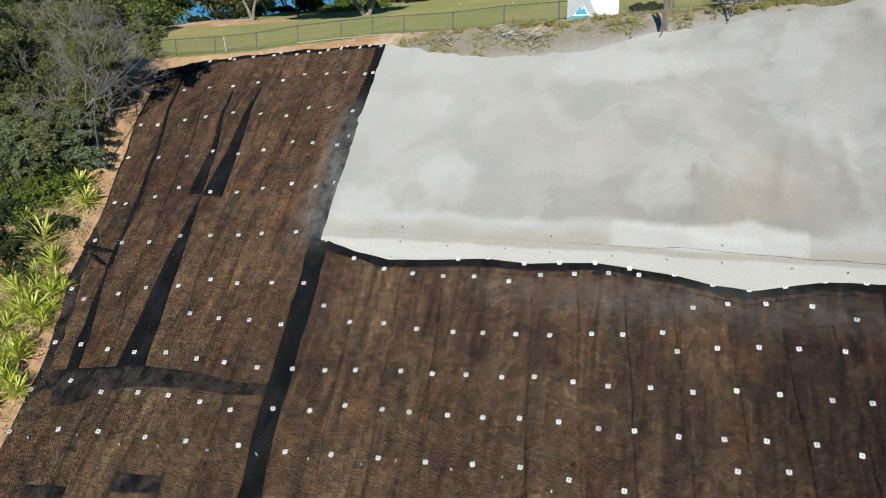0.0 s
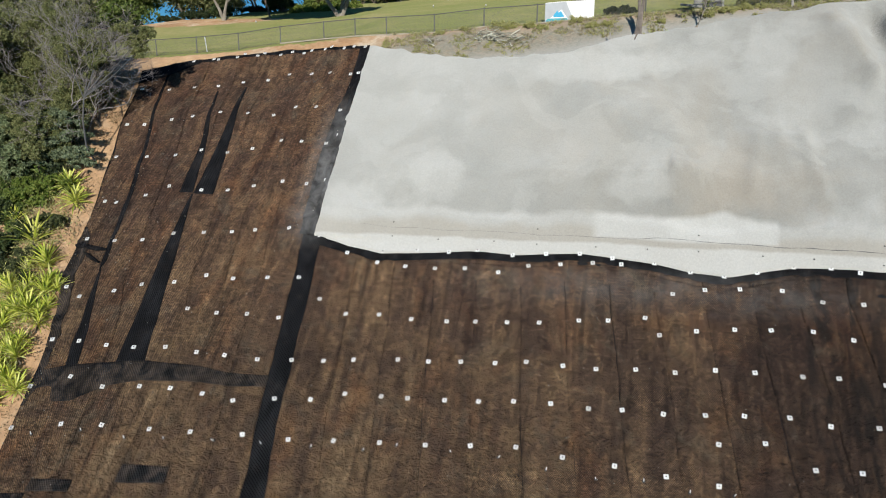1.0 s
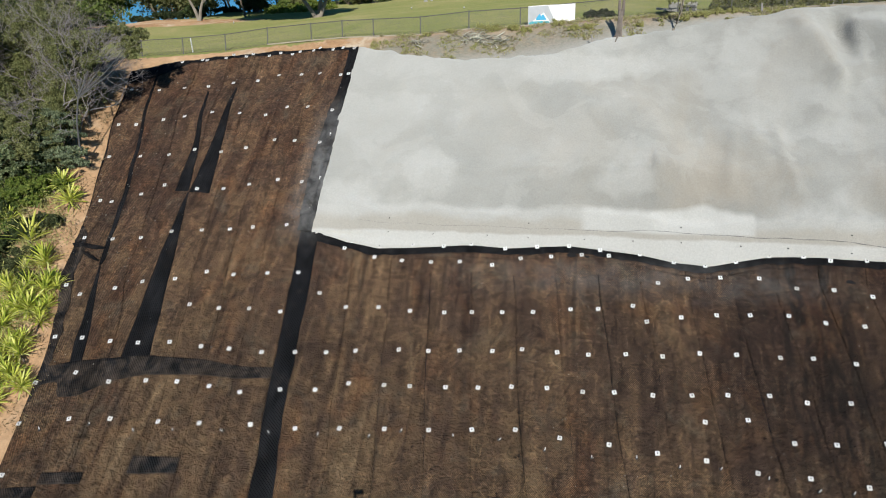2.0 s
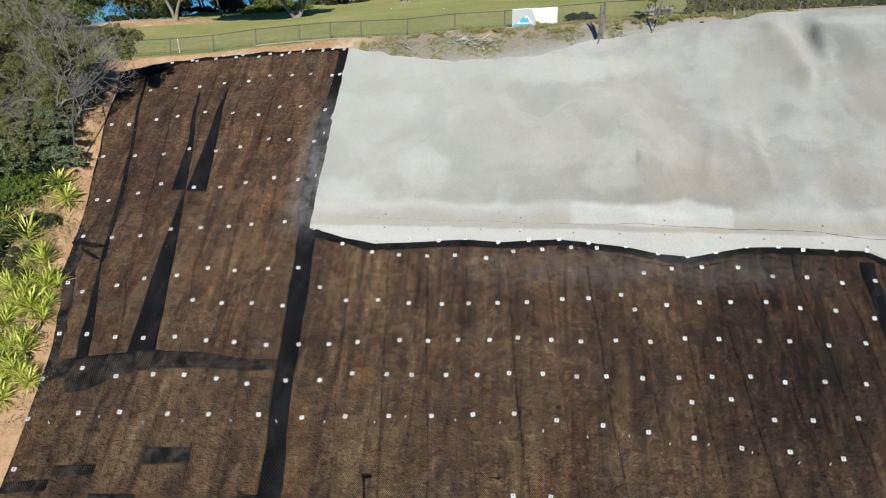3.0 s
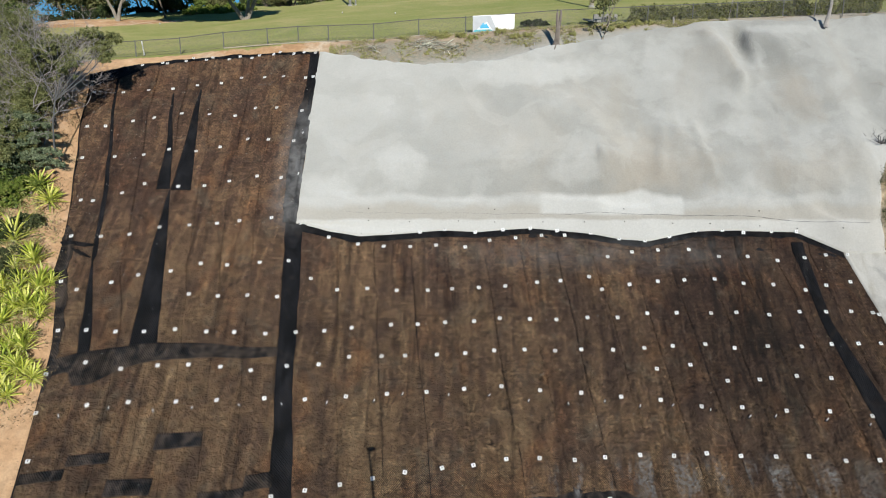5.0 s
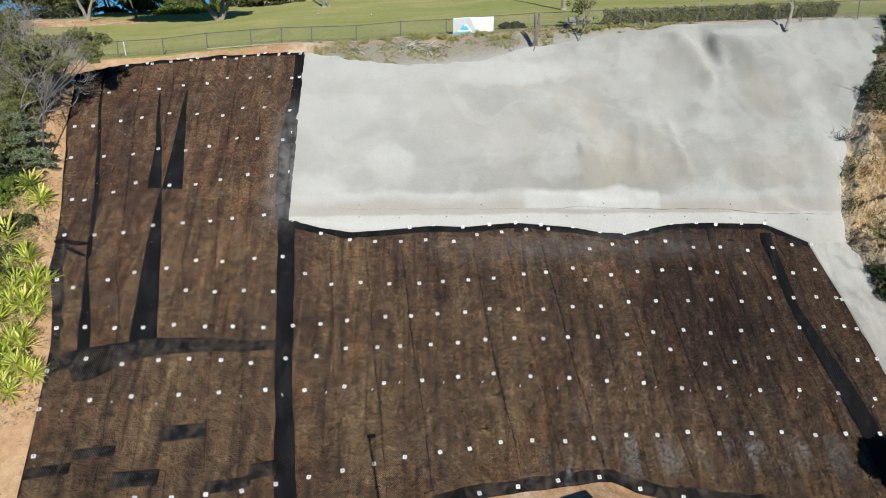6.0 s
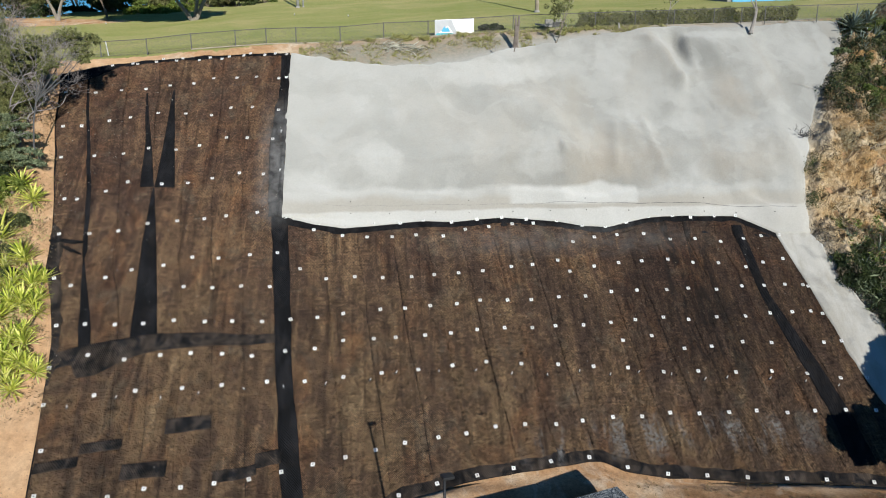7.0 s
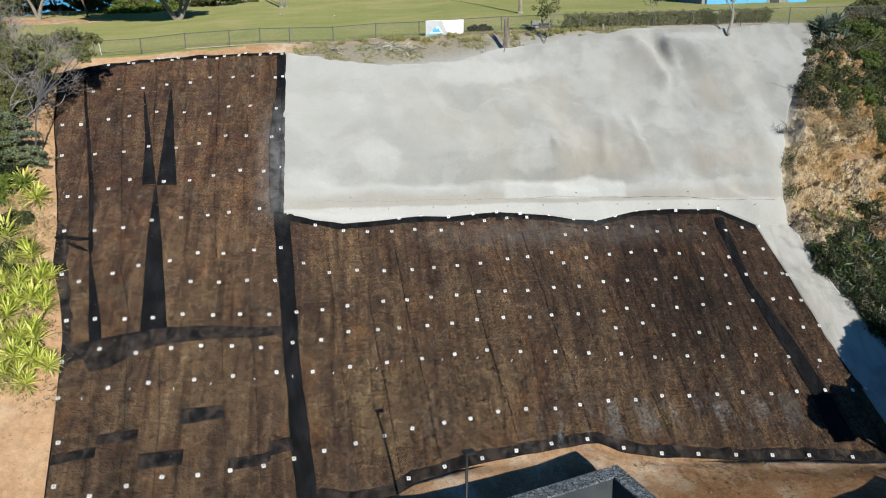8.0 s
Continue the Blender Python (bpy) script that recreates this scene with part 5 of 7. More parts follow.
# ---------------------------------------------------------------- leaves, branches, plants
def leaf_mesh(name, clumps, per, size, material, seed, long=1.6, squash=1.0):
    """Many small pointed leaves scattered in clumps (centre, radius)."""
    rng = np.random.RandomState(seed)
    c = np.array([p for p, r in clumps], float)
    r = np.array([q for p, q in clumps], float)
    n = len(clumps) * per
    d = rng.normal(size=(n, 3))
    d /= np.linalg.norm(d, axis=1)[:, None]
    d[:, 2] *= squash
    pos = np.repeat(c, per, 0) + d * (np.repeat(r, per) * rng.uniform(0.25, 1.0, n) ** 0.55)[:, None]
    a = rng.normal(size=(n, 3))
    a /= np.linalg.norm(a, axis=1)[:, None]
    b = np.cross(a, rng.normal(size=(n, 3)))
    b /= np.linalg.norm(b, axis=1)[:, None]
    s = (size * rng.uniform(0.6, 1.4, n))[:, None]
    v = np.stack([pos - a * s * long * 0.5, pos + b * s * 0.4, pos + a * s * long * 0.5, pos - b * s * 0.4], 1).reshape(-1, 3)
    me = bpy.data.meshes.new(name)
    idx = np.arange(4 * n, dtype=np.int32)
    me.vertices.add(4 * n)
    me.vertices.foreach_set("co", v.astype(np.float32).ravel())
    me.loops.add(4 * n)
    me.loops.foreach_set("vertex_index", idx)
    me.polygons.add(n)
    me.polygons.foreach_set("loop_start", idx[::4])
    me.polygons.foreach_set("loop_total", np.full(n, 4, np.int32))
    me.materials.append(material)
    me.update(calc_edges=True)
    return me


def grow(bm, start, way, length, radius, depth, rng, tips, bend=0.35, split=3, taper=0.55, limbs=None):
    """A limb that bends and divides; its tips are collected."""
    pts, rad = [Vector(start)], [radius]
    d = Vector(way).normalized()
    n = 4
    for i in range(n):
        d = (d + Vector((rng.gauss(0, bend), rng.gauss(0, bend), rng.gauss(0.06, bend * 0.6))) * 0.5).normalized()
        pts.append(pts[-1] + d * length / n)
        rad.append(radius * (1 - taper * (i + 1) / n))
    if limbs is not None:
        bm = bmesh.new()
        limbs.append(bm)
    tube(bm, pts, rad, 7 if depth > 1 else 4, cap=False)
    if depth == 0:
        tips.append(pts[-1])
        return
    for k in range(split):
        w = (d + Vector((rng.gauss(0, 0.65), rng.gauss(0, 0.65), rng.gauss(0.15, 0.4)))).normalized()
        grow(bm, pts[-1 - (k % 2)], w, length * rng.uniform(0.6, 0.8), rad[-1] * 0.85, depth - 1, rng, tips, bend, split, taper, limbs)
    if depth <= 2:
        tips.append(pts[-1])


def tree(name, base, height, radius, bark, leaf, label, seed, per=60, size=0.13, depth=3, lean=(0, 0), clump=0.65, squash=0.75, trunk=0.12, forks=1, category="tree", bare=0.0, taper=0.55, bend=0.30):
    """Trunk and limbs under a crown of leaf clumps grown at the limbs' tips."""
    rng = random.Random(seed)
    t = thing(name, label, category, at=base)
    bm = bmesh.new()
    tips = []
    limbs = [] if depth <= 2 else None
    for k in range(forks):
        w = Vector((lean[0] + (rng.uniform(-0.5, 0.5) if forks > 1 else 0), lean[1] + (rng.uniform(-0.3, 0.3) if forks > 1 else 0), 1))
        grow(bm, (0.05 * k, 0, -0.3), w, height * 0.42, trunk, depth, rng, tips, bend, 3, taper, limbs)
    if limbs:
        bm.free()
        for k, limb in enumerate(limbs):
            part("branch" if k else "trunk", limb, bark, t, smooth=True)
    else:
        part("trunk", bm, bark, t, smooth=True)
    top = max(p.z for p in tips)
    spread = max(0.1, max(math.hypot(p.x, p.y) for p in tips))
    clumps = []
    for p in tips:
        if rng.random() < bare:
            continue
        q = Vector((p.x * min(1.0, radius / spread) if spread > radius else p.x, p.y * min(1.0, radius / spread) if spread > radius else p.y, p.z * min(1, height / top)))
        for _ in range(2):
            clumps.append((q + Vector((rng.gauss(0, clump * 0.6), rng.gauss(0, clump * 0.6), rng.gauss(0, clump * 0.45))), clump * rng.uniform(0.55, 1.1)))
    if clumps:
        part("crown", leaf_mesh("crown", clumps, per, size, leaf, seed, squash=squash), leaf, t)
    return t


def bush(name, base, rx, ry, rz, leaf, label, seed, n=40, per=60, size=0.1, category="shrub", stems=6):
    rng = random.Random(seed)
    t = thing(name, label, category, at=base)
    clumps = []
    for i in range(n):
        a, e = rng.uniform(0, math.tau), rng.uniform(-0.1, 1.0)
        k = rng.uniform(0.45, 1.0)
        c = Vector((rx * k * math.cos(a) * math.cos(e), ry * k * math.sin(a) * math.cos(e), rz * (0.15 + 0.8 * k * abs(math.sin(e)))))
        clumps.append((c, rng.uniform(0.16, 0.34) * (rx + ry + rz) / 3))
        if i < stems:
            bm = bmesh.new()
            tube(bm, [(0, 0, -0.2), c * 0.5 + Vector((0, 0, 0.05)), c], [0.035, 0.022, 0.01], 5, cap=False)
            part("stem", bm, BARK, t)
    part("crown", leaf_mesh("crown", clumps, per, size, leaf, seed), leaf, t)
    return t


def fluffy(name, base, rx, ry, rz, leaf, label, seed, lobes=12, per=55, size=0.055, category="shrub"):
    """A shrub of separate leafy lobes on stems, with gaps and hollows between them."""
    rng = random.Random(seed)
    t = thing(name, label, category, at=base)
    cl = []
    for k in range(lobes):
        a, e = k * 2.4 + rng.uniform(-0.5, 0.5), math.asin(min(1, (k + 0.6) / lobes))
        c = Vector((rx * 0.78 * math.cos(a) * math.cos(e), ry * 0.78 * math.sin(a) * math.cos(e), rz * (0.22 + 0.68 * math.sin(e)) * rng.uniform(0.85, 1.05)))
        r = 0.30 * (rx + ry + rz) / 3 * rng.uniform(0.75, 1.3)
        bm = bmesh.new()
        tube(bm, [(0, 0, -0.3), c * 0.5, c], [0.045, 0.03, 0.012], 5, cap=False)
        for _ in range(26):
            d = Vector((rng.gauss(0, 1), rng.gauss(0, 1), rng.gauss(0.2, 0.8))).normalized()
            q = c + Vector((d.x * r * 1.1, d.y * r, d.z * r * 0.75)) * rng.uniform(0.5, 1.1)
            cl.append((q, r * rng.uniform(0.16, 0.36)))
            if rng.random() < 0.25:
                tube(bm, [c, (c + q) / 2, q], [0.012, 0.009, 0.004], 4, cap=False)
        part("stem", bm, BARK, t)
    part("crown", leaf_mesh("crown", cl, per, size, leaf, seed, long=2.0), leaf, t)
    return t


def blade_mesh(name, length, width, droop, material, segs=5):
    """One strap leaf: channelled, tapered, bending over."""
    verts, faces = [], []
    for i in range(segs + 1):
        t = i / segs
        w = width * (0.55 + 1.1 * t) * (1 - t) ** 0.55 * 0.9 if t < 1 else 0.0
        x = length * t * (1 - 0.18 * droop * t)
        z = -0.42 * length * droop * t * t
        verts += [(x, -w / 2, z + 0.25 * w), (x, 0, z), (x, w / 2, z + 0.25 * w)]
    for i in range(segs):
        a = 3 * i
        faces += [(a, a + 3, a + 4, a + 1), (a + 1, a + 4, a + 5, a + 2)]
    return mesh_of(name, verts, faces, material, True)


def rosette(name, label, seed, material, leaves, length, category="agave"):
    """A strap-leaved plant: leaves of one mesh set round a short stem."""
    rng = random.Random(seed)
    t = thing(name, label, category, "strap-leaved plants")
    bm = bmesh.new()
    tube(bm, [(0, 0, -0.25), (0, 0, 0.18), (0, 0, 0.26)], [0.05, 0.045, 0.02], 8)
    part("stem", bm, BARK, t)
    shapes = [blade_mesh("leaf", length * s, 0.105 * length, d, material) for s, d in ((1.0, 0.35), (0.9, 0.65), (0.75, 0.15))]
    for i in range(leaves):
        u = i / leaves
        pitch = 8 + 74 * u ** 1.2 + rng.uniform(-8, 8)
        ob = part("leaf", shapes[i % 3], material, t)
        ob.matrix_basis = pose(0, 0, 0.12 + 0.18 * u, 0, -pitch, i * 137.5 + rng.uniform(-12, 12)) @ Matrix.Scale(rng.uniform(0.8, 1.1), 4)
    return t


# strap-leaved plants down the edge of the matting
YUCCAS = [(-13.2, 9.45, 1.3), (-11.85, 8.75, 1.0), (-13.2, 11.65, 0.95), (-12.5, 11.05, 0.9), (-12.6, 7.75, 0.9), (-12.1, 7.85, 0.9), (-11.35, 7.95, 0.95), (-10.85, 7.9, 0.75), (-11.75, 7.15, 0.85), (-10.95, 7.0, 0.85), (-10.65, 7.3, 0.7), (-12.2, 6.6, 1.0), (-11.4, 5.95, 0.9), (-10.6, 5.8, 0.85), (-11.3, 5.3, 0.9), (-10.45, 5.05, 0.8), (-9.95, 4.9, 0.75), (-11.4, 4.75, 0.8), (-10.7, 4.45, 0.7), (-16.3, 13.0, 0.9), (-14.2, 8.3, 1.0), (-13.6, 6.9, 1.0), (-12.9, 5.7, 0.9), (-14.9, 10.2, 0.9)]
YUCCAS += [(-10.4 - 0.28 * max(0, z - 6) - 2.6 * u, z, 0.6 + 0.35 * ((u * 7.3) % 1)) for z, u in [(4.3 + 0.19 * i, (i * 0.618) % 1) for i in range(25) if i % 4]]
kinds = [rosette("yucca", "lime-green strap-leaved rosette plant on the soil bank", 40 + k, LEAF_LIME, 60, 1.0) for k in range(3)]
for i, (x, z, s) in enumerate(YUCCAS):
    p = Vector((x, face_y(x, z) + 0.08, z))
    m = Matrix.Translation(p) @ pose(0, 0, 0, 22, 0, RND.uniform(0, 360)) @ Matrix.Scale(s * 1.16, 4)
    if i < 3:
        kinds[i].matrix_basis = m
    else:
        c = copy_thing(kinds[i % 3], Matrix.Identity(4))
        c.matrix_basis = m


def at_face(x, z, sink=0.1):
    return (x, face_y(x, z) + sink, z - 0.1)


# trees and scrub beside the matting
for i, (x, z, h, r, lean) in enumerate(((-15.1, 13.6, 7.0, 1.9, (0.02, 0.05)), (-16.2, 14.2, 7.0, 2.2, (0.05, 0.05)), (-14.4, 13.8, 5.2, 1.5, (0.06, 0.0)), (-18.4, 12.6, 6.0, 2.2, (0.1, -0.05)))):
    tree("tree", at_face(x, z, 0.2), h, r, GREY_TWIG, LEAF_FEATHER, "half-dead tree with a cloud of bare grey twigs", 3 + i * 40, per=50, size=0.05, depth=6, lean=lean, clump=0.24, trunk=0.04, forks=2, bare=0.86, taper=0.22, bend=0.5)
for i, (x, z, h, r, lean) in enumerate(((-15.6, 14.9, 6.2, 1.9, (0.0, 0.0)), (-17.3, 14.6, 6.6, 2.3, (0.0, 0.1)), (-14.0, 14.5, 4.6, 1.3, (0.1, 0.05)), (-19.2, 14.2, 7.4, 2.4, (0.05, 0.05)), (-16.8, 12.4, 5.4, 2.0, (0.0, -0.05)), (-20.2, 11.6, 6.6, 2.3, (0.1, -0.05)))):
    tree("tree", at_face(x, z, 0.2), h, r, BARK, (LEAF_FEATHER, LEAF_FEATHER, LEAF_SHADE)[i % 3], "olive tree with fine feathery leaves on the bank", 903 + i * 17, per=75, size=0.055, depth=5, lean=lean, clump=0.30, squash=0.55, trunk=0.09, forks=2, bare=0.62, bend=0.42)


def leaning_tree():
    """A slender tree whose limb reaches out over the corner of the matting."""
    t = thing("tree", "slender olive-leaved tree leaning over the matting", "tree", at=at_face(-12.8, 12.9, -0.3))
    rng = random.Random(11)
    o = Vector(at_face(-12.8, 12.9, -0.3))
    crown = [(Vector((-10.9, 3.3, 19.2)), (1.35, 0.8, 0.5), 80), (Vector((-12.3, 2.4, 18.9)), (1.0, 0.7, 0.5), 50), (Vector((-11.9, 2.0, 18.0)), (0.8, 0.5, 0.3), 26), (Vector((-10.45, 3.1, 18.7)), (0.5, 0.4, 0.4), 34), (Vector((-10.3, 3.0, 18.3)), (0.25, 0.2, 0.35), 14), (Vector((-11.7, 1.6, 17.6)), (0.7, 0.6, 0.5), 12), (Vector((-13.0, 1.4, 18.2)), (0.7, 0.6, 0.7), 12)]
    bm = bmesh.new()
    fork = Vector((-12.05, 1.0, 16.1))
    tube(bm, [Vector((0.1, 0.4, -0.4)), Vector((-12.7, 1.6, 13.8)) - o, Vector((-12.4, 1.2, 15.0)) - o, fork - o], [0.05, 0.045, 0.04, 0.034], 8)
    cl = []
    for c, r, n in crown:
        tube(bm, [fork - o, (fork * 0.5 + c * 0.5) + Vector((0, 0, -0.15)) - o, c - o], [0.034, 0.024, 0.012], 6)
        for _ in range(n):
            d = Vector((rng.gauss(0, 0.5), rng.gauss(0, 0.5), rng.gauss(0, 0.5)))
            d *= min(1.0, 1.0 / max(0.01, d.length))
            q = Vector((c.x + r[0] * d.x, c.y + r[1] * d.y, c.z + r[2] * d.z)) - o
            cl += [(q + Vector((rng.gauss(0, 0.1), rng.gauss(0, 0.1), rng.gauss(-0.06, 0.05))), rng.uniform(0.05, 0.13)) for _ in range(3)]
            if rng.random() < 0.5:
                tube(bm, [c - o, (c - o + q) / 2 + Vector((0, 0, -0.05)), q], [0.016, 0.011, 0.005], 4, cap=False)
    part("trunk", bm, DARK_TWIG, t, smooth=True)
    part("crown", leaf_mesh("crown", cl, 40, 0.042, LEAF_FEATHER, 11, long=2.6), LEAF_FEATHER, t)


leaning_tree()
tree("tree", at_face(-18.5, 12.8), 8.0, 3.2, BARK, LEAF_FEATHER, "olive-green tree on the bank", 5, per=170, size=0.075, depth=4, clump=0.5, trunk=0.17)
tree("tree", at_face(-18.0, 9.5), 6.0, 2.8, BARK, LEAF_FEATHER, "olive-green tree on the bank", 6, per=170, size=0.075, depth=4, clump=0.5, trunk=0.15)
tree("tree", at_face(-21.5, 11.5), 8.5, 3.4, BARK, LEAF_DARK, "dark green tree on the bank", 8, per=90, size=0.14, depth=4, clump=0.9, trunk=0.18)
tree("tree", at_face(-22.5, 15.0), 8.5, 3.4, BARK, LEAF_GREEN, "green tree on the bank", 9, per=90, size=0.14, depth=4, clump=0.9, trunk=0.18)
tree("tree", at_face(-26.0, 13.0), 9.0, 3.8, BARK, LEAF_DARK, "dark green tree on the bank", 12, per=80, size=0.16, depth=4, clump=1.0, trunk=0.2)
tree("tree", at_face(-27.0, 8.0), 8.0, 3.8, BARK, LEAF_OLIVE, "olive-green tree on the bank", 13, per=80, size=0.16, depth=4, clump=1.0, trunk=0.2)
def layered_shrub(base, tiers, label, seed, leaf, size=0.06, per=70):
    """A shrub of flat leafy shelves, one above another, with dark hollows between."""
    rng = random.Random(seed)
    t = thing("shrub", label, "shrub", at=base)
    cl = []
    for dx, dy, dz, r in tiers:
        bm = bmesh.new()
        tube(bm, [(0, 0, -0.3), (dx * 0.4, dy * 0.4, dz * 0.6), (dx, dy, dz - 0.05)], [0.05, 0.035, 0.015], 5, cap=False)
        for _ in range(int(26 * r)):
            a, k = rng.uniform(0, math.tau), rng.random() ** 0.6
            q = Vector((dx + r * k * math.cos(a), dy + 0.8 * r * k * math.sin(a), dz - 0.22 * r * k * k + rng.gauss(0, 0.06)))
            cl.append((q, rng.uniform(0.13, 0.27)))
            if rng.random() < 0.3:
                tube(bm, [(dx, dy, dz - 0.08), (q + Vector((dx, dy, dz))) / 2, q], [0.014, 0.01, 0.004], 4, cap=False)
        part("stem", bm, BARK, t)
    part("crown", leaf_mesh("crown", cl, per, size, leaf, seed, long=2.2, squash=0.5), leaf, t)


layered_shrub(at_face(-13.9, 13.0, -0.5), [(-0.6, 0.2, 2.5, 0.9), (0.2, 0.0, 2.1, 0.8), (-1.0, -0.2, 1.8, 0.9), (0.5, -0.1, 1.5, 0.9), (-0.4, -0.4, 1.25, 1.0), (-1.3, -0.5, 0.9, 0.8), (0.7, -0.4, 0.8, 0.9), (0.1, -0.7, 0.55, 1.0), (-0.9, -0.9, 0.25, 0.9), (1.1, -0.5, 0.2, 0.6)], "dense dark grey-green shrub in flat leafy shelves", 21, LEAF_SHELF)
for i, (x, z, r) in enumerate(((-13.0, 10.3, 0.8), (-13.8, 9.9, 0.9), (-12.9, 9.1, 0.7), (-12.3, 8.35, 0.55), (-13.4, 8.6, 0.8), (-14.6, 9.2, 1.0))):
    fluffy("shrub", at_face(x, z, -0.1), r, r * 0.8, r * 0.8, LEAF_DARK if i % 2 else LEAF_SHADE, "low dark green shrub among the strap-leaved plants", 750 + i, 10, 48, 0.055)
layered_shrub(at_face(-16.0, 12.4, -0.5), [(-0.6, 0.2, 2.6, 1.1), (0.4, 0.0, 2.2, 1.0), (-1.0, -0.2, 1.7, 1.0), (0.6, -0.3, 1.2, 1.1), (-0.3, -0.5, 0.7, 1.1)], "dense olive shrub in flat leafy shelves", 22, LEAF_SHADE)
fluffy("shrub", at_face(-15.2, 12.6, -0.5), 1.6, 1.3, 3.0, LEAF_FEATHER, "tall olive shrub on the bank", 20, 18, 60)
fluffy("shrub", at_face(-16.9, 11.9, -0.5), 1.7, 1.4, 3.4, LEAF_GREY2, "tall grey-green shrub on the bank", 18, 18, 60)
fluffy("shrub", at_face(-13.7, 11.75, -0.2), 0.85, 0.7, 0.75, LEAF_LIME2, "bright green leafy shrub above the strap-leaved plants", 14, 10, 50, 0.06)
fluffy("shrub", at_face(-15.0, 11.4, -0.3), 1.1, 0.9, 1.0, LEAF_LIME2, "bright green leafy shrub above the strap-leaved plants", 15, 12, 50, 0.065)
fluffy("shrub", at_face(-15.0, 15.6, -0.2), 1.3, 1.0, 2.0, LEAF_FEATHER, "olive shrub on the bank", 19, 14, 55)
fluffy("shrub", at_face(-18.3, 15.5, -0.4), 1.9, 1.4, 3.2, LEAF_FEATHER, "tall olive shrub on the bank", 17, 18, 60)
fluffy("shrub", at_face(-16.2, 11.0), 1.6, 1.2, 1.5, LEAF_GREEN, "leafy green shrub on the bank", 23, 14, 60, 0.07)
bush("shrub", at_face(-14.6, 11.2), 1.3, 1.0, 0.9, LEAF_LIME2, "bright green leafy ground shrub", 24, n=40, per=70, size=0.12)
fluffy("shrub", at_face(-17.0, 8.3), 1.8, 1.4, 1.6, LEAF_DARK, "dark green shrub on the bank", 25, 14, 60, 0.07)
fluffy("shrub", at_face(-15.2, 9.2), 1.2, 1.0, 1.0, LEAF_DARK, "dark green shrub on the bank", 26, 14, 60, 0.07)
fluffy("shrub", at_face(-19.5, 6.5), 2.4, 1.8, 2.4, LEAF_OLIVE, "olive-green shrub on the bank", 27, 14, 60, 0.07)
fluffy("shrub", at_face(-16.5, 16.2), 1.6, 1.2, 1.4, LEAF_OLIVE, "olive-green shrub on the bank", 28, 14, 60, 0.07)
fluffy("shrub", at_face(-20.0, 17.0), 2.2, 1.5, 2.0, LEAF_DARK, "dark green shrub on the bank", 29, 14, 60, 0.07)

def twigs(name, base, n, length, label, seed, material=None, up=0.5, radius=0.018):
    rng = random.Random(seed)
    t = thing(name, label, "branches", at=base)
    for k in range(n):
        bm = bmesh.new()
        a = rng.uniform(0, math.tau)
        grow(bm, (rng.gauss(0, 0.25), rng.gauss(0, 0.15), 0.05), (math.cos(a), math.sin(a), rng.uniform(0, up)), length * rng.uniform(0.5, 1.0), radius, 1, rng, [], 0.4, 2)
        part("branch", bm, material or DEAD_WOOD, t)
    return t


# the rough slope beyond the concrete drain: rock, scrub and trees
def crag(x, z):
    """Ledges, gullies and knobs of the cut rock."""
    e = sstep(0.0, 0.8, x - table(SHOT_RIGHT, z))
    r = 1 - abs(noise.noise(Vector((x * 0.55, 3.0, z * 0.9 + x * 0.25))))
    q = z * 1.15 + 0.35 * x + 0.8 * nz(x, 33, z, 2.0, 3)
    shelf = (q - math.floor(q)) ** 3
    return e * (0.22 * shelf + 0.6 * r * r + 0.75 * nz(x, 31, z, 1.1, 6) + 0.13 * nz(x, 37, z, 0.35, 4) - 0.13)


v, f = sheet(lambda z: table(SHOT_RIGHT, z) + 0.02, lambda z: table(SHOT_RIGHT, z) + 9.0, lambda x: 1.0, lambda x: crest_z(min(36, x)) - 1.0, 150, 220, 0.03, 1.0, crag, 0.5)
tagged(new("rock_face", mesh_of("rock_face", v, f, ROCK)), "tan and orange weathered rock of the cut bank", "rock face", kind="structure")
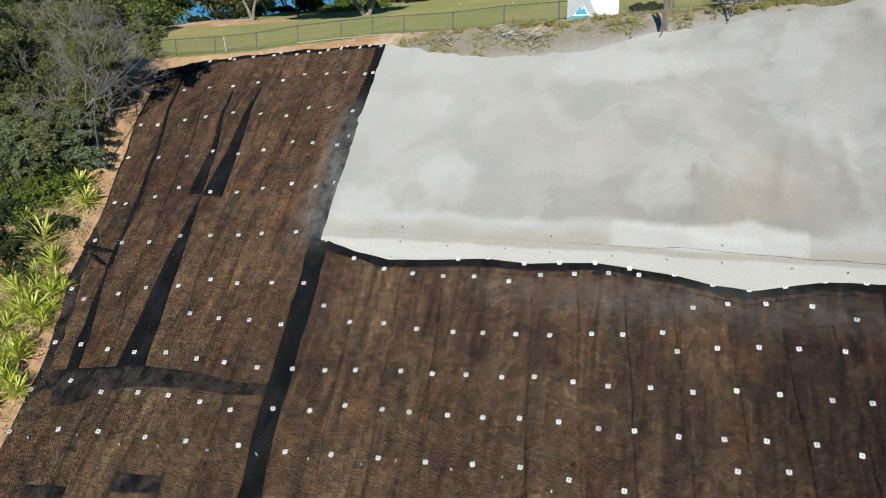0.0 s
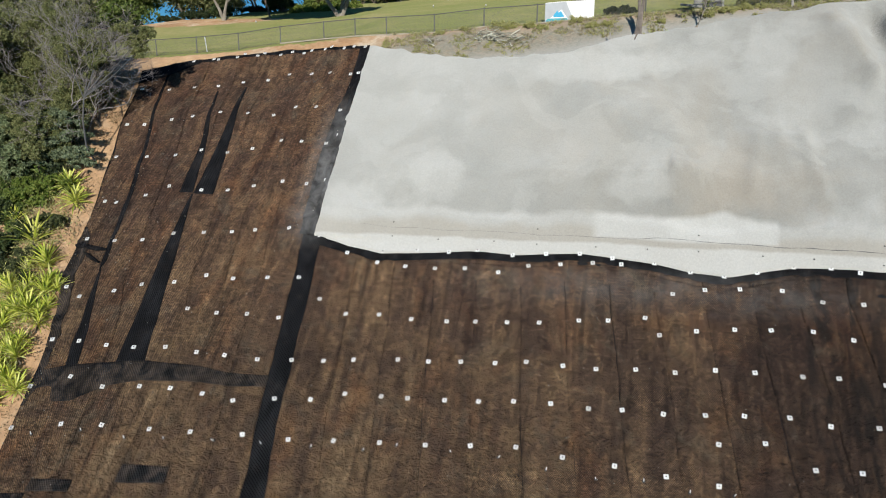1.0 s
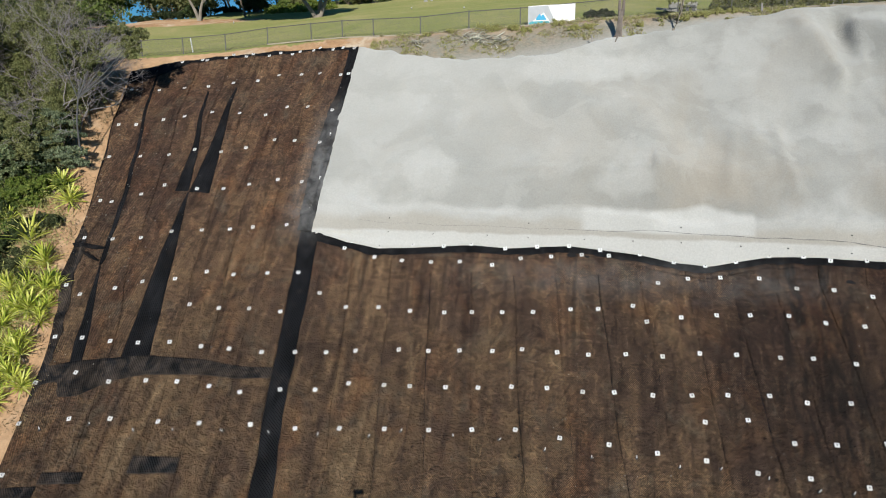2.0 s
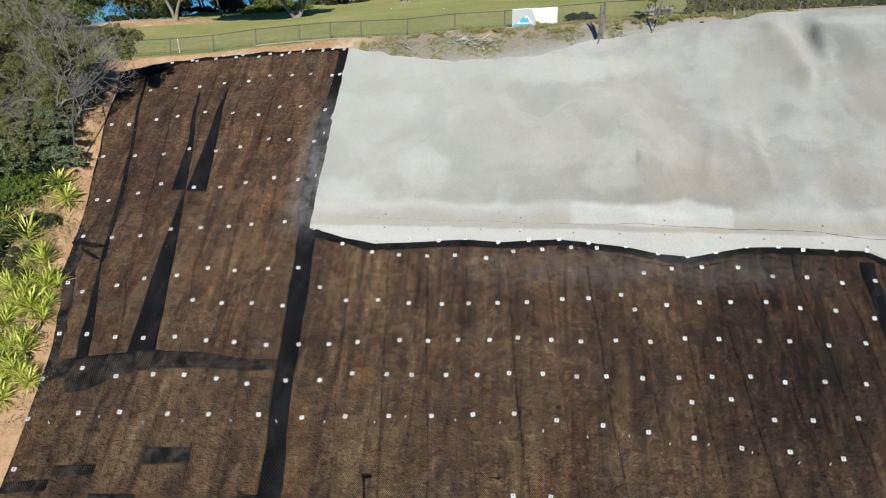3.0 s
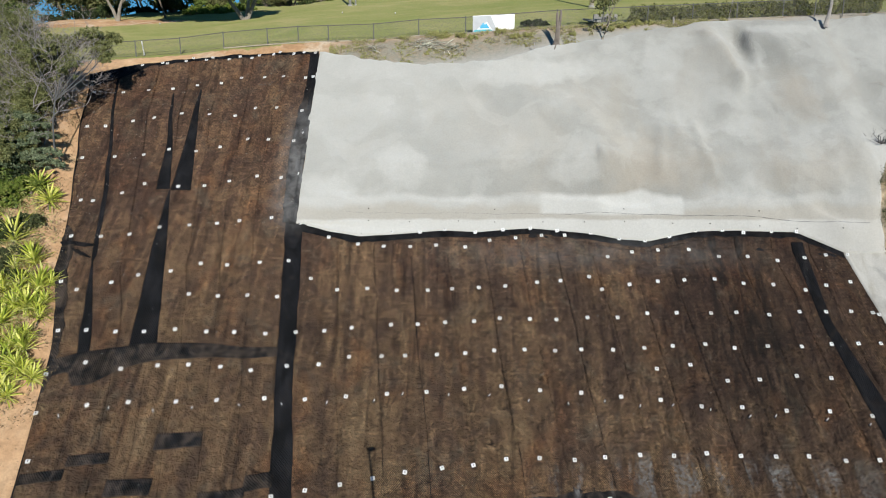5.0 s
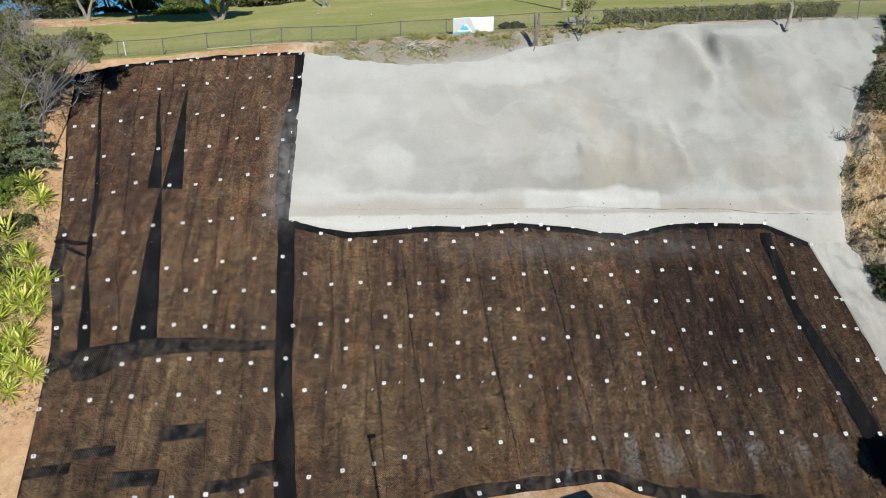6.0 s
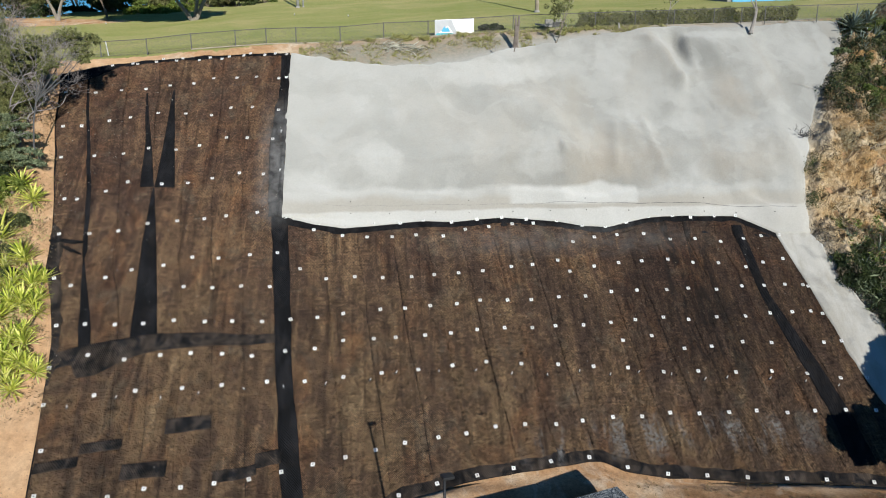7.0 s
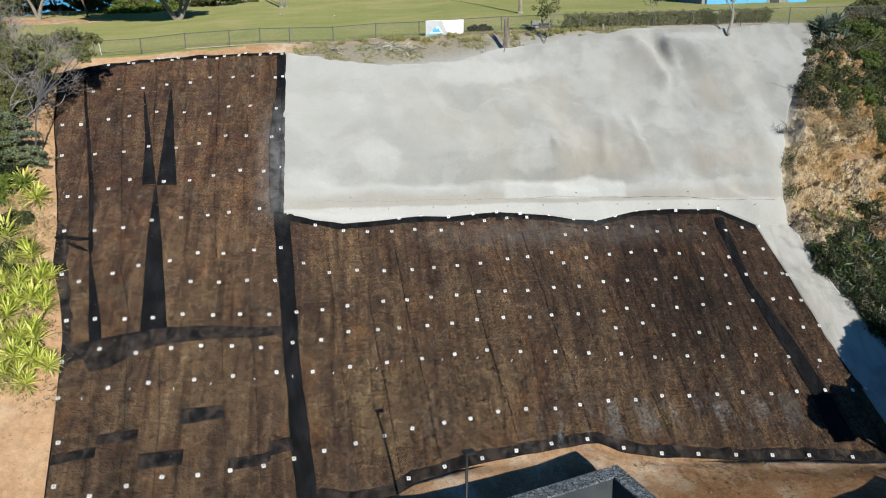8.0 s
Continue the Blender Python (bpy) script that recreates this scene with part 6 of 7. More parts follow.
for i, (x, z, rx, rz, leaf, lab) in enumerate([
        (34.3, 16.0, 0.7, 0.6, LEAF_DRY, "dry straw-brown brush"), (35.2, 16.6, 1.0, 0.9, LEAF_OLIVE, "olive scrub bush"), (34.8, 16.6, 1.1, 1.0, LEAF_DRY, "dry straw-brown brush"), (36.2, 15.2, 0.9, 0.6, LEAF_DRY, "dry straw-brown brush"),
        (36.4, 17.4, 1.3, 1.3, LEAF_OLIVE, "olive scrub bush"), (37.2, 15.4, 1.3, 1.2, LEAF_GREEN, "green scrub bush"), (38.5, 17.6, 1.6, 1.7, LEAF_GREEN, "green scrub bush"), (39.6, 19.6, 1.7, 1.7, LEAF_GREEN, "green scrub bush"), (40.5, 15.2, 1.8, 1.8, LEAF_OLIVE, "olive scrub bush"),
        (37.4, 12.0, 0.7, 0.6, LEAF_GREEN, "green scrub bush"), (35.4, 7.0, 1.2, 1.3, LEAF_DARK, "dark green scrub bush"), (33.4, 7.2, 0.8, 0.8, LEAF_DARK, "dark green scrub bush"), (35.4, 6.4, 1.6, 1.6, LEAF_DARK, "dark green scrub bush"), (33.3, 5.6, 1.2, 1.2, LEAF_DARK, "dark green scrub bush"), (33.0, 3.6, 1.1, 1.1, LEAF_DARK, "dark green scrub bush"), (37.8, 8.4, 1.4, 1.3, LEAF_OLIVE, "olive scrub bush"), (35.6, 18.6, 0.9, 0.7, LEAF_GREY2, "grey-green scrub bush"), (39.6, 20.9, 1.3, 1.0, LEAF_DRY, "dry straw-brown brush"), (40.9, 21.3, 1.4, 1.3, LEAF_OLIVE, "olive scrub bush"), (42.2, 21.5, 1.7, 1.6, LEAF_FEATHER, "pale olive scrub bush"), (43.6, 21.4, 1.8, 1.8, LEAF_OLIVE, "olive scrub bush")]):
    fluffy("scrub_bush", at_face(x, z), rx, rx * 0.8, rz, leaf, lab + " on the cut bank", 60 + i, 11, 48, 0.065)
for i, (x, z) in enumerate([(36.9, 20.4), (38.0, 20.6), (38.0, 19.6), (39.2, 20.0), (37.3, 19.4), (37.0, 18.7), (36.3, 17.8), (38.4, 18.9)]):
    g = rosette("agave", "grey-green strap-leaved plant at the top of the bank", 70 + i, LEAF_BLUE, 46, 1.0)
    g.matrix_basis = Matrix.Translation(at_face(x, z, -0.45)) @ pose(0, 0, 0, 25, 0, i * 50) @ Matrix.Scale(1.35 - 0.07 * i, 4)


twigs("dead_branches", at_face(30.1, 13.9, -0.3), 16, 1.0, "dead grey branches fallen on the sprayed concrete", 5, DARK_TWIG, 0.7, 0.03)
twigs("dead_branches", at_face(33.8, 13.2, -0.2), 8, 1.2, "dead grey branches on the cut bank", 6)
twigs("dead_branches", at_face(33.0, 16.6, -0.2), 9, 1.3, "dead grey branches on the cut bank", 7)
twigs("dead_branches", at_face(32.2, 6.4, -0.2), 8, 1.3, "dead grey branches beside the drain", 8)
twigs("dead_branches", at_face(31.6, 8.9, -0.2), 7, 0.9, "dead grey branches on the cut bank", 9)
twigs("dead_branches", at_face(37.6, 18.8, -0.6), 5, 2.2, "long pale fallen branches on the scrub", 14, PALE_BARK, 0.8, 0.03)

def scrub_mass(name, label, spots, leaf, per, size, seed, long=1.6):
    """Tangled undergrowth that nobody could count: leaves and twigs over a stretch of bank."""
    rng = random.Random(seed)
    cl = []
    for x, z, h in spots:
        p = Vector(at_face(x, z, 0.0)) + Vector((0, -0.15, 0.1))
        for _ in range(3):
            cl.append((p + Vector((rng.gauss(0, 0.3), rng.gauss(-0.1, 0.2), rng.uniform(0, h))), rng.uniform(0.22, 0.5)))
    ob = new(name, leaf_mesh(name, cl, per, size, leaf, seed, long=long))
    tagged(ob, label, "undergrowth", kind="stuff")


def patchy(n, seed, zr, xr, keep):
    """Spots on the bank, gathered by a noise so that they leave gaps."""
    rng = random.Random(seed)
    out = []
    while len(out) < n:
        z = rng.uniform(*zr)
        x = xr(z, rng.random())
        if nz(x, 41 + seed, z, 1.6, 2) > keep + rng.uniform(-0.2, 0.2):
            out.append((x, z, rng.uniform(0.2, 0.9)))
    return out


up_right = lambda z, u: lerp(table(SHOT_RIGHT, z) + 0.7 + max(0, 16.5 - z) * 1.0, 44, u)
low_right = lambda z, u: lerp(table(SHOT_RIGHT, z) + 0.45 + 0.2 * max(0, z - 5.5), 42, u ** 1.25)
scrub_mass("undergrowth", "tangled olive scrub on the cut bank", patchy(150, 1, (14.8, 21.0), up_right, 0.0), LEAF_OLIVE, 90, 0.07, 601)
# the scrub's shaded depths, painted by near-black leaves
scrub_mass("undergrowth", "undergrowth with leaves darkened for shade on the cut bank", patchy(340, 21, (14.9, 20.8), lambda z, u: lerp(table(SHOT_RIGHT, z) + 0.5, 44, u), -0.15), LEAF_SHADOW, 80, 0.08, 621)
scrub_mass("undergrowth", "green leafy scrub on the cut bank", patchy(170, 2, (15.0, 21.0), lambda z, u: up_right(z, 0.2 + 0.8 * u), 0.05), LEAF_SHADE, 90, 0.085, 602)
scrub_mass("dry_brush", "dry brown brush on the cut bank", patchy(80, 3, (14.6, 20.5), up_right, 0.0), LEAF_DRY, 50, 0.05, 603, 3.2)
scrub_mass("dry_brush", "dark dead brush on the cut bank", patchy(35, 4, (14.8, 20.8), up_right, 0.0), LEAF_DEAD, 60, 0.05, 604, 3.0)
scrub_mass("undergrowth", "scrub with leaves darkened for shade low on the cut bank", patchy(380, 5, (0.5, 7.4), low_right, -0.3), LEAF_SHADOW, 90, 0.08, 605)
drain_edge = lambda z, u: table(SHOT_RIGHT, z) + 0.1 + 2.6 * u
scrub_mass("undergrowth", "scrub with leaves darkened for shade at the drain's edge", patchy(90, 22, (2.5, 8.0), drain_edge, -0.1), LEAF_SHADOW, 90, 0.06, 622, 2.8)
scrub_mass("undergrowth", "green scrub overhanging the drain's edge", patchy(46, 23, (2.8, 8.4), drain_edge, 0.0), LEAF_DARK, 70, 0.055, 623, 3.4)
scrub_mass("dry_brush", "brown dead leaves overhanging the drain's edge", patchy(30, 24, (3.0, 8.8), drain_edge, 0.0), LEAF_DEAD, 50, 0.05, 624, 4.0)
scrub_mass("undergrowth", "long grey-green leaves overhanging the drain's edge", patchy(70, 25, (2.2, 8.6), lambda z, u: drain_edge(z, 1.6 * u), -0.05), LEAF_SHELF, 9, 0.085, 625, 5.0)
scrub_mass("undergrowth", "bright leafy scrub above the drain", patchy(60, 26, (3.0, 9.0), lambda z, u: table(SHOT_RIGHT, z) + 1.5 + 4.0 * u, 0.05), LEAF_GREEN, 40, 0.075, 626, 2.6)
for i, (x, z) in enumerate([(31.4, 4.3), (32.6, 4.6), (30.9, 5.5), (32.2, 6.0), (31.0, 6.9), (33.0, 7.4), (31.9, 5.2), (32.7, 6.7), (33.6, 5.8), (31.9, 3.7), (33.8, 6.9), (32.0, 7.6)]):
    g = rosette("strap_plant", "dusty grey-green strap-leaved plant beside the drain", 90 + i, LEAF_AGAVE, 26, 1.0)
    g.matrix_basis = Matrix.Translation(at_face(x, z, -0.2)) @ pose(0, 0, 0, 20, 0, i * 70) @ Matrix.Scale(0.9 + 0.08 * (i % 3), 4)
scrub_mass("undergrowth", "dark scrub creeping up the rock", patchy(130, 27, (6.6, 9.4), lambda z, u: lerp(33.2 + 0.8 * max(0, z - 8.0), 42, u), -0.1), LEAF_SHADOW, 80, 0.075, 627, 2.0)
scrub_mass("dry_brush", "dead brush low on the cut bank", patchy(110, 6, (1.5, 8.6), low_right, -0.15), LEAF_DEAD, 40, 0.06, 606, 3.0)
scrub_mass("dry_brush", "dry straw grass on the rock", patchy(26, 7, (9.0, 14.5), lambda z, u: lerp(table(SHOT_RIGHT, z) + 1.2, 42, u), 0.1), LEAF_DRY, 50, 0.05, 607, 3.6)
far_right = lambda z, u: lerp(36.6 - 0.35 * max(0, 11 - z), 45, u)
scrub_mass("undergrowth", "olive scrub on the rough rock slope", patchy(110, 14, (8.0, 15.0), far_right, -0.05), LEAF_OLIVE, 80, 0.075, 614)
scrub_mass("undergrowth", "dark green scrub on the rough rock slope", patchy(110, 15, (7.0, 14.0), far_right, -0.05), LEAF_DARK, 80, 0.075, 615)
scrub_mass("dry_brush", "straw grass over the rock's upper edge", patchy(50, 16, (13.0, 14.8), lambda z, u: lerp(table(SHOT_RIGHT, z) + 2.2, 38, u), -0.05), LEAF_STRAW, 46, 0.035, 616, 4.0)
edge_right = lambda z, u: table(SHOT_RIGHT, z) + 0.7 + 2.2 * u
scrub_mass("dry_brush", "tangled brown dead brush beside the sprayed concrete", patchy(45, 12, (14.6, 18.6), edge_right, 0.0), LEAF_DEAD, 60, 0.045, 612, 3.2)
scrub_mass("dry_brush", "dry straw brush beside the sprayed concrete", patchy(40, 13, (14.4, 19.0), edge_right, 0.0), LEAF_DRY, 60, 0.05, 613, 3.4)
rng = random.Random(88)
for i in range(16):
    z = rng.uniform(15.2, 20.6)
    r = rng.uniform(0.7, 1.2)
    leaf, word = ((LEAF_SHADE, "olive"), (LEAF_FEATHER, "pale olive"), (LEAF_GREEN, "green"), (LEAF_DARK, "dark green"))[i % 4]
    fluffy("scrub_bush", at_face(up_right(z, 0.15 + 0.6 * rng.random()), z), r, r * 0.8, r * 1.1, leaf, word + " leafy scrub bush on the cut bank", 800 + i, 10, 48, 0.06)
scrub_mass("undergrowth", "dark weeds along the edge of the sprayed concrete", [(table(SHOT_RIGHT, z) + 0.12 + 0.3 * u, z, 0.12) for z, u in [(8.8 + 0.1 * i, (i * 0.618) % 1) for i in range(44)] if nz(3, 45, z, 0.9, 2) > 0.1], LEAF_DARK, 34, 0.04, 617, 2.4)
left_side = lambda z, u: lerp(-13.6 - 0.35 * max(0, z - 11.5) - 0.15 * max(0, 9 - z), -27, u ** 1.3)
scrub_mass("undergrowth", "olive scrub beside the matting", patchy(170, 8, (6.0, 17.4), left_side, 0.0), LEAF_SHADE, 80, 0.08, 608)
scrub_mass("undergrowth", "green leafy scrub beside the matting", patchy(150, 9, (5.0, 15.0), left_side, 0.0), LEAF_GREEN, 80, 0.09, 609)
# dark gaps behind the trees, made by leaves coloured as shade
scrub_mass("undergrowth", "scrub with leaves darkened for shade beside the matting", patchy(260, 10, (8.0, 17.6), lambda z, u: left_side(z, 0.04 + 0.96 * u), -0.1), LEAF_SHADOW, 80, 0.09, 610)
scrub_mass("dry_brush", "dry grass and litter at the matting's edge", [(table(LEFT_EDGE, z) - 0.25 - 1.6 * u * u, z, 0.05) for z, u in [(4.0 + 0.115 * i, (i * 0.618) % 1) for i in range(118) if i % 2 == 0]], LEAF_DRY, 18, 0.04, 611, 3.4)
scrub_mass("weeds", "yellow-green weeds between the strap-leaved plants", [(-10.7 - 0.3 * max(0, z - 5.5) - 2.6 * u, z, 0.08) for z, u in [(4.4 + 0.06 * i, (i * 0.618) % 1) for i in range(120)]], LEAF_WEED, 30, 0.045, 618, 3.0)
SCRUB = [(LEAF_OLIVE, "olive"), (LEAF_GREEN, "green"), (LEAF_DRY, "dry straw-brown"), (LEAF_GREY2, "grey-green"), (LEAF_DARK, "dark green")]
rng = random.Random(5)
for i in range(26):
    z = rng.uniform(6.0, 16.5)
    x = -14.6 - rng.uniform(0.0, 9.5)
    leaf, word = SCRUB[rng.choice((0, 1, 4, 3, 4))]
    r = rng.uniform(0.7, 1.3)
    fluffy("scrub_bush", at_face(x, z), r, r * 0.9, r * rng.uniform(0.8, 1.3), leaf, word + " scrub bush beside the matting", 260 + i, 10, 45, 0.06)
for k in range(14):
    z = rng.uniform(13.5, 20.0)
    twigs("dead_branches", at_face(up_right(z, rng.random() * 0.7), z, -0.25), 5, rng.uniform(0.8, 1.8), "dead grey branches in the scrub", 620 + k, None if k % 3 else PALE_BARK, 0.8, 0.02)
for k in range(6):
    z = rng.uniform(3.5, 9.0)
    twigs("dead_branches", at_face(low_right(z, rng.random() * 0.4), z, -0.25), 6, rng.uniform(0.7, 1.3), "dead grey branches beside the drain", 640 + k, None, 0.8, 0.016)

# trees out to the side that shade the foot of the bank
def dense_tree(base, lobes, label, seed):
    """A trunk and limbs under a close crown of several rounded masses."""
    rng = random.Random(seed)
    t = thing("tree", label, "tree", at=base)
    o = Vector(base)
    bm = bmesh.new()
    tube(bm, [(0, 0, -0.4), (0.1, 0, 1.0), (0.0, 0.1, 2.2)], [0.22, 0.18, 0.13], 9)
    cl = []
    for c, r in lobes:
        c = Vector(c) - o
        tube(bm, [(0.05, 0.05, 1.6), (c + Vector((0, 0, 1.2))) * 0.55, c], [0.11, 0.08, 0.03], 6, cap=False)
        for _ in range(int(30 * r[0] * r[1])):
            d = Vector((rng.gauss(0, 1), rng.gauss(0, 1), rng.gauss(0, 1))).normalized() * rng.uniform(0.2, 1.0) ** 0.5
            cl.append((c + Vector((d.x * r[0], d.y * r[0] * 0.8, d.z * r[1])), rng.uniform(0.22, 0.5)))
    part("trunk", bm, BARK, t, smooth=True)
    part("crown", leaf_mesh("crown", cl, 260, 0.17, LEAF_DARK, seed), LEAF_DARK, t)


dense_tree((29.6, -15.4, -0.6), [((28.3, -15.2, 3.1), (1.75, 1.0)), ((27.25, -15.2, 3.2), (0.6, 0.35)), ((30.4, -15.2, 2.6), (1.6, 1.5)), ((30.6, -15.0, 4.2), (1.1, 1.1)), ((29.6, -15.6, 3.6), (1.4, 0.8))], "dark green leafy tree at the foot of the bank", 31)
dense_tree((32.6, -14.8, -0.5), [((32.3, -15.0, 6.3), (1.4, 1.1)), ((32.2, -15.0, 4.9), (1.7, 1.2)), ((33.6, -14.8, 3.4), (1.9, 1.7)), ((31.8, -15.0, 3.2), (1.5, 1.6)), ((31.2, -15.0, 5.6), (1.1, 1.2))], "dark green leafy tree at the foot of the bank", 32)

# ---------------------------------------------------------------- berm: stump, stakes, brush and saplings
def on_top(x, y, sink=0.05):
    return (x, y, top_z(x, y) - sink)


stump = thing("tree_stump", "tall dusty tree stump, forked and broken off at the top", "stump", at=on_top(13.5, 8.0, 0.1))
bm = bmesh.new()
tube(bm, [(-0.06, -0.03, -0.2), (-0.03, -0.01, 0.12), (0.02, 0, 0.5), (0.05, -0.01, 1.0), (0.07, -0.02, 1.45)], [0.30, 0.20, 0.15, 0.13, 0.12], 11)
part("trunk", bm, DARK_STUMP, stump, smooth=True)
for dx, tip, h, r in ((0.0, -0.02, 1.9, 0.085), (0.13, 0.19, 2.02, 0.08)):
    bm = bmesh.new()
    tube(bm, [(dx, -0.02, 1.2), (lerp(dx, tip, 0.5), -0.02, 1.6), (tip, -0.03, h), (tip + 0.02, -0.03, h + 0.1)], [r, r * 0.95, r * 0.8, r * 0.25], 8)
    part("stem", bm, DARK_STUMP, stump, smooth=True)
for k in range(5):
    a = 0.6 + k * 1.25
    bm = bmesh.new()
    tube(bm, [(0.1 * math.cos(a), 0.1 * math.sin(a), 0.22), (0.3 * math.cos(a), 0.3 * math.sin(a), 0.05), (0.5 * math.cos(a), 0.5 * math.sin(a), -0.1)], [0.09, 0.06, 0.03], 7)
    part("root", bm, DARK_STUMP, stump, smooth=True)
for x, y, h, r in ((12.2, 7.75, 0.55, 0.04), (20.7, 9.9, 0.5, 0.06)):
    s = thing("stake", "short weathered timber stake on the berm", "stake", "stakes on the berm", at=on_top(x, y))
    bm = bmesh.new()
    tube(bm, [(0, 0, -0.2), (0.0, 0, h * 0.6), (-0.03, 0, h)], [r, r * 0.95, r * 0.75], 7)
    part("shaft", bm, DEAD_WOOD, s)


def strap_pile(x, y, sx, sy, n, seed):
    """Cut strap leaves thrown on a heap."""
    rng = random.Random(seed)
    t = thing("brush_pile", "heap of cut pale grey strap leaves on the berm", "brush pile", at=on_top(x, y))
    shapes = [blade_mesh("leaf", s, 0.07, d, LEAF_PALE) for s, d in ((0.8, 0.3), (0.65, 0.6), (0.5, 0.1))]
    for i in range(n):
        ob = part("leaf", shapes[i % 3], LEAF_PALE, t)
        px, py = rng.gauss(0, sx * 0.5), rng.gauss(0, sy * 0.5)
        ob.matrix_basis = pose(px, py, top_z(x + px, y + py) - top_z(x, y) + rng.uniform(0.06, 0.24), rng.uniform(-25, 75), rng.uniform(-30, 12), rng.uniform(0, 360))


strap_pile(6.0, 9.3, 0.9, 0.45, 90, 15)
strap_pile(7.4, 8.9, 0.8, 0.35, 50, 16)
strap_pile(2.9, 9.3, 0.35, 0.2, 14, 18)
for i, (x, y, r) in enumerate(((6.4, 10.3, 0.5), (6.95, 10.2, 0.42), (8.0, 10.1, 0.4), (8.7, 9.9, 0.3), (10.4, 10.3, 0.4), (11.3, 9.6, 0.34), (12.0, 9.7, 0.3), (16.9, 9.7, 0.4), (17.8, 9.9, 0.45), (18.6, 10.2, 0.4), (19.4, 10.3, 0.35), (3.2, 10.3, 0.28), (4.6, 10.4, 0.3), (14.6, 9.4, 0.3))):
    bush("weed_clump", on_top(x, y), r, r * 0.8, r * 1.0, LEAF_WEED, "yellow-green weed clump on the berm", 700 + i, n=26, per=50, size=0.04, category="weed", stems=3)
twigs("brush_pile", on_top(2.75, 9.6), 9, 0.6, "small heap of dry twigs on the berm", 17, STRAW, 0.5, 0.02)
tree("sapling", on_top(16.2, 8.6), 3.6, 1.1, PALE_BARK, LEAF_FEATHER, "thin crooked sapling with sparse leaves on the berm", 41, per=24, size=0.11, depth=2, lean=(0.22, 0.0), clump=0.4, trunk=0.06, taper=0.34)
tree("sapling", on_top(24.5, 11.2), 4.0, 1.0, DEAD_WOOD, LEAF_OLIVE, "thin sapling beside the fence", 42, per=14, size=0.10, depth=2, lean=(-0.02, 0.0), clump=0.4, trunk=0.045)
tree("bare_tree", on_top(29.3, 9.0), 3.4, 1.8, DEAD_WOOD, LEAF_OLIVE, "bare grey many-branched tree at the crest", 43, per=10, size=0.10, depth=3, clump=0.3, trunk=0.15, bare=0.85, bend=0.14, lean=(0.05, 0.0))

# weeds on the berm
rng = random.Random(300)
cl, dry = [], []
while len(cl) < 800:
    x = rng.uniform(0.2, 24.0)
    y0, y1 = face_y(x, crest_z(x)) + 0.35, fence_y(x) - 0.1
    y = rng.uniform(y0, y1)
    k = nz(x, y, 51, 1.3, 3)
    if k > 0.16 - 0.4 * sstep(y0, y1, y):
        (cl if rng.random() < 0.65 else dry).append((Vector((x, y, top_z(x, y) + 0.0)), rng.uniform(0.06, 0.2)))
tagged(new("weeds", leaf_mesh("weeds", cl, 26, 0.035, LEAF_WEED, 300, long=2.6)), "yellow-green weeds on the bare berm", "weeds", kind="stuff")
tagged(new("dry_grass", leaf_mesh("dry_grass", dry, 30, 0.03, LEAF_STRAW, 301, long=3.4)), "dry straw grass on the bare berm", "grass", kind="stuff")

# added flat shrub, coloured dark to stand for a shadow on the grass
fluffy("shrub", on_top(12.7, fence_y(12.7) + 1.2), 1.0, 0.6, 0.35, LEAF_SHADOW, "flat dark shrub standing in for a shadow behind the fence", 705, 12, 45, 0.05)

# hedge behind the fence
hedge = thing("hedge", "clipped olive-green hedge behind the fence", "hedge")
rng = random.Random(77)
for seg in range(12):
    x0 = 18.6 + seg * 1.25
    cl = []
    for _ in range(46):
        x = x0 + rng.uniform(0, 1.3)
        y = fence_y(x) + 0.75 + rng.uniform(-0.4, 0.4)
        cl.append((Vector((x, y, fence_z(x) + rng.uniform(0.15, 0.95))), 0.22))
    part("clump", leaf_mesh("clump", cl, 60, 0.08, LEAF_HEDGE, 500 + seg), LEAF_HEDGE, hedge)
for i in range(24):
    x = 18.8 + i * 0.62
    bm = bmesh.new()
    tube(bm, [(x, fence_y(x) + 0.75, fence_z(x) - 0.1), (x + 0.1, fence_y(x) + 0.75, fence_z(x) + 0.8)], [0.03, 0.015], 5)
    part("stem", bm, BARK, hedge)

# concrete culvert head beside the hedge
cul = thing("culvert_head", "small pale concrete culvert headwall with a dark mouth", "culvert", at=on_top(17.2, 12.6))
bm = bmesh.new()
box(bm, 1.5, 0.25, 0.6, pose(0, 0, 0.2), 0.03)
wall = part("headwall", bm, PALE_CONCRETE, cul)
bm = bmesh.new()
box(bm, 0.9, 0.06, 0.35, pose(0.2, -0.14, 0.16), 0.01)
part("mouth", bm, DARK_METAL, wall, "dark grated mouth")
bm = bmesh.new()
box(bm, 0.8, 0.9, 0.12, pose(-0.9, -0.3, 0.1, 8, 4, 25), 0.02)
part("apron", bm, PALE_CONCRETE, cul)

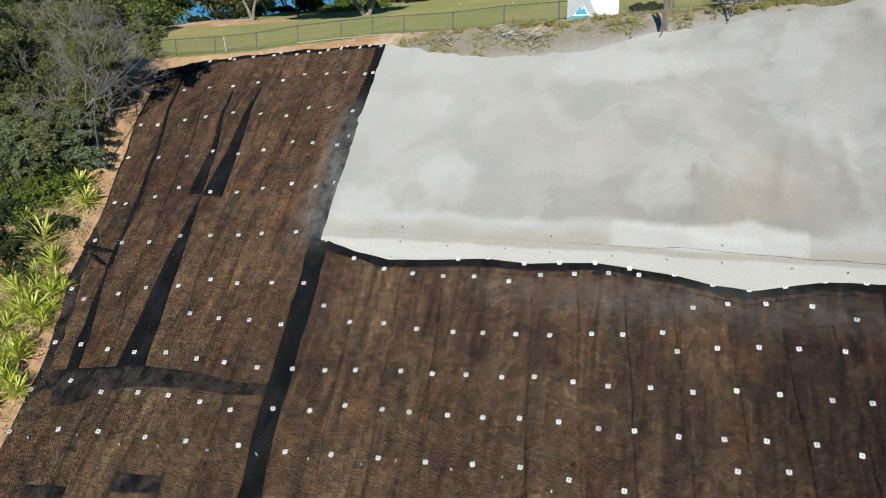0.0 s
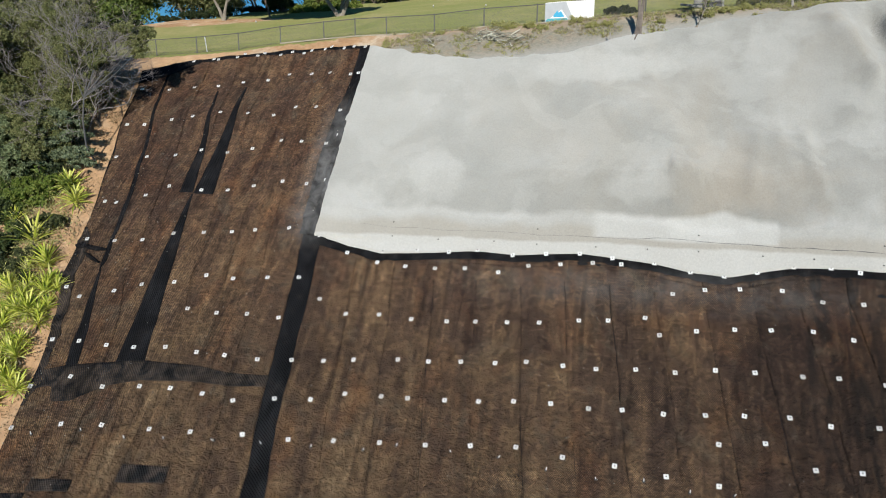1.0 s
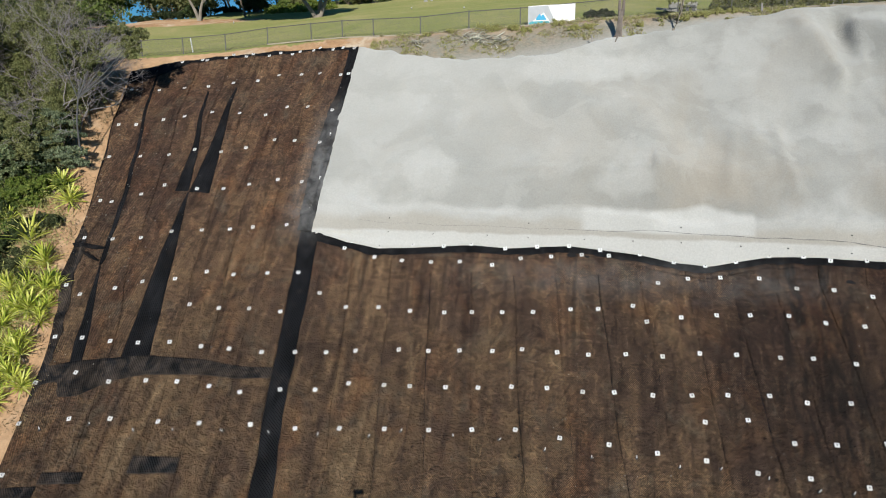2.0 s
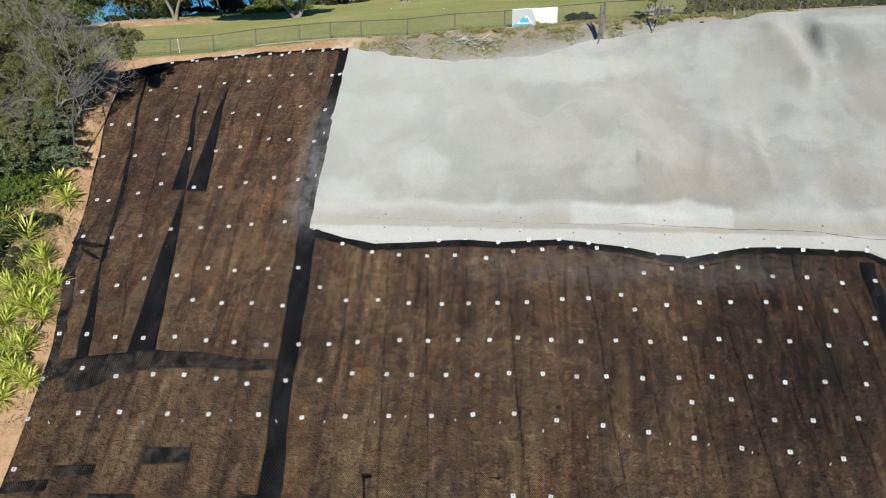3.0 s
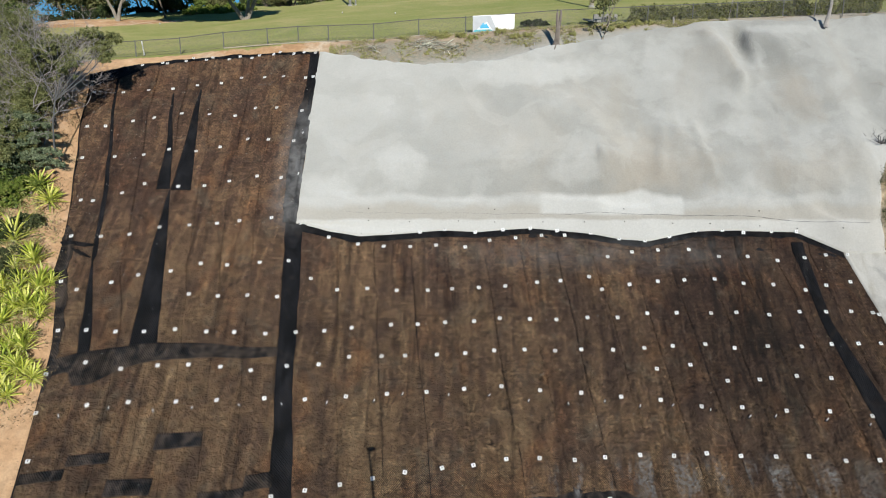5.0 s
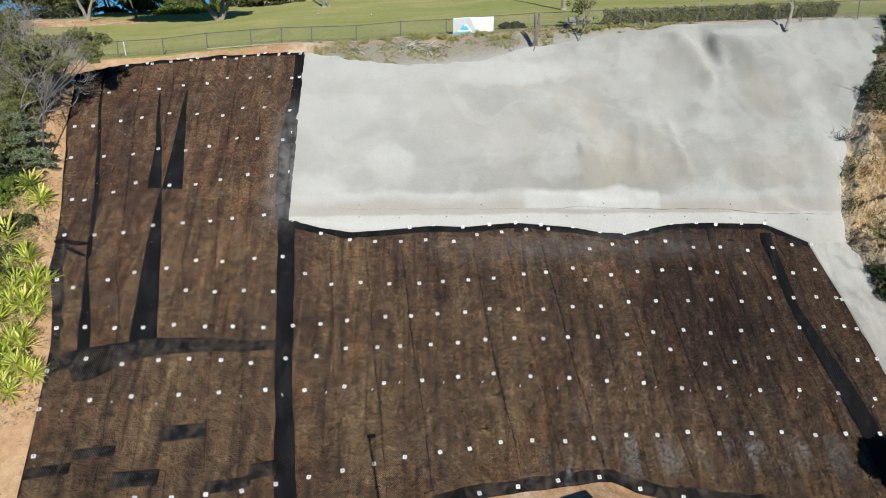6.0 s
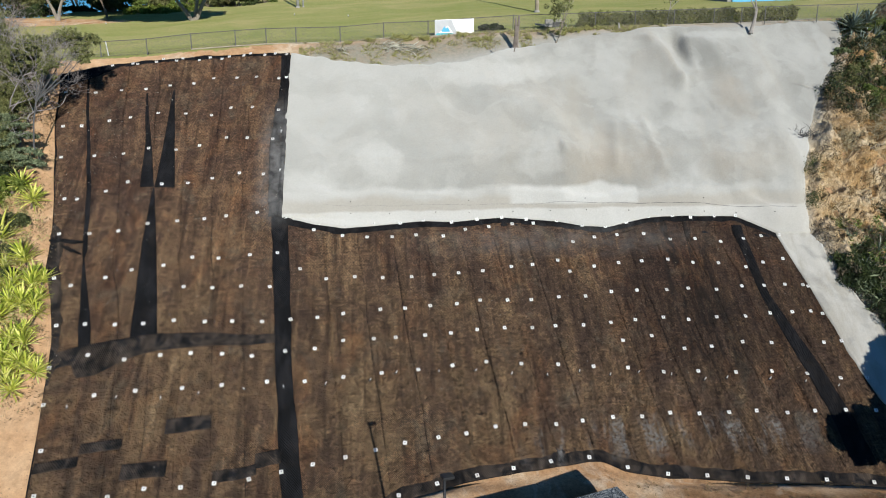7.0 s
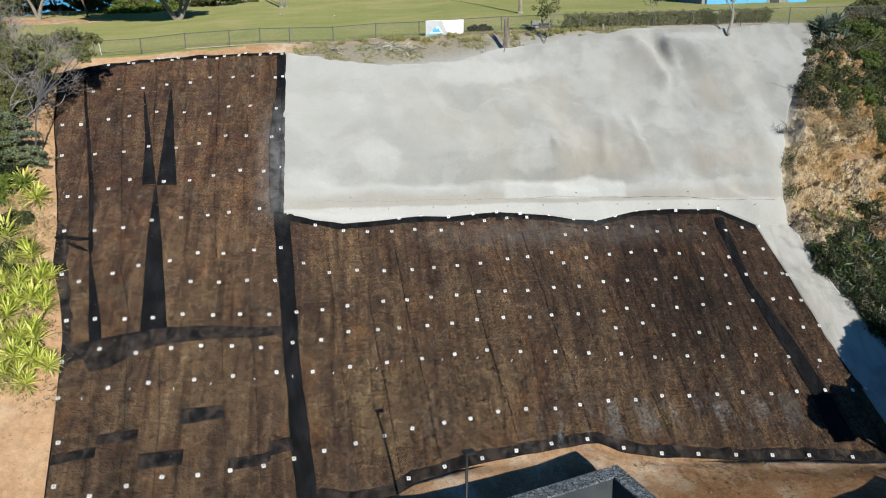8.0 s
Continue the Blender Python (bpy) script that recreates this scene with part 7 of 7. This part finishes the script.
# ---------------------------------------------------------------- golf course
def spreading_tree():
    """A low wide tree: three leaning limbs under a flat, dense crown."""
    t = thing("tree", "spreading pale-barked tree on the mown grass", "tree", at=on_top(-11.75, 35.3, 0.1))
    rng = random.Random(51)
    bm = bmesh.new()
    ends = []
    for dx, dy in ((-0.85, -0.6), (0.3, -0.3), (0.8, -0.9)):
        p = [Vector((0.1 * dx, 0, -0.2)), Vector((0.6 * dx, 0.3 * dy, 0.55)), Vector((1.5 * dx, dy, 1.7)), Vector((2.6 * dx, 2.4 * dy, 3.4))]
        tube(bm, p, [0.24, 0.19, 0.15, 0.10], 9)
        for k in range(4):
            q = p[-1] + Vector((rng.uniform(-1.8, 1.8), rng.uniform(-1.8, 1.8), rng.uniform(0.3, 1.2)))
            tube(bm, [p[2 + k % 2], (p[3] + q) / 2, q], [0.09, 0.06, 0.03], 6)
    part("trunk", bm, PALE_BARK, t, smooth=True)
    cl = []
    for _ in range(480):
        a, r = rng.uniform(0, math.tau), rng.uniform(0, 1) ** 0.6
        cl.append((Vector((-1.6 + 5.6 * r * math.cos(a), -6.6 + 5.6 * r * math.sin(a), 4.9 + rng.uniform(-1.2, 1.8) * (1.15 - 0.7 * r))), rng.uniform(0.45, 0.85)))
    part("crown", leaf_mesh("crown", cl, 200, 0.18, LEAF_GREEN, 51), LEAF_GREEN, t)



spreading_tree()
tree("tree", on_top(-25.5, 39.0, 0.1), 7.0, 3.2, PALE_BARK, LEAF_OLIVE, "pale-barked tree on the soil bank", 52, per=80, size=0.2, depth=3, clump=1.0, trunk=0.2, forks=2)
tree("tree", on_top(-21.5, 41.5, 0.1), 5.5, 2.5, BARK, LEAF_DARK, "small dark tree on the soil bank", 53, per=80, size=0.18, depth=3, clump=0.9, trunk=0.13)
for i, (x, y, h, leaf, lab) in enumerate([(-43.5, 41, 9, LEAF_GREEN, "green"), (-28, 52, 8, LEAF_DARK, "dark green"), (-47, 38, 9, LEAF_DARK, "dark green"), (-20, 54, 8, LEAF_OLIVE, "olive-green"), (-40.5, 46, 7.5, LEAF_GREEN, "green"), (-34.5, 47, 7.5, LEAF_OLIVE, "olive-green"), (-50, 48, 10, LEAF_OLIVE, "olive-green"), (-13, 66, 9, LEAF_DARK, "dark green"), (-40, 24, 9, LEAF_GREEN, "green"), (-5, 75, 9, LEAF_DARK, "dark green"), (-60, 60, 11, LEAF_DARK, "dark green"), (-27, 62, 9, LEAF_GREEN, "green"), (-24, 49, 7, LEAF_DARK, "dark green"), (-47, 36, 8, LEAF_GREEN, "green"), (-55, 44, 9, LEAF_DARK, "dark green"), (-29, 21, 6.5, LEAF_OLIVE, "olive-green"), (-34, 17, 8, LEAF_DARK, "dark green")]):
    tree("tree", on_top(x, y, 0.1), h, 4.6, BARK, leaf, lab + " tree behind the golf course", 140 + i, per=110, size=0.22, depth=3, clump=1.3, trunk=0.2, forks=2)
for i, (x, y) in enumerate([(-17.5, 45.5), (-15.5, 47), (-19.5, 46), (-29, 45)]):
    bush("shrub", on_top(x, y), 1.8, 1.2, 1.1, LEAF_LIME2 if i < 3 else LEAF_DARK, "low green bush on the rise of the grass", 170 + i, n=30, per=60, size=0.16)


rng = random.Random(66)
for i in range(18):
    x = -44 + i * 2.15 + rng.uniform(-0.6, 0.6)
    y = 49.5 + rng.uniform(-2.5, 3) - 0.12 * max(0, -26 - x) * 2
    r = rng.uniform(1.3, 2.1)
    leaf, word = ((LEAF_OLIVE, "olive"), (LEAF_DARK, "dark green"), (LEAF_GREEN, "green"))[i % 3]
    # low, near-black shrubs here stand for the shadow band under the trees
    if -46 < x < -27:
        y = rise_y(x) + rng.uniform(-0.6, 0.6)
        r, leaf, word = r * 0.5, LEAF_SHADOW, "dark green"
    fluffy("shrub", on_top(x, y), r * (1.8 if leaf is LEAF_SHADOW else 1.0), r, r * (0.5 if leaf is LEAF_SHADOW else rng.uniform(0.9, 1.5)), leaf, word + " bush on the rise behind the grass", 840 + i, 10, 40, 0.13)


def lamp_pole(x, y, h, r, label, mat_):
    t = thing("pole", label, "pole", "poles on the golf course", at=on_top(x, y, 0.2))
    bm = bmesh.new()
    tube(bm, [(0, 0, 0), (0, 0, h * 0.5), (0, 0, h)], [r, r * 0.9, r * 0.75], 12)
    shaft = part("shaft", bm, mat_, t, smooth=True)
    bm = bmesh.new()
    tube(bm, [(0, 0, 0.15), (0, 0, 0.32)], [r * 1.5, r * 1.35], 12)
    part("collar", bm, PALE_CONCRETE, shaft, "pale concrete collar")


lamp_pole(-2.4, 39.2, 8.0, 0.14, "grey round pole on the mown grass", GALV_LIGHT)
lamp_pole(-1.9, 39.6, 6.0, 0.08, "slim grey pole on the mown grass", GALV_LIGHT)
lamp_pole(18.3, 23.0, 8.0, 0.16, "pale timber pole on the mown grass", PALE_WOOD)
wp = thing("white_post", "white painted marker post leaning by the fence", "post", at=on_top(-12.4, 12.9))
bm = bmesh.new()
box(bm, 0.06, 0.045, 0.95, pose(0, 0, 0.42, 0, -6, 0), 0.01)
part("shaft", bm, WHITE, wp)
for i, (x, y) in enumerate([(2.85, 27.8), (-2.0, 30.8), (-19.0, 33.0)]):
    b = thing("tee_marker", "small white tee marker on the mown grass", "marker", "tee markers", at=on_top(x, y, 0.0))
    bm = bmesh.new()
    bmesh.ops.create_uvsphere(bm, u_segments=10, v_segments=6, radius=0.055, matrix=pose(0, 0, 0.08))
    part("ball", bm, WHITE, b, smooth=True)
    bm = bmesh.new()
    tube(bm, [(0, 0, -0.1), (0, 0, 0.06)], [0.03, 0.03], 6)
    part("pin", bm, STEEL, b)

# far club building
club = thing("club_building", "low building with a blue wall and a flat metal roof", "building", at=(41.6, 26.2, top_z(41.6, 26.2) - 0.15))
for i in range(5):
    bm = bmesh.new()
    box(bm, 1.96, 0.15, 3.0, pose(-4.0 + i * 2.0, 0, 1.4), 0.01)
    part("wall_panel", bm, BLUE_PAINT if i != 3 else PALE_CONCRETE, club)
bm = bmesh.new()
box(bm, 10.4, 5.0, 0.18, pose(-0.4, 2.3, 3.0), 0.03)
part("roof", bm, GALV_LIGHT, club)
bm = bmesh.new()
box(bm, 9.9, 4.6, 2.9, pose(-0.4, 2.45, 1.3))
part("core", bm, PALE_CONCRETE, club)
bm = bmesh.new()
box(bm, 0.9, 0.06, 2.0, pose(1.7, -0.11, 0.9), 0.01)
part("door", bm, DARK_METAL, club)

# ---------------------------------------------------------------- foot of the bank
U, V = Vector((0.949, 0.316, 0)), Vector((0.219, -0.976, 0))


def pit_wall(corner, lu, lv, top, label):
    """Two thick walls that meet at a corner, capped, with a sunken floor inside."""
    t = thing("concrete_chamber", label, "concrete tank", "concrete chambers at the foot", at=corner)
    w = 0.62
    def slab(name, o, du, dv, z0, z1, material, lab=""):
        bm = bmesh.new()
        pts = [o, o - U * du, o - U * du + V * dv, o + V * dv]
        vs = [bm.verts.new(p + Vector((0, 0, z))) for z in (z0, z1) for p in pts]
        for q in ((3, 2, 1, 0), (4, 5, 6, 7), (0, 1, 5, 4), (1, 2, 6, 5), (2, 3, 7, 6), (3, 0, 4, 7)):
            bm.faces.new([vs[i] for i in q])
        bmesh.ops.recalc_face_normals(bm, faces=bm.faces)
        bmesh.ops.bevel(bm, geom=bm.edges[:], offset=0.025, segments=1, affect="EDGES")
        part(name, bm, material, t, lab)
    O = Vector((0, 0, 0))
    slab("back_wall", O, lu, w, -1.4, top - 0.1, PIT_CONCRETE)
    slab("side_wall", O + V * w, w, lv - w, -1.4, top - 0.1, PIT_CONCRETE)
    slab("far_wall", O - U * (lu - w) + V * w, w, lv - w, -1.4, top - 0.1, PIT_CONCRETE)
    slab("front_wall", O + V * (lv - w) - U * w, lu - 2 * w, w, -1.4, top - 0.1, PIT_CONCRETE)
    slab("coping", O + U * 0.05 - V * 0.05, lu + 0.1, w + 0.1, top - 0.1, top, CONCRETE, "mottled grey stone coping")
    slab("coping", O + U * 0.05 + V * (w + 0.05), w + 0.1, lv - w, top - 0.1, top, CONCRETE, "mottled grey stone coping")
    slab("floor", O - U * w + V * w, lu - 2 * w, lv - 2 * w, -1.5, -0.25, PIT_CONCRETE)


pit_wall((13.77, -12.54, 0), 10.0, 9.0, 1.4, "low walled concrete chamber with mottled stone coping")
pit_wall((26.8, -16.6, -0.2), 7.0, 7.0, 1.4, "low walled concrete chamber with mottled stone coping")

lamp = thing("street_lamp", "slim dark lamp post with a flat square head", "street lamp", at=(6.25, -18.64, 0.0))
bm = bmesh.new()
tube(bm, [(0, 0, -0.2), (0, 0, 3.0), (0, 0, 5.92)], [0.06, 0.048, 0.042], 10)
part("post", bm, DARK_METAL, lamp, smooth=True)
bm = bmesh.new()
box(bm, 0.36, 0.28, 0.09, pose(0.08, 0.05, 5.95, 0, 4, 18), 0.02)
head = part("head", bm, DARK_METAL, lamp)
bm = bmesh.new()
box(bm, 0.22, 0.16, 0.014, pose(0.09, 0.05, 6.0, 0, 4, 18), 0.003)
part("solar_panel", bm, DARK_METAL, head)
bm = bmesh.new()
box(bm, 0.3, 0.3, 0.03, pose(0, 0, 0.015), 0.006)
part("base_plate", bm, DARK_METAL, lamp)

# pale chips scattered on the matting
cv, cf = [], []
rng = random.Random(19)
for i in range(420):
    z = rng.uniform(1.0, 17.5)
    x = lerp(table(LEFT_EDGE, z), -0.5, rng.random() ** 1.6) if i % 2 or z > 9 else rng.uniform(1, 26)
    p = on_face(x, z, 0.10 + max(0, rumple(x, z)))
    s_ = rng.uniform(0.012, 0.03)
    k = len(cv)
    a = rng.uniform(0, 3)
    cv += [p + Vector((s_ * math.cos(a + j * 2.1), -0.02, s_ * math.sin(a + j * 2.1))) for j in range(3)] + [p + Vector((0, -0.035, 0.02)), p]
    cf += [(k, k + 1, k + 3), (k + 1, k + 2, k + 3), (k + 2, k, k + 3), (k + 1, k, k + 4), (k + 2, k + 1, k + 4), (k, k + 2, k + 4)]
chips = new("stone_chips", mesh_of("stone_chips", cv, cf, PALE_CONCRETE))
tagged(chips, "pale stone and mortar chips scattered over the matting", "stones", kind="stuff")

twigs("dead_branches", on_face(-3.0, 16.7, 0.08), 7, 0.45, "small dry sprig lying on the matting", 650, DARK_TWIG, 0.3, 0.012)

# loose stones on the soil strip
sv, sf = [], []
rng = random.Random(91)
for i in range(1500):
    x, y = rng.uniform(3, 32), rng.uniform(-17, -9.5)
    s = rng.uniform(0.008, 0.04) * (1.8 if i % 40 == 0 else 1.0)
    if y > face_y(x, 0.2) - 0.15:
        continue
    z = low_z(x, y)
    k = len(sv)
    a = rng.uniform(0, 3)
    sv += [(x + s * math.cos(a + j * 1.57), y + s * math.sin(a + j * 1.57), z) for j in range(4)] + [(x, y, z + s * 0.8)]
    sf += [(k, k + 1, k + 4), (k + 1, k + 2, k + 4), (k + 2, k + 3, k + 4), (k + 3, k, k + 4)]
for i in range(420):
    z = rng.uniform(0.1, 9.5)
    x = table(LEFT_EDGE, z) - 0.15 - 4.0 * rng.random() ** 1.5
    s = rng.uniform(0.012, 0.05) * (1.6 if rng.random() < 0.06 else 1.0)
    p = on_face(x, z, -0.12)
    k = len(sv)
    a = rng.uniform(0, 3)
    sv += [p + Vector((s * math.cos(a + j * 1.57), 0.02 - s * 0.5 * math.sin(a + j * 1.57), s * math.sin(a + j * 1.57) * 0.8)) for j in range(4)] + [p + OUT * s * 0.9]
    sf += [(k, k + 1, k + 4), (k + 1, k + 2, k + 4), (k + 2, k + 3, k + 4), (k + 3, k, k + 4)]
st = new("loose_stones", mesh_of("loose_stones", sv, sf, TAN_STONE))
tagged(st, "scattered small stones on the orange soil", "stones", kind="stuff")

# dry tufts on the soil strip
rng = random.Random(92)
cl = []
while len(cl) < 420:
    x, y = rng.uniform(9, 32), rng.uniform(-15.5, -9.5)
    if y < face_y(x, 0.0) - 0.5 and nz(x, y, 61, 1.2, 2) > -0.05 - 0.25 * sstep(14, 20, x):
        cl.append((Vector((x, y, low_z(x, y) + 0.02)), rng.uniform(0.04, 0.12)))
tagged(new("dry_grass", leaf_mesh("dry_grass", cl, 14, 0.022, LEAF_DRY, 302, long=3.6)), "sparse dry grass tufts on the orange soil", "grass", kind="stuff")
